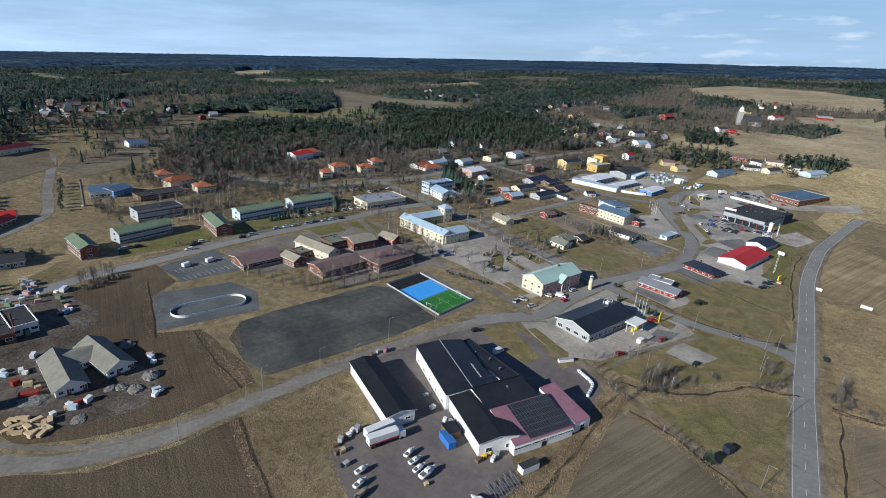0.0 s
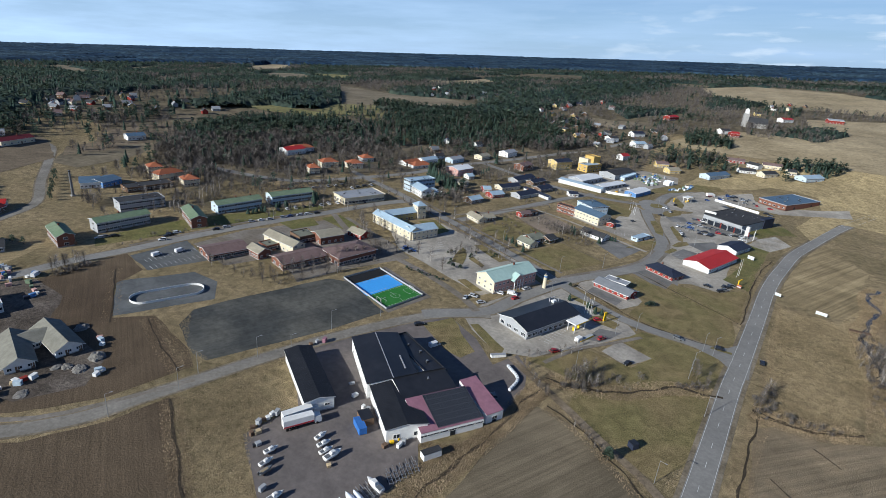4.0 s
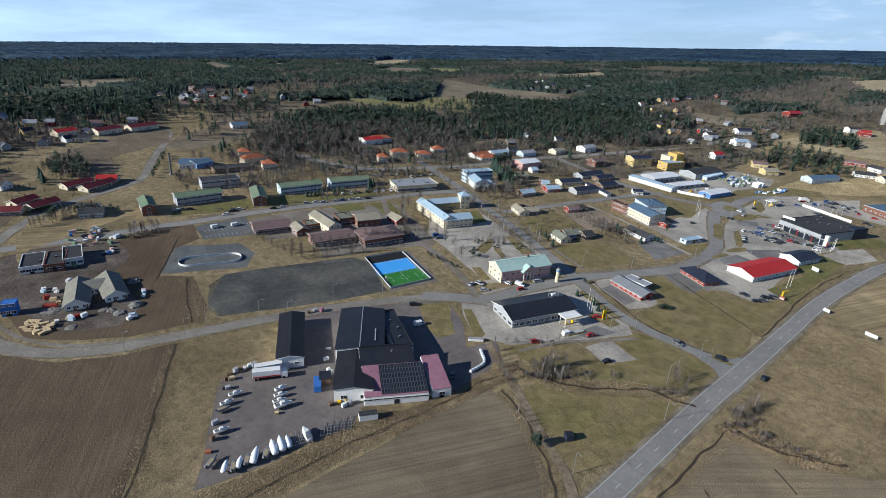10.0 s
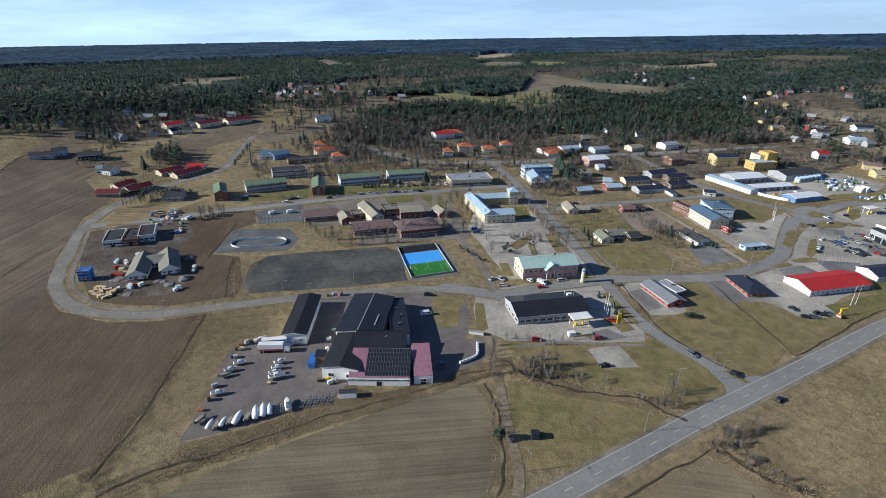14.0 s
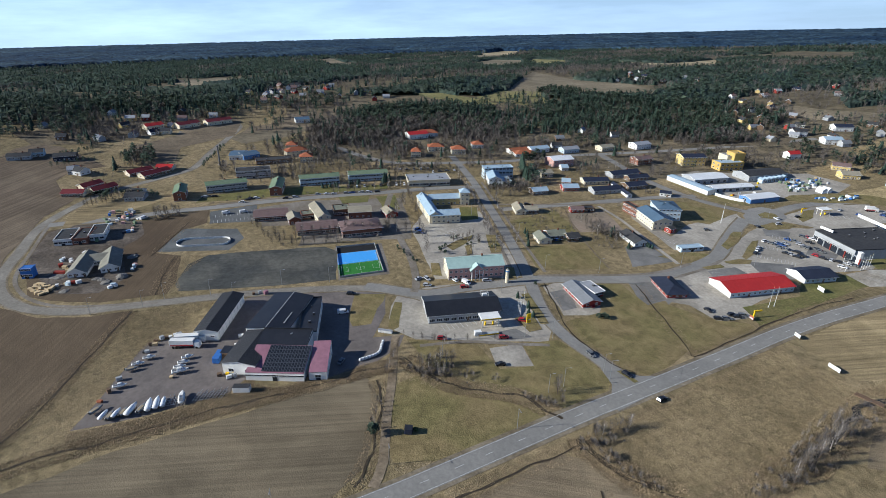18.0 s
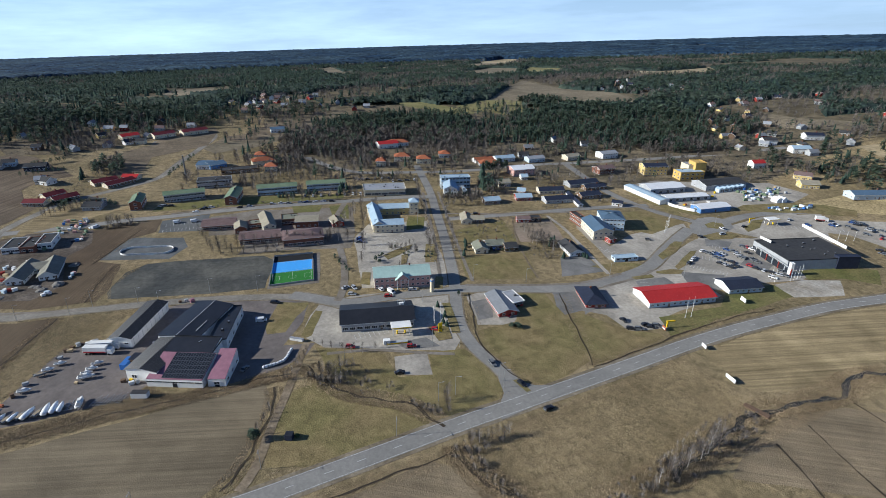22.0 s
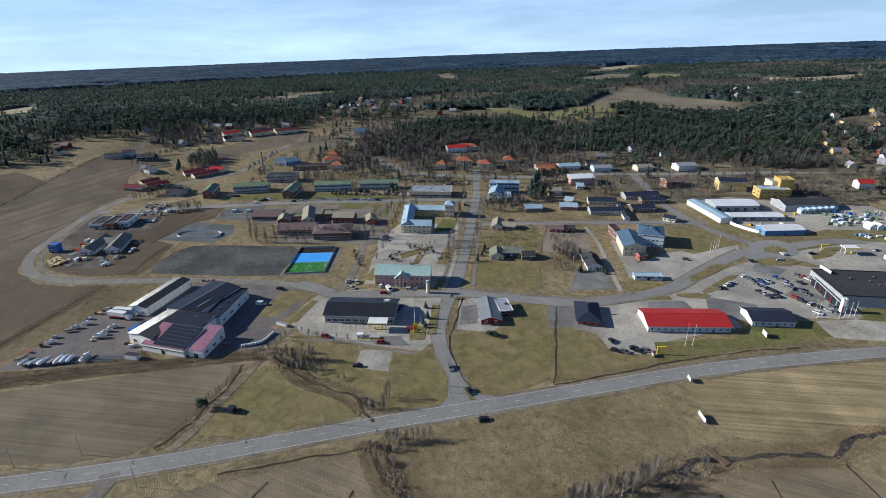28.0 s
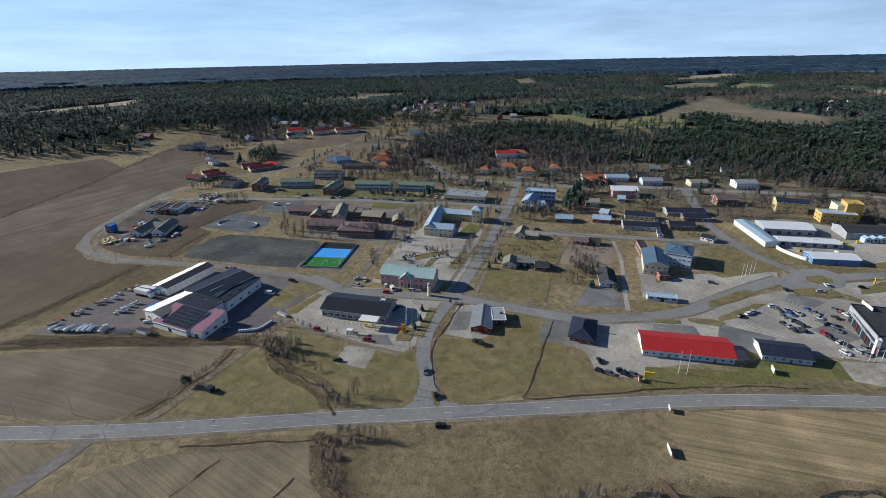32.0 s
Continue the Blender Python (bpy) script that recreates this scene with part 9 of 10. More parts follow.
crate(-165.1, 52.3, 46, 2.4, 1.4, 1.5, PALE_BLUE, "wrapped building material pallet on the site", name="material_pallet", cat="pallet load")
crate(-166.5, 51.4, 69, 1.6, 1.4, 0.9, TIMBER, "wrapped building material pallet on the site", name="material_pallet", cat="pallet load")
crate(-166.5, 54.5, 92, 2.0, 1.4, 1.2, RED_WOOD, "wrapped building material pallet on the site", name="material_pallet", cat="pallet load")
crate(-165.6, 56.8, 115, 2.4, 1.4, 1.5, WHITE, "wrapped building material pallet on the site", name="material_pallet", cat="pallet load")
crate(-194.7, 51.4, 138, 1.6, 1.4, 0.9, WHITE, "wrapped building material pallet on the site", name="material_pallet", cat="pallet load")
crate(-196.9, 51.1, 161, 2.0, 1.4, 1.2, WHITE, "wrapped building material pallet on the site", name="material_pallet", cat="pallet load")
crate(-173.7, 81.0, 4, 2.4, 1.4, 1.5, PALE_BLUE, "wrapped building material pallet on the site", name="material_pallet", cat="pallet load")
crate(-170.8, 80.1, 27, 1.6, 1.4, 0.9, WHITE, "wrapped building material pallet on the site", name="material_pallet", cat="pallet load")
crate(-175.7, 81.5, 50, 2.0, 1.4, 1.2, PINK, "wrapped building material pallet on the site", name="material_pallet", cat="pallet load")
crate(-154.8, 71.9, 73, 2.4, 1.4, 1.5, PALE_BLUE, "wrapped building material pallet on the site", name="material_pallet", cat="pallet load")
crate(-154.3, 73.0, 96, 1.6, 1.4, 0.9, WHITE, "wrapped building material pallet on the site", name="material_pallet", cat="pallet load")
crate(-153.2, 70.5, 119, 2.0, 1.4, 1.2, WHITE, "wrapped building material pallet on the site", name="material_pallet", cat="pallet load")
crate(-203.4, 57.1, 142, 2.4, 1.4, 1.5, WHITE, "wrapped building material pallet on the site", name="material_pallet", cat="pallet load")
crate(-237.7, 81.0, 165, 1.6, 1.4, 0.9, GREEN_ROOF, "wrapped building material pallet on the site", name="material_pallet", cat="pallet load")
crate(-232.6, 80.4, 8, 2.0, 1.4, 1.2, PINK, "wrapped building material pallet on the site", name="material_pallet", cat="pallet load")
crate(-242.8, 81.7, 31, 2.4, 1.4, 1.5, GREEN_ROOF, "wrapped building material pallet on the site", name="material_pallet", cat="pallet load")
crate(-229.5, 80.1, 54, 1.6, 1.4, 0.9, WHITE, "wrapped building material pallet on the site", name="material_pallet", cat="pallet load")
crate(-227.8, 75.9, 77, 2.0, 1.4, 1.2, NAVY_ROOF, "wrapped building material pallet on the site", name="material_pallet", cat="pallet load")
crate(-228.1, 78.1, 100, 2.4, 1.4, 1.5, BLUE_WALL, "wrapped building material pallet on the site", name="material_pallet", cat="pallet load")
crate(-249.5, 83.5, 123, 1.6, 1.4, 0.9, WHITE, "wrapped building material pallet on the site", name="material_pallet", cat="pallet load")
crate(-251.6, 86.6, 146, 2.0, 1.4, 1.2, BLUE_WALL, "wrapped building material pallet on the site", name="material_pallet", cat="pallet load")
crate(-220.7, 62.1, 169, 2.4, 1.4, 1.5, GREEN_ROOF, "wrapped building material pallet on the site", name="material_pallet", cat="pallet load")
crate(-200.9, 47.5, 12, 1.6, 1.4, 0.9, WHITE, "wrapped building material pallet on the site", name="material_pallet", cat="pallet load")
crate(-198.0, 46.9, 35, 2.0, 1.4, 1.2, PALE_BLUE, "wrapped building material pallet on the site", name="material_pallet", cat="pallet load")
crate(-187.0, 49.2, 58, 2.4, 1.4, 1.5, TIMBER, "wrapped building material pallet on the site", name="material_pallet", cat="pallet load")
crate(-183.5, 50.5, 81, 1.6, 1.4, 0.9, TIMBER, "wrapped building material pallet on the site", name="material_pallet", cat="pallet load")
crate(-181.3, 47.3, 60, 5.0, 2.0, 1.4, RED_WOOD, "dark red waste skip on the site", name="skip", cat="skip")
crate(-190.7, 47.2, 100, 2.2, 1.8, 1.6, RED_WOOD, "red compactor machine on the site", name="machine", cat="machine")
heap(-164.2, 75.5, 3.2, 1.6, STONES, "grey heap of crushed stone on the building site", name="gravel_mound", seed=268)
heap(-165.1, 66.3, 2.2, 0.6, STONES, "grey heap of crushed stone on the building site", name="gravel_mound", seed=215)
heap(-160.8, 68.5, 2.8, 0.8, STONES, "grey heap of crushed stone on the building site", name="gravel_mound", seed=240)
heap(-167.2, 63.9, 2, 0.5, STONES, "grey heap of crushed stone on the building site", name="gravel_mound", seed=195)
heap(-159.2, 51.1, 2.4, 0.5, STONES, "grey heap of crushed stone on the building site", name="gravel_mound", seed=140)
heap(-178.2, 47.2, 4, 0.8, STONES, "grey heap of crushed stone on the building site", name="gravel_mound", seed=60)
heap(-188.4, 80.4, 3, 1.0, STONES, "grey heap of crushed stone on the building site", name="gravel_mound", seed=225)
porch(-83.4, 237.0, 73.2, 7.0, 2.5, 5.8, MINT_ROOF, PINK)
church(-69.3, 938.2, 20)
smoke_stack(-362.8, 147.0, 17)
clutter([(-124.0, 562.4), (-116.4, 591.7), (-99.9, 589.6), (-94.2, 562.8), (-107.7, 542.0)], 34, 3, [WHITE, PALE_BLUE, GREEN_ROOF, GREEN_ROOF, TARP_BLUE, GREY_WALL, TIMBER], "stacked garden goods on pallets in the store yard", "garden_goods", "goods pallet")
clutter([(-138.2, 489.0), (-128.8, 535.8), (-113.1, 510.5), (-116.4, 483.8)], 18, 5, [SIGN_YELLOW, TILE_ROOF, GREY_WALL, WHITE, BROWN_WOOD], "yellow and grey machines parked in the depot yard", "depot_load", "machine")
clutter([(-85.1, 537.8), (-72.3, 569.9), (-67.6, 563.1), (-79.0, 535.6)], 16, 7, [PALE_BLUE, WHITE, TARP_BLUE, SKY_ROOF, GREEN_ROOF], "wrapped building goods in a row on the verge", "goods_bundle", "goods pallet", 2.0, 5.0)
greenhouse_row((-131.8, 537.4), (-128.7, 566.1), 6)
roof_screen((-40.2, 504.8), (-5.0, 490.9), 6.5, 2.0)
roof_screen((-38.8, 459.8), (-30.5, 458.4), 6.5, 1.6)
clutter([(-121.7, 550.8), (-105.0, 579.0), (-92.4, 558.1), (-104.8, 534.9)], 30, 11, [GREEN_ROOF, GREEN_ROOF, TARP_WHITE, PALE_BLUE, GREY_WALL], "green racks of garden goods in rows", "garden_rack", "goods rack", 2.0, 4.5)
clutter([(-255.6, 63.4), (-272.3, 63.7), (-271.8, 82.9), (-249.2, 82.9), (-236.4, 72.7)], 22, 13, [WHITE, PALE_BLUE, GREEN_ROOF, TARP_BLUE, PINK, GREY_WALL, TIMBER], "building goods heaped beside the new house", "site_goods", "pallet load", 1.0, 3.0)
bay_lines((-50.4, 411.4), (-30.7, 428.0), 14)
bay_lines((-38.7, 401.1), (-21.9, 410.0), 12)
bay_lines((-54.9, 435.8), (-37.1, 448.4), 12)
bay_lines((-39.0, 362.0), (-26.2, 356.5), 5)
bay_lines((-60.1, 508.7), (-34.6, 542.7), 18)
bay_lines((-81.1, 370.2), (-63.8, 375.7), 9)
bay_lines((-141.9, 241.4), (-151.7, 263.5), 9)
bay_lines((-237.0, 128.4), (-235.0, 153.2), 12)
bay_lines((-227.3, 126.3), (-224.0, 151.5), 12)
store_front((-33.9, 451.0), (-4.0, 438.9), 6.5)
crate(61.4, 316.9, 11, 9.0, 2.2, 0.35, BROWN_WOOD, "weathered plank bridge across the stream", name="foot_bridge", cat="bridge")
flag_pole(-23.3, 517.9, 7.0)
flag_pole(-21.1, 523.0, 7.0)
flag_pole(-18.9, 528.1, 7.0)

# trees in town
tree_row((-180.2, 154.0), (-157.3, 232.0), 16, 8.0, "bare", 1.0, 86)
tree_row((-169.8, 153.4), (-159.1, 190.3), 6, 7.5, "bare", 1.0, 87)
tree_row((-210.7, 147.3), (-169.8, 153.4), 6, 6.0, "bare", 1.0, 88)
tree_row((-102.6, 267.3), (-253.8, 319.8), 14, 8.0, "bare", 1.0, 89)
tree_row((-107.1, 281.9), (-248.3, 338.4), 10, 7.0, "bare", 1.0, 90)
tree_row((-116.6, 226.8), (-238.4, 266.1), 10, 7.5, "bare", 1.0, 91)
tree(-122, 236, 2.6, "pine", 2.2)
tree(-118, 237, 2.6, "pine", 2.2)
tree_row((-125.5, 236.0), (-129.0, 244.0), 4, 1.5, "pine", 2.6, 205)
tree_row((-134.0, 250.0), (-137.0, 254.0), 2, 1.4, "pine", 2.8, 206)
tree_row((-123.0, 252.0), (-124.5, 265.0), 3, 1.3, "pine", 3.0, 207)
tree_row((-113.5, 262.0), (-116.0, 271.0), 3, 1.4, "pine", 2.8, 208)
tree_row((-131.0, 249.0), (-137.0, 268.0), 6, 4.0, "bare", 1.0, 201)
tree_row((-119.0, 256.0), (-109.0, 244.0), 5, 2.5, "bare", 1.0, 202)
tree_row((-143.0, 278.0), (-124.0, 273.0), 5, 7.0, "bare", 1.0, 203)
tree_row((-121.0, 270.0), (-102.0, 264.0), 5, 3.0, "bare", 1.0, 204)
tree_row((-135.8, 248.3), (-121.4, 264.3), 8, 5.0, "bare", 1.0, 93)
tree_row((-107.3, 335.6), (-87.2, 341.9), 14, 6.5, "bare", 1.0, 94)
tree_row((-125.1, 340.8), (-103.8, 347.5), 8, 6.0, "bare", 1.0, 95)
tree_row((-212.6, 328.0), (-206.3, 354.3), 16, 4.2, "spruce", 1.5, 96)
tree_row((-215.4, 361.9), (-255.0, 385.5), 8, 13, "spruce", 1.2, 0)
tree_row((-253.9, 387.7), (-256.9, 414.5), 9, 12, "pine", 1.2, 1)
tree_row((-252.6, 250.9), (-259.8, 262.4), 4, 9, "spruce", 1.3, 2)
tree_row((-263.8, 206.9), (-261.2, 220.4), 5, 5, "spruce", 1.6, 3)
tree_row((-262.5, 229.4), (-261.4, 238.4), 4, 5, "spruce", 1.6, 4)
tree_row((-250.6, 92.3), (-253.6, 109.5), 10, 6.5, "bare", 1.0, 5)
tree_row((-298.7, 184.3), (-331.0, 235.5), 12, 9, "bare", 1.0, 6)
tree_row((-320.8, 173.3), (-285.5, 179.8), 8, 8, "bare", 1.0, 7)
tree_row((-356.5, 131.4), (-419.2, 158.6), 9, 5, "pine", 1.6, 8)
tree_row((-288.0, 51.1), (-298.6, 81.5), 12, 7, "bare", 1.0, 9)
tree_row((-296.0, 61.1), (-302.0, 66.5), 4, 6, "pine", 1.4, 10)
tree_row((-393.9, 21.4), (-407.7, 54.9), 8, 5, "pine", 1.0, 11)
tree_row((-248.7, 209.2), (-242.1, 272.3), 12, 8, "bare", 1.0, 12)
tree_row((-157.2, 215.8), (-208.1, 251.3), 8, 9, "bare", 1.0, 13)
tree_row((-179.8, 246.8), (-212.9, 271.1), 6, 8, "bare", 1.0, 14)
tree_row((-103.7, 285.2), (-126.7, 297.8), 4, 5, "spruce", 1.3, 15)
tree_row((-109.2, 295.7), (-98.9, 319.8), 7, 2.2, "pine", 2.2, 16)
tree_row((-76.9, 335.8), (-79.4, 341.1), 3, 4, "spruce", 1.4, 17)
tree_row((-69.7, 349.9), (-75.8, 350.0), 3, 4, "spruce", 1.3, 18)
tree_row((-95.1, 338.7), (-102.4, 351.5), 4, 5, "spruce", 1.2, 19)
tree_row((-32.4, 178.4), (-19.3, 186.4), 8, 5.5, "bare", 1.0, 20)
tree_row((-47.4, 185.5), (-30.1, 221.6), 8, 3.0, "bare", 1.0, 21)
tree_row((-30.4, 182.9), (-24.2, 190.3), 5, 7, "bare", 1.0, 22)
tree_row((3.7, 217.0), (13.6, 215.5), 3, 7, "bare", 1.0, 23)
tree_row((60.4, 274.3), (60.4, 305.1), 10, 3.2, "bare", 1.0, 24)
tree_row((64.2, 263.5), (63.5, 276.3), 6, 3.0, "bare", 1.0, 25)
tree_row((66.7, 286.6), (65.5, 289.6), 3, 7, "bare", 1.0, 26)
tree_row((30.0, 212.4), (32.6, 228.6), 8, 5, "bare", 1.0, 27)
tree_row((62.7, 296.8), (71.7, 251.7), 14, 6, "bare", 1.0, 28)
tree_row((68.1, 290.3), (69.9, 260.0), 6, 9, "bare", 1.0, 29)
tree_row((-404.9, 199.6), (-427.7, 212.9), 2, 14, "spruce", 0.9, 30)
tree_row((-332.0, 188.4), (-371.9, 253.0), 16, 9, "bare", 1.0, 31)
tree_row((-215.6, 451.4), (-204.2, 523.1), 14, 7, "bare", 1.0, 32)
tree_row((-226.2, 427.1), (-233.8, 457.3), 4, 5, "spruce", 1.0, 33)
tree_row((-193.6, 500.3), (-189.4, 552.6), 8, 8, "bare", 1.0, 34)
tree_row((-35.4, 200.2), (-54.4, 179.8), 6, 3.0, "bare", 1.0, 35)
tree_row((-30.7, 163.7), (-49.4, 179.5), 10, 3.5, "bare", 1.0, 36)
tree_row((-19.2, 158.4), (-4.6, 149.1), 6, 3.0, "bare", 1.0, 37)
tree_row((-310.0, 68.5), (-293.1, 97.9), 9, 5, "pine", 1.4, 38)
tree_row((-313.5, 55.5), (-318.7, 67.0), 8, 3, "pine", 2.0, 39)
tree_row((-424.2, 22.1), (-439.5, 51.7), 10, 4.5, "pine", 1.3, 40)
tree_row((-368.5, 68.9), (-386.9, 68.0), 3, 9, "spruce", 1.2, 41)
tree_row((-401.7, 72.3), (-400.0, 99.9), 12, 8, "bare", 1.0, 42)
tree_row((-409.9, 71.1), (-412.6, 98.7), 8, 7, "pine", 1.3, 43)
tree_row((-139.1, 216.1), (-113.4, 217.5), 12, 1.6, "pine", 2.0, 44)

# ditches, creek, rough grass
ditch("creek", [(-37.4, 175.2), (-23.4, 180.0), (-12.3, 185.7), (-5.9, 193.6), (-0.1, 201.3), (11.0, 207.7), (18.6, 210.2)], 2.34, 78, 0.36, 1350)
ditch("hall_ditch", [(-35.4, 169.3), (-36.6, 159.8), (-36.3, 144.9), (-37.4, 123.0), (-38.9, 103.5), (-38.7, 85.3), (-38.9, 68.8), (-39.1, 53.8), (-37.9, 40.1)], 1.98, 79, 0.36, 2340)
ditch("south_creek", [(28.5, 208.8), (40.2, 210.6), (48.3, 213.8), (55.5, 216.9)], 2.7, 80, 0.36, 810)
ditch("river", [(71.6, 390.6), (66.0, 375.8), (66.1, 364.5), (69.7, 357.3), (66.4, 338.0), (62.6, 322.1), (62.2, 313.0), (63.5, 302.4), (66.3, 289.0), (68.7, 274.5), (70.6, 263.2)], 3.24, 81, 0.44, 2340, True)
ditch("river_east", [(61.3, 221.7), (49.8, 211.5), (39.9, 208.7), (32.8, 207.6), (28.8, 209.3)], 2.34, 82, 0.36, 1080)
ditch("lawn_ditch", [(-43.4, 308.2), (-21.7, 297.8), (-4.9, 290.6), (8.8, 284.1), (12.8, 281.1)], 1.26, 83, 0.24, 450)
ditch("street_ditch", [(-64.1, 265.6), (-45.8, 257.5), (-27.3, 249.6), (-10.1, 247.3), (3.3, 248.4), (11.5, 252.2)], 1.08, 84, 0.20, 450)
ditch("path_ditch", [(-29.4, 160.4), (-19.2, 158.4), (-1.6, 149.2), (7.9, 142.8), (13.7, 136.5)], 1.26, 85, 0.28, 720)
ditch("pitch_ditch", [(-178.9, 100.9), (-165.2, 96.4), (-147.8, 92.1), (-136.0, 89.9)], 1.08, 86, 0.24, 540)
ditch("site_ditch", [(-233.4, 113.6), (-202.2, 97.8), (-185.3, 89.1)], 0.9, 87, 0.20, 270)
ditch("field_ditch", [(31.2, 159.3), (30.6, 181.5), (31.3, 207.2)], 1.26, 88, 0.24, 630)
ditch("field_drain", [(74.2, 354.1), (86.0, 353.2), (97.1, 351.5), (110.0, 349.3)], 1.08, 0, 0.16, 270)
ditch("field_drain", [(74.4, 326.5), (85.6, 322.7), (97.0, 319.0), (107.0, 315.5)], 1.08, 1, 0.16, 225)
ditch("field_drain", [(75.1, 307.7), (81.8, 305.0), (90.0, 302.0), (97.0, 299.3)], 1.08, 2, 0.16, 180)
ditch("west_ditch", [(-124.2, 79.9), (-93.1, 65.3), (-69.2, 53.8), (-51.3, 42.7), (-44.6, 37.8)], 1.26, 3, 0.32, 1350)
ditch("west_long_ditch", [(-170.0, -75.0), (-215.0, -60.0), (-266.0, -49.0), (-318.0, -38.0), (-371.0, -31.0), (-424.0, -19.0), (-449.0, -6.0)], 2.6, 4, 0.3, 1400)
ditch("west_field_drain", [(-205.3, -0.7), (-219.9, 6.8), (-233.6, 17.8)], 0.9, 5, 0.16, 225)
ditch("main_road_ditch", [(14.3, 281.5), (13.3, 307.0), (11.8, 336.5), (12.3, 366.6), (15.7, 395.5)], 1.08, 6, 0.24, 810)
ditch("corner_drain", [(52.4, 164.4), (37.9, 175.1)], 0.9, 7, 0.16, 180)
ditch("corner_drain", [(55.6, 195.4), (47.6, 200.7)], 0.9, 8, 0.16, 135)
tufts("rough_grass", across([(-122.7, 78.5), (-118.0, 118.1), (-85.9, 101.6), (-92.0, 98.0), (-94.1, 86.9), (-68.6, 71.7), (-54.3, 63.6), (-63.9, 52.2)], 22400, 39), 0.22, 0.6, TUFT_DULL, "rough dead grass beside the boat yard", 28)
tufts("rough_grass", across([(33.2, 206.7), (29.3, 238.1), (26.7, 273.1), (26.6, 318.7), (49.8, 319.7), (56.3, 321.1), (59.8, 296.6), (63.1, 268.3), (64.0, 244.3), (55.0, 215.3)], 32000, 40), 0.24, 0.6, TUFT_DULL, "brown dead grass on the fallow field", 29)
tufts("rough_grass", across([(-125.2, 80.6), (-93.1, 67.2), (-50.5, 44.8), (-36.2, 57.8), (-48.2, 62.5), (-88.8, 82.3), (-93.6, 105.2), (-117.0, 118.6)], 12600, 41), 0.22, 0.6, TUFT_DULL, "rough dead grass by the field", 30)
tufts("rough_grass", across([(-177.0, 102.0), (-177.8, 119.1), (-149.5, 100.2), (-135.3, 100.8), (-136.0, 89.9)], 7000, 42), 0.16, 0.6, TUFT_DULL, "rough dead grass by the pitch", 31)
tufts("bank_grass", across([(-46.6, 114.6), (-51.2, 116.6), (-38.0, 145.9), (-40.1, 173.0), (-34.2, 176.6), (-31.4, 166.3), (-33.7, 134.1), (-35.2, 102.1), (-37.3, 81.5), (-39.2, 61.2), (-48.2, 61.0), (-45.4, 81.8)], 19600, 43), 0.29, 0.6, TUFT_BROWN, "brown reeds on the ditch bank", 32)
tufts("bank_grass", across([(-27.1, 169.1), (-32.4, 178.4), (-21.3, 186.6), (-1.4, 206.0), (17.5, 218.7), (19.6, 209.9), (4.9, 200.5), (-11.4, 181.3)], 8400, 44), 0.22, 0.6, TUFT, "pale reeds on the creek bank", 33)
tufts("bank_grass", across([(60.4, 375.2), (73.1, 389.3), (74.5, 238.1), (62.1, 222.6), (62.3, 284.8)], 12600, 45), 0.29, 0.6, TUFT_BROWN, "brown reeds along the river", 34)
tufts("bank_grass", across([(57.4, 287.2), (54.0, 325.6), (63.1, 354.7), (60.6, 371.7), (67.2, 397.4), (76.6, 383.0), (74.4, 348.5), (64.9, 315.1), (69.9, 288.1), (69.1, 258.4), (66.0, 250.8)], 16800, 46), 0.29, 0.6, TUFT, "pale reeds along the river", 35)
tufts("verge_grass", across([(12.5, 150.0), (20.6, 182.5), (18.6, 210.2), (18.6, 222.7), (11.8, 242.7), (16.3, 243.2), (21.5, 209.4), (22.6, 182.2), (18.2, 152.1)], 5600, 47), 0.19, 0.6, TUFT, "dead verge grass beside the road", 36)
tufts("verge_grass", across([(30.1, 211.3), (27.6, 236.6), (26.7, 273.1), (24.2, 326.2), (27.3, 325.0), (30.2, 271.2), (32.1, 237.0), (32.9, 214.5)], 5600, 48), 0.16, 0.6, TUFT_BROWN, "dead verge grass beside the road", 37)
tufts("lot_grass", across([(-254.7, 435.2), (-211.3, 461.0), (-154.4, 445.9), (-172.7, 388.4), (-241.1, 394.1)], 5600, 49), 0.19, 0.6, TUFT_BROWN, "dead grass on an empty lot", 38)
wall_fence([(-133.3, 475.6), (-118.0, 473.9), (-103.1, 479.5), (-104.2, 486.6)], 2.2, WHITE, "white board fence round the depot yard")


# road paint
MAIN = [(17.4, 45.6), (19.0, 82.2), (20.7, 113.6), (21.4, 143.1), (20.7, 176.2), (19.7, 216.0), (19.8, 238.8), (19.8, 266.5), (19.6, 302.4), (19.3, 331.3), (20.3, 360.9), (22.8, 389.4), (25.8, 419.0), (31.8, 448.6), (50.3, 527.0), (73.0, 593.5)]
marking("centre_line", MAIN, 0.0, 0.14, (3.0, 9.0))
marking("edge_line", MAIN, 3.3, 0.12)
marking("edge_line", MAIN, -3.3, 0.12)
meadow([(-559, 574), (-664, 673), (-787, 792), (-733, 777), (-612, 757), (-532, 794), (-455, 773), (-430, 736), (-487, 666), (-523, 611)], FAR_FIELD)
meadow([(-543, 511), (-570, 573), (-538, 618), (-475, 585), (-456, 550), (-492, 538), (-519, 510)], FAR_GREENISH)
meadow([(-600, 433), (-594, 477), (-540, 504), (-496, 522), (-488, 497), (-551, 457)], FAR_GREENISH)
meadow([(-1187, 852), (-1331, 1046), (-1238, 1084), (-960, 893), (-958, 799)], FAR_FIELD)
meadow([(-1088, 983), (-1258, 1141), (-1139, 1160), (-983, 1046), (-937, 929)], FAR_GREENISH)
meadow([(-1033, 1159), (-985, 1194), (-816, 1191), (-806, 1279), (-813, 1374), (-708, 1267), (-671, 1162), (-751, 1115), (-871, 1117)], MEADOW)
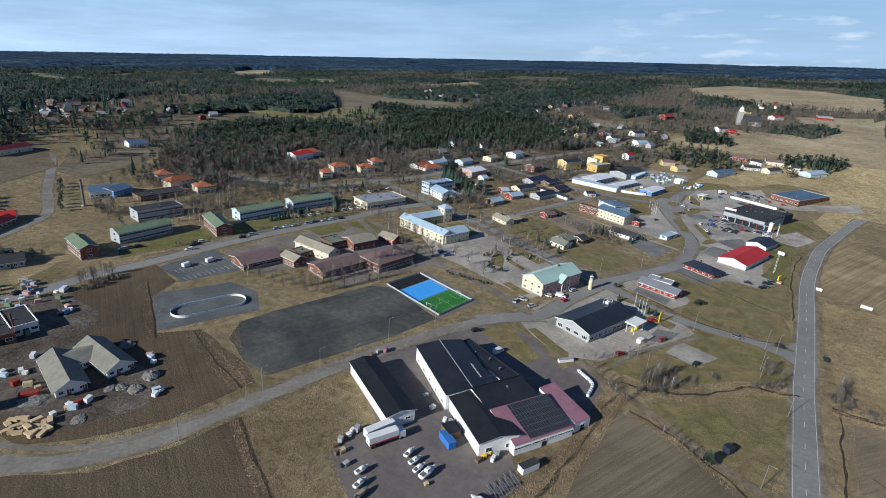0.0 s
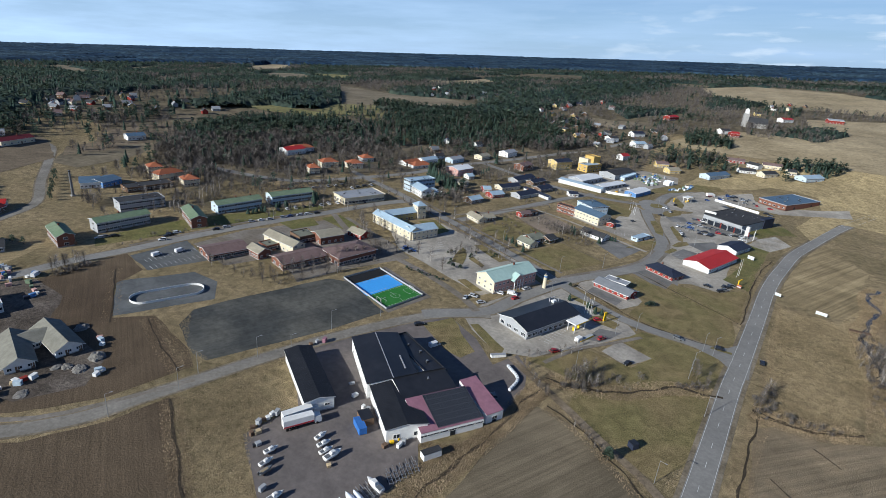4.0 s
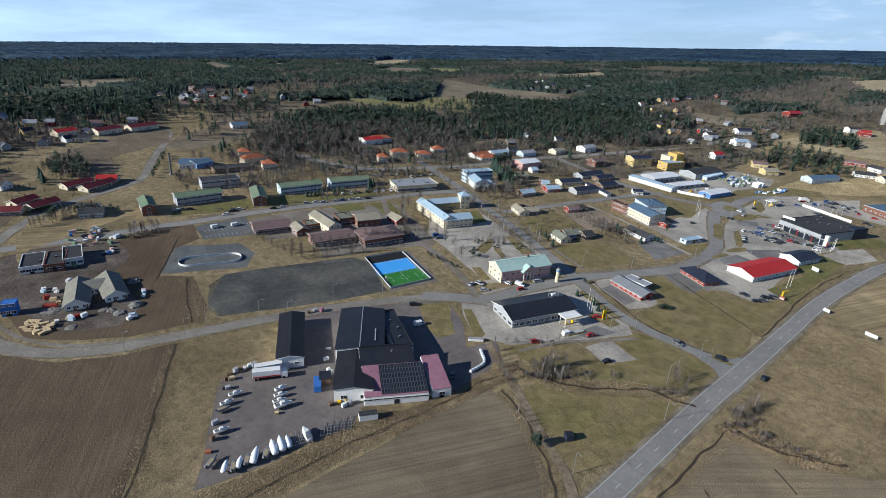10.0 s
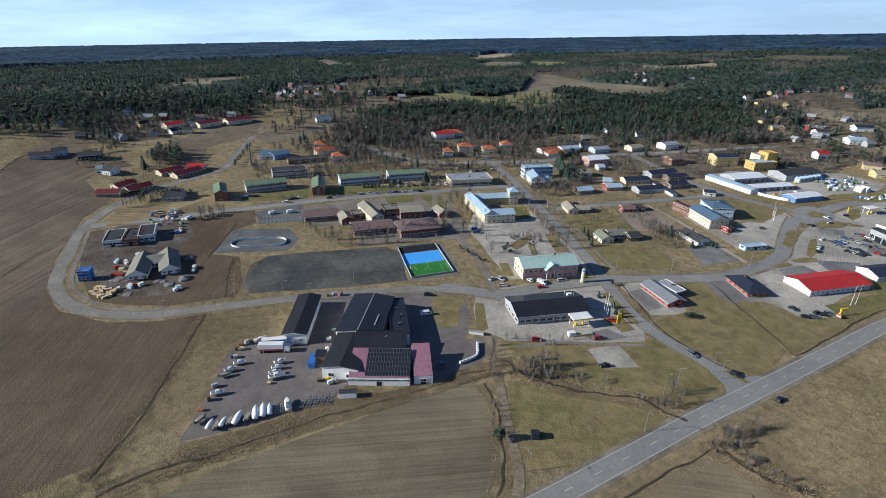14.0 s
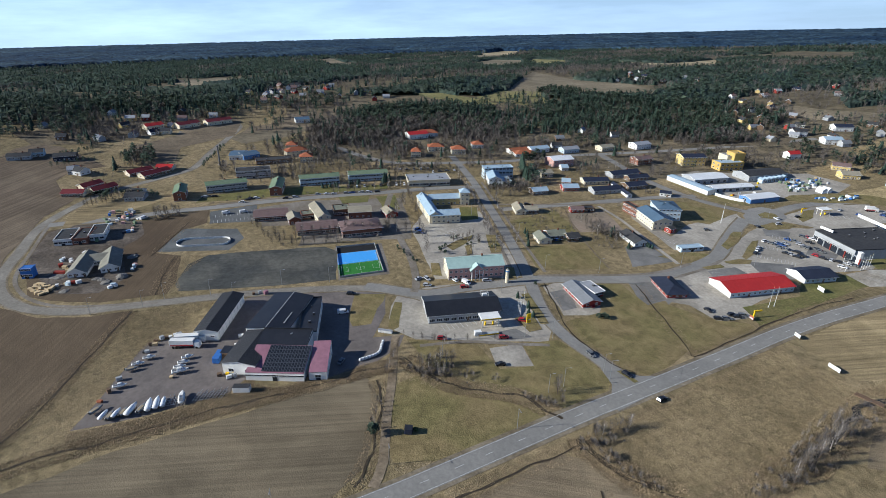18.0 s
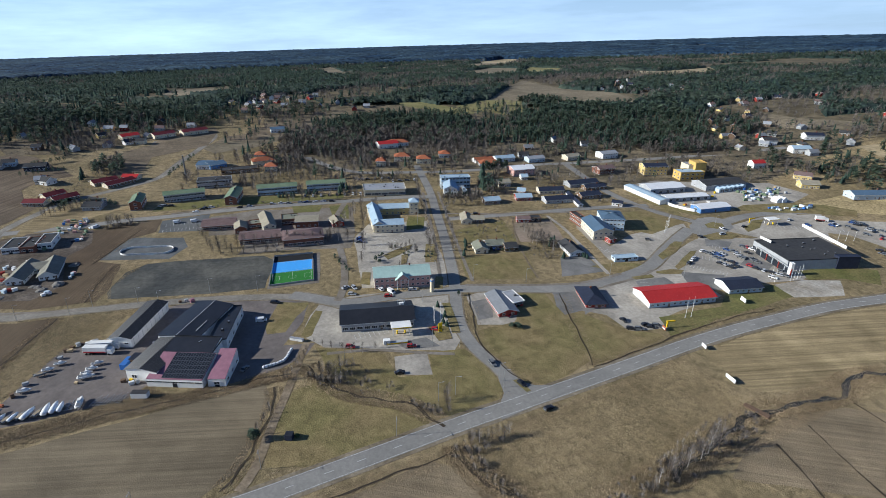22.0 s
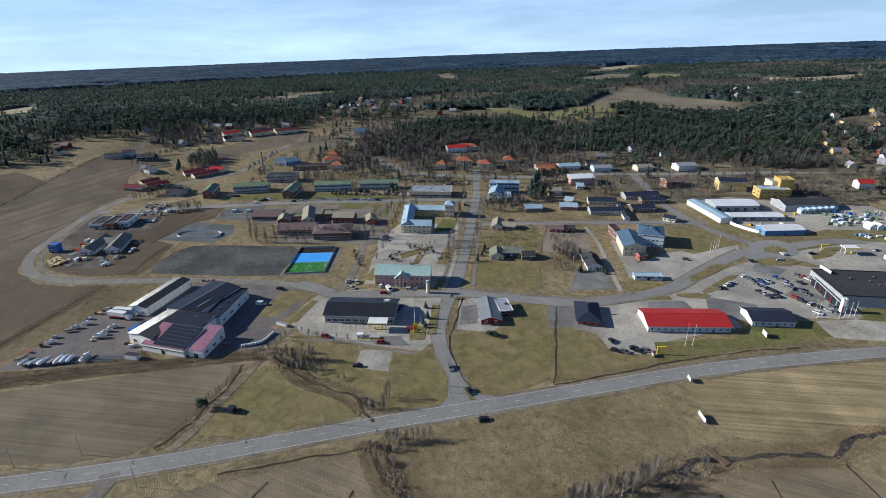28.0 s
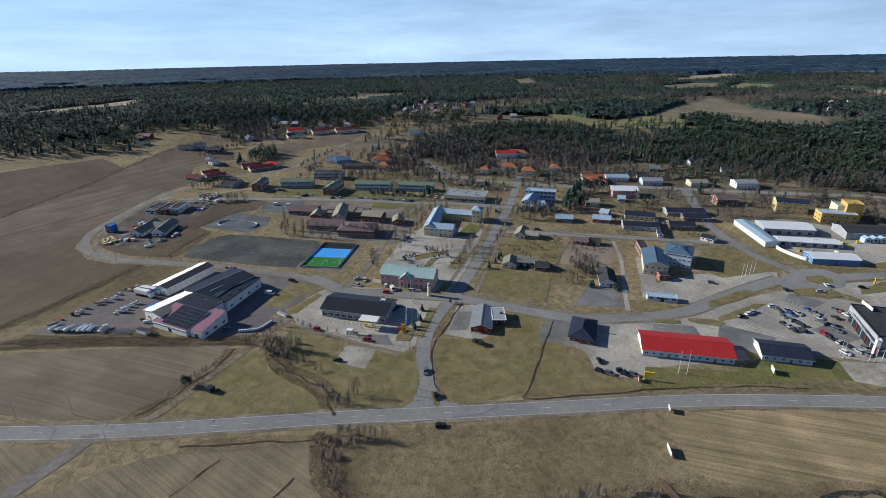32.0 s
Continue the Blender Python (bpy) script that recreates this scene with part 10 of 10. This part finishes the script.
meadow([(-811, 138), (-914, 155), (-898, 278), (-843, 269), (-786, 207), (-780, 152)], FAR_FIELD)
meadow([(-646, -310), (-718, -338), (-787, -316), (-839, -297), (-993, -309), (-840, -227), (-708, -194), (-691, -221), (-644, -260)], MEADOW)
meadow([(-268, 1515), (-178, 1664), (-47, 1612), (128, 1486), (115, 1257), (59, 1251), (-30, 1256), (-131, 1279), (-205, 1338)], MEADOW)
meadow([(-144, 760), (-124, 817), (-83, 885), (-13, 895), (13, 884), (39, 954), (111, 1189), (84, 755), (39, 757), (-5, 752), (-65, 746), (-116, 744)], MEADOW)
meadow([(-254, 1547), (-198, 1318), (-124, 1318), (-6, 1339), (97, 1307), (102, 1498), (14, 1601), (-79, 1638), (-183, 1664)], MEADOW)
meadow([(-20, 1116), (94, 1180), (87, 961), (45, 973), (-6, 1021)], MEADOW)
meadow([(-286, 817), (-244, 822), (-173, 866), (-169, 822), (-228, 772), (-271, 788)], FAR_FIELD)
meadow([(-1656, 1199), (-1787, 1374), (-1711, 1422), (-1471, 1217), (-1485, 1119)], MEADOW)
meadow([(-1650, 789), (-1735, 921), (-1609, 869), (-1538, 756)], FAR_FIELD)
meadow([(-1111, 597), (-1309, 760), (-1059, 624), (-970, 530)], FAR_FIELD)
meadow([(-1562, 970), (-1686, 1128), (-1531, 1029), (-1475, 940)], FAR_FIELD)
meadow([(-1505, 564), (-1568, 680), (-1356, 621), (-1294, 523)], FAR_FIELD)
meadow([(-1898, -1043), (-1980, -962), (-1796, -852), (-1756, -930)], FAR_FIELD)
meadow([(-1737, 610), (-1862, 697), (-1534, 651), (-1460, 591)], FAR_FIELD)
meadow([(-1599, 1106), (-1559, 1226), (-1408, 1167), (-1391, 1031)], FAR_FIELD)
meadow([(-450, 168), (-478, 187), (-476, 227), (-523, 269), (-541, 306), (-526, 312), (-465, 260), (-438, 217), (-428, 176)], FAR_FIELD)
meadow([(-431, 121), (-462, 174), (-518, 190), (-538, 188), (-507, 134), (-476, 120), (-442, 78), (-372, 91), (-389, 114)], BROWN_FIELD)
meadow([(-498, 217), (-526, 244), (-522, 308), (-490, 307), (-479, 261), (-467, 224), (-470, 189)], BROWN_FIELD)
meadow([(-465, 181), (-471, 210), (-520, 287), (-529, 306), (-544, 305), (-538, 241), (-503, 250), (-492, 194)], BROWN_FIELD)
village([(-212, 599), (-301, 648), (-334, 733), (-347, 883), (-324, 971), (-129, 714)])
village([(-459, -68), (-528, -7), (-566, 175), (-555, 359), (-621, 367), (-609, 171), (-583, -12), (-515, -99)])
village([(-247, 803), (-180, 1020), (-92, 1285), (31, 1316), (63, 1139), (-53, 866), (-125, 737), (-187, 703)])
village([(-611, 213), (-723, 254), (-727, 401), (-637, 369), (-538, 274), (-550, 226)])
village([(-353, 811), (-321, 947), (-279, 849), (-314, 757)])
area("wood_floor", [(-447, 242), (-487, 287), (-460, 339), (-423, 393), (-409, 461), (-352, 463), (-355, 402), (-386, 358), (-369, 310), (-378, 266), (-400, 239)], LITTER, 0.06, "brown leaf litter and dead grass under bare trees")
area("wood_floor", [(-445, 252), (-472, 291), (-463, 353), (-444, 421), (-399, 444), (-344, 434), (-349, 387), (-381, 360), (-401, 292), (-418, 260)], LITTER, 0.06, "brown leaf litter and dead grass under bare trees")
area("wood_floor", [(-501, 6), (-526, 31), (-505, 119), (-519, 165), (-544, 181), (-567, 97), (-550, -2)], LITTER, 0.06, "brown leaf litter and dead grass under bare trees")
area("wood_floor", [(-281, 601), (-234, 692), (-207, 709), (-190, 671), (-213, 622), (-248, 579)], LITTER, 0.06, "brown leaf litter and dead grass under bare trees")
area("wood_floor", [(-470, 2), (-520, -20), (-540, 110), (-505, 135), (-480, 95), (-462, 45)], LITTER, 0.06, "brown leaf litter and dead grass under bare trees")
wood([(-461, 576), (-452, 655), (-394, 702), (-332, 736), (-265, 738), (-235, 698), (-248, 625), (-273, 565), (-310, 519), (-347, 483), (-422, 517)], 0.022, (0.85, 0.15))
wood([(-514, 297), (-527, 338), (-518, 429), (-460, 470), (-420, 490), (-408, 437), (-440, 387), (-460, 318), (-475, 290)], 0.03, (0.8, 0.2))
wood([(-447, 242), (-487, 287), (-460, 339), (-423, 393), (-409, 461), (-352, 463), (-355, 402), (-386, 358), (-369, 310), (-378, 266), (-400, 239)], 0.034, (0.12, 0.88))
wood([(-281, 601), (-234, 692), (-207, 709), (-190, 671), (-213, 622), (-248, 579)], 0.014, (0.3, 0.7))
wood([(-501, 6), (-526, 31), (-505, 119), (-519, 165), (-544, 181), (-567, 97), (-550, -2)], 0.012, (0.3, 0.7))
wood([(-522, 602), (-541, 636), (-510, 665), (-475, 646), (-478, 610)], 0.05, (0.95, 0.05))
wood([(-445, 252), (-472, 291), (-463, 353), (-444, 421), (-399, 444), (-344, 434), (-349, 387), (-381, 360), (-401, 292), (-418, 260)], 0.028, (0.1, 0.9))
wood([(-338, 520), (-298, 599), (-248, 656), (-209, 671), (-205, 638), (-276, 555), (-318, 501)], 0.016, (0.2, 0.8))
wood([(-497, 248), (-466, 295), (-412, 316), (-365, 286), (-404, 252)], 0.02, (0.15, 0.85))
wood([(-183, 680), (-138, 719), (-87, 727), (-65, 707), (-110, 652), (-163, 635)], 0.02, (0.55, 0.45))
wood([(-134, 778), (-86, 801), (-71, 794), (-74, 767), (-126, 757)], 0.045, (0.98, 0.02))
wood([(-89, 870), (-14, 913), (39, 918), (14, 872), (-59, 858)], 0.012, (0.1, 0.9))
wood([(-26, 723), (17, 752), (50, 748), (44, 728), (-3, 707)], 0.04, (0.98, 0.02))
wood([(-490, 295), (-510, 318), (-538, 379), (-525, 455), (-494, 496), (-448, 487), (-433, 449), (-448, 372), (-471, 327)], 0.028, (0.9, 0.1))
wood([(-438, 252), (-490, 295), (-453, 376), (-429, 463), (-386, 406), (-392, 338), (-412, 296)], 0.03, (0.4, 0.6))
wood([(-414, 285), (-383, 332), (-374, 383), (-309, 420), (-347, 407), (-392, 338)], 0.013, (0.05, 0.95))
wood([(-431, 455), (-454, 547), (-452, 593), (-459, 674), (-399, 736), (-317, 767), (-246, 762), (-229, 706), (-255, 629), (-300, 566), (-350, 523), (-347, 453), (-372, 426)], 0.026, (0.85, 0.15))
wood([(-337, 444), (-326, 534), (-245, 624), (-228, 601), (-280, 501), (-287, 415)], 0.014, (0.3, 0.7))
wood([(-204, 355), (-212, 360), (-222, 376), (-216, 386), (-197, 372), (-196, 357)], 0.07, (0.97, 0.03))
wood([(-378, 71), (-427, 78), (-431, 99), (-394, 100), (-375, 91)], 0.03, (0.6, 0.4))
wood([(-132, 635), (-113, 705), (-50, 699), (-43, 664), (-87, 635)], 0.014, (0.7, 0.3))
wood([(-10, 658), (-10, 705), (25, 733), (32, 763), (54, 741), (20, 680)], 0.02, (0.9, 0.1))
wood([(-134, 786), (-136, 832), (-82, 831), (-72, 786)], 0.03, (0.9, 0.1))
wood([(-100, 936), (-59, 1016), (15, 977), (9, 889), (-30, 897), (-82, 881)], 0.013, (0.05, 0.95))
wood([(-227, 612), (-225, 721), (-193, 892), (-156, 939), (-153, 769), (-148, 653)], 0.010, (0.5, 0.5))
wood([(-344, 162), (-422, 227), (-428, 279), (-351, 340), (-328, 392), (-277, 386), (-293, 333), (-311, 292), (-366, 256), (-299, 184)], 0.02, (0.06, 0.94))
wood([(-219, 324), (-206, 355), (-182, 344), (-188, 313)], 0.03, (0.05, 0.95))
wood([(-400, 174), (-449, 236), (-494, 311), (-449, 473), (-385, 492), (-292, 402), (-296, 302), (-355, 198)], 0.009, (0.08, 0.92))
wood([(-488, 8), (-556, -2), (-560, 113), (-511, 130), (-478, 103), (-473, 41)], 0.009, (0.1, 0.9))
wood([(-505, -8), (-604, -25), (-629, 3), (-577, 194), (-529, 189), (-560, 113), (-552, 12)], 0.012, (0.6, 0.4))
wood([(-548, 191), (-595, 244), (-633, 304), (-577, 352), (-486, 298), (-486, 257)], 0.008, (0.4, 0.6))
wood([(-257, 627), (-301, 706), (-314, 799), (-317, 847), (-211, 723), (-192, 633)], 0.014, (0.3, 0.7))
wood([(-155, 605), (-159, 664), (-112, 672), (-87, 679), (-88, 638), (-130, 615)], 0.006, (0.5, 0.5))
wood([(-501, -104), (-500, -19), (-502, 20), (-528, 66), (-532, 132), (-551, 188), (-570, 207), (-558, 313), (-615, 341), (-635, 137), (-680, -120)], 0.022, (0.75, 0.25))
wood([(-454, 30), (-506, 33), (-515, 128), (-474, 128), (-443, 74)], 0.014, (0.12, 0.88))
wood([(-351, 145), (-383, 258), (-352, 411), (-225, 605), (-133, 617), (-135, 469), (-184, 364), (-264, 343), (-261, 233), (-291, 136)], 0.0075, (0.06, 0.94))
wood([(-323, -322), (-367, -161), (-396, -96), (-412, -49), (-485, -80), (-548, -144), (-598, -326), (-667, -681)], 0.02, (0.9, 0.1))
wood([(-509, -90), (-545, -56), (-582, -65), (-587, 174), (-656, 166), (-698, -58), (-568, -156)], 0.018, (0.8, 0.2))
wood([(-477, 188), (-514, 228), (-500, 240), (-467, 224), (-457, 198), (-453, 179)], 0.012, (0.4, 0.6))
wood([(-530, 530), (-504, 669), (-377, 504), (-415, 471), (-433, 417)], 0.01, (0.6, 0.4))
scatter_houses([(-224, 616), (-311, 675), (-374, 783), (-333, 865), (-190, 711)], 6, 49)
scatter_houses([(-459, -70), (-489, -47), (-504, -34), (-449, -32), (-440, -59)], 2, 50)
scatter_houses([(-516, -4), (-536, 91), (-499, 154), (-476, 117), (-472, 24)], 5, 51)
scatter_houses([(-655, 208), (-704, 267), (-651, 276), (-611, 235)], 4, 52)
scatter_houses([(-695, 250), (-725, 313), (-642, 274), (-632, 230)], 4, 53)
scatter_houses([(-700, 333), (-719, 379), (-634, 334), (-634, 306)], 3, 54)
scatter_houses([(-621, 796), (-531, 965), (-478, 891), (-522, 765)], 5, 55)
scatter_houses([(-370, 822), (-353, 911), (-289, 801), (-321, 762)], 4, 56)
scatter_houses([(-688, 264), (-690, 319), (-620, 271), (-626, 231)], 4, 57)
scatter_houses([(-579, 373), (-592, 402), (-572, 386), (-562, 363)], 2, 58)
scatter_houses([(-488, 8), (-556, -2), (-560, 113), (-509, 141), (-478, 103), (-473, 41)], 4, 59)
scatter_houses([(-583, 57), (-590, 144), (-521, 189), (-515, 113)], 5, 60)
scatter_houses([(-683, 221), (-749, 370), (-623, 334), (-599, 231)], 6, 61)
scatter_houses([(-300, 728), (-345, 883), (-276, 839), (-211, 723), (-242, 685)], 10, 62)
scatter_houses([(-328, 450), (-357, 526), (-310, 561), (-271, 538), (-279, 447)], 4, 63)
scatter_houses([(-644, 321), (-633, 404), (-595, 309), (-605, 288)], 4, 64)
scatter_houses([(-678, 915), (-658, 1083), (-585, 890), (-618, 834)], 4, 65)
scatter_houses([(-372, 879), (-325, 1016), (-248, 920), (-314, 850)], 3, 66)
scatter_houses([(-144, 837), (-86, 1333), (-5, 1290), (-89, 987)], 7, 67)
scatter_houses([(-225, 839), (-137, 801), (-151, 699), (-212, 737)], 5, 68)
shrubs([(-135, 385), (-175, 375), (-205, 400), (-215, 470), (-150, 450)], 130)
shrubs([(-215, 400), (-255, 425), (-300, 420), (-290, 520), (-225, 500)], 170)
shrubs([(-95, 320), (-135, 300), (-155, 330), (-140, 375), (-85, 345)], 80)
shrubs([(-470, 2), (-520, -20), (-540, 110), (-505, 135), (-480, 95), (-462, 45)], 160)
shrubs([(-212, 640), (-290, 690), (-300, 850), (-200, 860), (-130, 740)], 200)
shrubs([(-290, 130), (-345, 150), (-400, 220), (-340, 300), (-290, 220)], 170)
shrubs([(-300, 60), (-350, 110), (-400, 90), (-370, 40)], 60)
shrubs([(-165, 560), (-230, 560), (-210, 640), (-130, 640)], 110)
shrubs([(-37, 181), (-27, 196), (-7, 203), (-5, 193), (-22, 176), (-33, 175)], 44)
shrubs([(62, 285), (68, 308), (75, 264), (70, 234), (65, 245)], 64)
shrubs([(25, 217), (34, 231), (38, 216), (32, 204)], 24)
shrubs([(-33, 174), (-25, 187), (-16, 183), (-25, 175)], 24)
shrubs([(-117, 338), (-102, 352), (-77, 336), (-85, 322)], 52)
shrubs([(-150, 233), (-202, 247), (-238, 266), (-192, 258), (-148, 238)], 24)
shrubs([(-1, 202), (18, 223), (21, 218), (6, 204)], 24)
shrubs([(69, 286), (62, 304), (61, 319), (66, 314), (71, 292)], 16)
shrubs([(-248, 90), (-254, 109), (-245, 109), (-241, 91)], 54)
shrubs([(-173, 155), (-153, 229), (-148, 226), (-167, 154)], 28)
shrubs([(30, 212), (49, 215), (56, 219), (54, 212), (31, 208)], 24)
shrubs([(-215, 326), (-208, 359), (-201, 355), (-208, 323)], 108)
shrubs([(-260, 129), (-249, 201), (-255, 203), (-268, 130)], 36)
shrubs([(-314, 228), (-287, 361), (-264, 343), (-276, 217)], 198)
shrubs([(-271, 349), (-258, 403), (-195, 375), (-218, 325)], 135)

wx, wy, wc = (np.concatenate([w[i] for w in WOODS]) for i in range(3))


def clear_of_houses(x, y, share):
    """Gardens: few trees stand round a house and on its open, southern side."""
    ok = np.ones(len(x), bool)
    luck = rng_t.random(len(x)) < share
    for hx, hy, hr in HOUSE_SPOTS:
        far = math.hypot(hx - 90, hy - 100)
        ux, uy = (90 - hx) / far, (100 - hy) / far
        along = (x - hx) * ux + (y - hy) * uy
        side = np.abs((x - hx) * uy - (y - hy) * ux)
        reach = hr + min(60.0, far * 0.055)
        ok &= ~((along > -hr - 1) & (along < reach) & (side < hr + 2) & ~(luck & (along > hr + 3)))
    return ok


def leafy(x, y):
    """Where the land is wooded: above zero in the woods."""
    return np.array([noise.noise((a * 0.0016, b * 0.0016, 5.0)) + 0.5 * noise.noise((a * 0.005, b * 0.005, 8.0)) for a, b in zip(np.ravel(x), np.ravel(y))]).reshape(np.shape(x)) + 0.26 + 0.3 * smooth(140, 165, np.degrees(np.arctan2(np.asarray(y) - 250, np.asarray(x) + 80)) % 360)


def needles(x, y):
    return np.array([noise.noise((a * 0.006 + 9, b * 0.006, 7.0)) for a, b in zip(np.ravel(x), np.ravel(y))]).reshape(np.shape(x)) + 0.16


ok = clear_of_houses(wx, wy, 0.25)
wx, wy, wc = wx[ok], wy[ok], wc[ok]
# the far woods begin beyond the town; fields stay open
n_far = 47000
fa = rng_t.uniform(radians(78), radians(226), n_far)
fr = np.sqrt(rng_t.uniform(530 ** 2, 2000 ** 2, n_far))
fx, fy = -80 + fr * np.cos(fa), 250 + fr * np.sin(fa)
keep = leafy(fx, fy) > np.where(fr < 700, 0.1, np.where(fa < radians(102), 0.0, -0.3))
for mpoly in MEADOWS:
    keep &= ~inside(mpoly, fx, fy)
keep &= clear_of_houses(fx, fy, 0.25)
in_village = np.zeros(len(fx), bool)
for mpoly in GROVES:
    in_village |= inside(mpoly, fx, fy)
keep &= ~in_village | (rng_t.random(len(fx)) < 0.75)
fx, fy, fr, in_village = fx[keep], fy[keep], fr[keep], in_village[keep]
fcon = needles(fx, fy) + rng_t.normal(0, 0.2, len(fx)) - 0.5 * in_village + 0.35 * smooth(150, 178, np.degrees(np.arctan2(fy - 250, fx + 80)) % 360) > 0.03


def rows_of(x, y, lo, hi, g):
    return list(zip(x, y, rng_t.uniform(lo, hi, len(x)), rng_t.uniform(g * 0.8, g * 1.25, len(x))))


sp = rng_t.random(len(wx)) < 0.45
grove("pine_wood", rows_of(wx[wc & ~sp], wy[wc & ~sp], 7.5, 12, 1.2), "pine", 1, CONIFER, "dense green pine wood near the town")
grove("spruce_wood", rows_of(wx[wc & sp], wy[wc & sp], 6.5, 12, 0.95), "spruce", 1, SPRUCE, "dark green spruces in the wood")
grove("bare_wood", rows_of(wx[~wc], wy[~wc], 5, 10, 1.3), "bare", 1, TWIGS, "leafless grey-brown birches and aspens")
grove("thicket", [(x, y, rng_t.uniform(1.0, 2.8), rng_t.uniform(1.4, 2.2)) for x, y in SHRUBS], "bare", 1, TWIGS, "leafless brown bushes along banks and gardens", "bushes")
# western backlight shade put in as a larger share of the darker spruces
sp = rng_t.random(len(fx)) < 0.3 + 0.25 * smooth(140, 170, np.degrees(np.arctan2(fy - 250, fx + 80)) % 360)
grove("far_pine_wood", rows_of(fx[fcon & ~sp], fy[fcon & ~sp], 8, 11.5, 1.3), "pine", 0, CONIFER, "dark pine woods beyond the town")
grove("far_spruce_wood", rows_of(fx[fcon & sp], fy[fcon & sp], 7.5, 12.5, 1.05), "spruce", 0, SPRUCE, "dark spruce woods beyond the town")
grove("far_bare_wood", rows_of(fx[~fcon], fy[~fcon], 7, 10.5, 1.3), "bare", 0, TWIGS, "leafless trees in the far woods")

# closed tree tops, ragged in height, open over fields
ca = np.arange(radians(76), radians(228), 0.0040)
cr = [540.0]
while cr[-1] < 4900:
    cr.append(cr[-1] * 1.0056 + 0.7)
cr = np.array(cr)
A2, R2 = np.meshgrid(ca, cr, indexing="ij")
A2 = A2 + rng_t.uniform(-0.0018, 0.0018, A2.shape)
R2 = R2 * (1 + rng_t.uniform(-0.0025, 0.0025, R2.shape))
X2, Y2 = -80 + R2 * np.cos(A2), 250 + R2 * np.sin(A2)
cover = leafy(X2, Y2) + 0.3 * smooth(700, 900, R2) * (A2 > radians(102))
spread = np.where(R2 > 1900, cover, np.minimum(cover, needles(X2, Y2) + 0.02))
tall = np.where(spread > 0.03, np.where(R2 > 1900, 10 + 4 * np.clip(cover, -1, 1), 4.5), -1.5)
for mpoly in MEADOWS:
    tall[inside(mpoly, X2, Y2)] = -1.5
for mpoly in GROVES:
    tall[inside(mpoly, X2, Y2)] = -1.5
near = R2.ravel() < 1900
open_spot = np.ones(X2.size, bool)
open_spot[near] = clear_of_houses(X2.ravel()[near], Y2.ravel()[near], 0.0)
tall[~open_spot.reshape(X2.shape)] = -1.5
Z2 = land(X2, Y2) + tall + np.where(tall > 0, rng_t.uniform(-1, 1, X2.shape) * np.where(R2 > 1900, 2.8, 2.0), 0)
ci = np.arange(X2.size).reshape(X2.shape)
q4 = np.stack([ci[:-1, :-1], ci[:-1, 1:], ci[1:, 1:], ci[1:, :-1]], -1).reshape(-1, 4)
ctri = np.concatenate([q4[:, [0, 2, 1]], q4[:, [0, 3, 2]]])
high = (tall > 0).ravel()
ctri = ctri[high[ctri].any(axis=1)]
cxyz = np.stack([X2.ravel(), Y2.ravel(), Z2.ravel()], 1)
# tops past 1900 m get the paint with haze blue in it
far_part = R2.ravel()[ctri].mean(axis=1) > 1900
for label, part_of, paint in (("closed green tree tops of the woods beyond the town", ~far_part, TREE_TOPS), ("unbroken dark conifer forest reaching to the horizon", far_part, HAZE_CANOPY)):
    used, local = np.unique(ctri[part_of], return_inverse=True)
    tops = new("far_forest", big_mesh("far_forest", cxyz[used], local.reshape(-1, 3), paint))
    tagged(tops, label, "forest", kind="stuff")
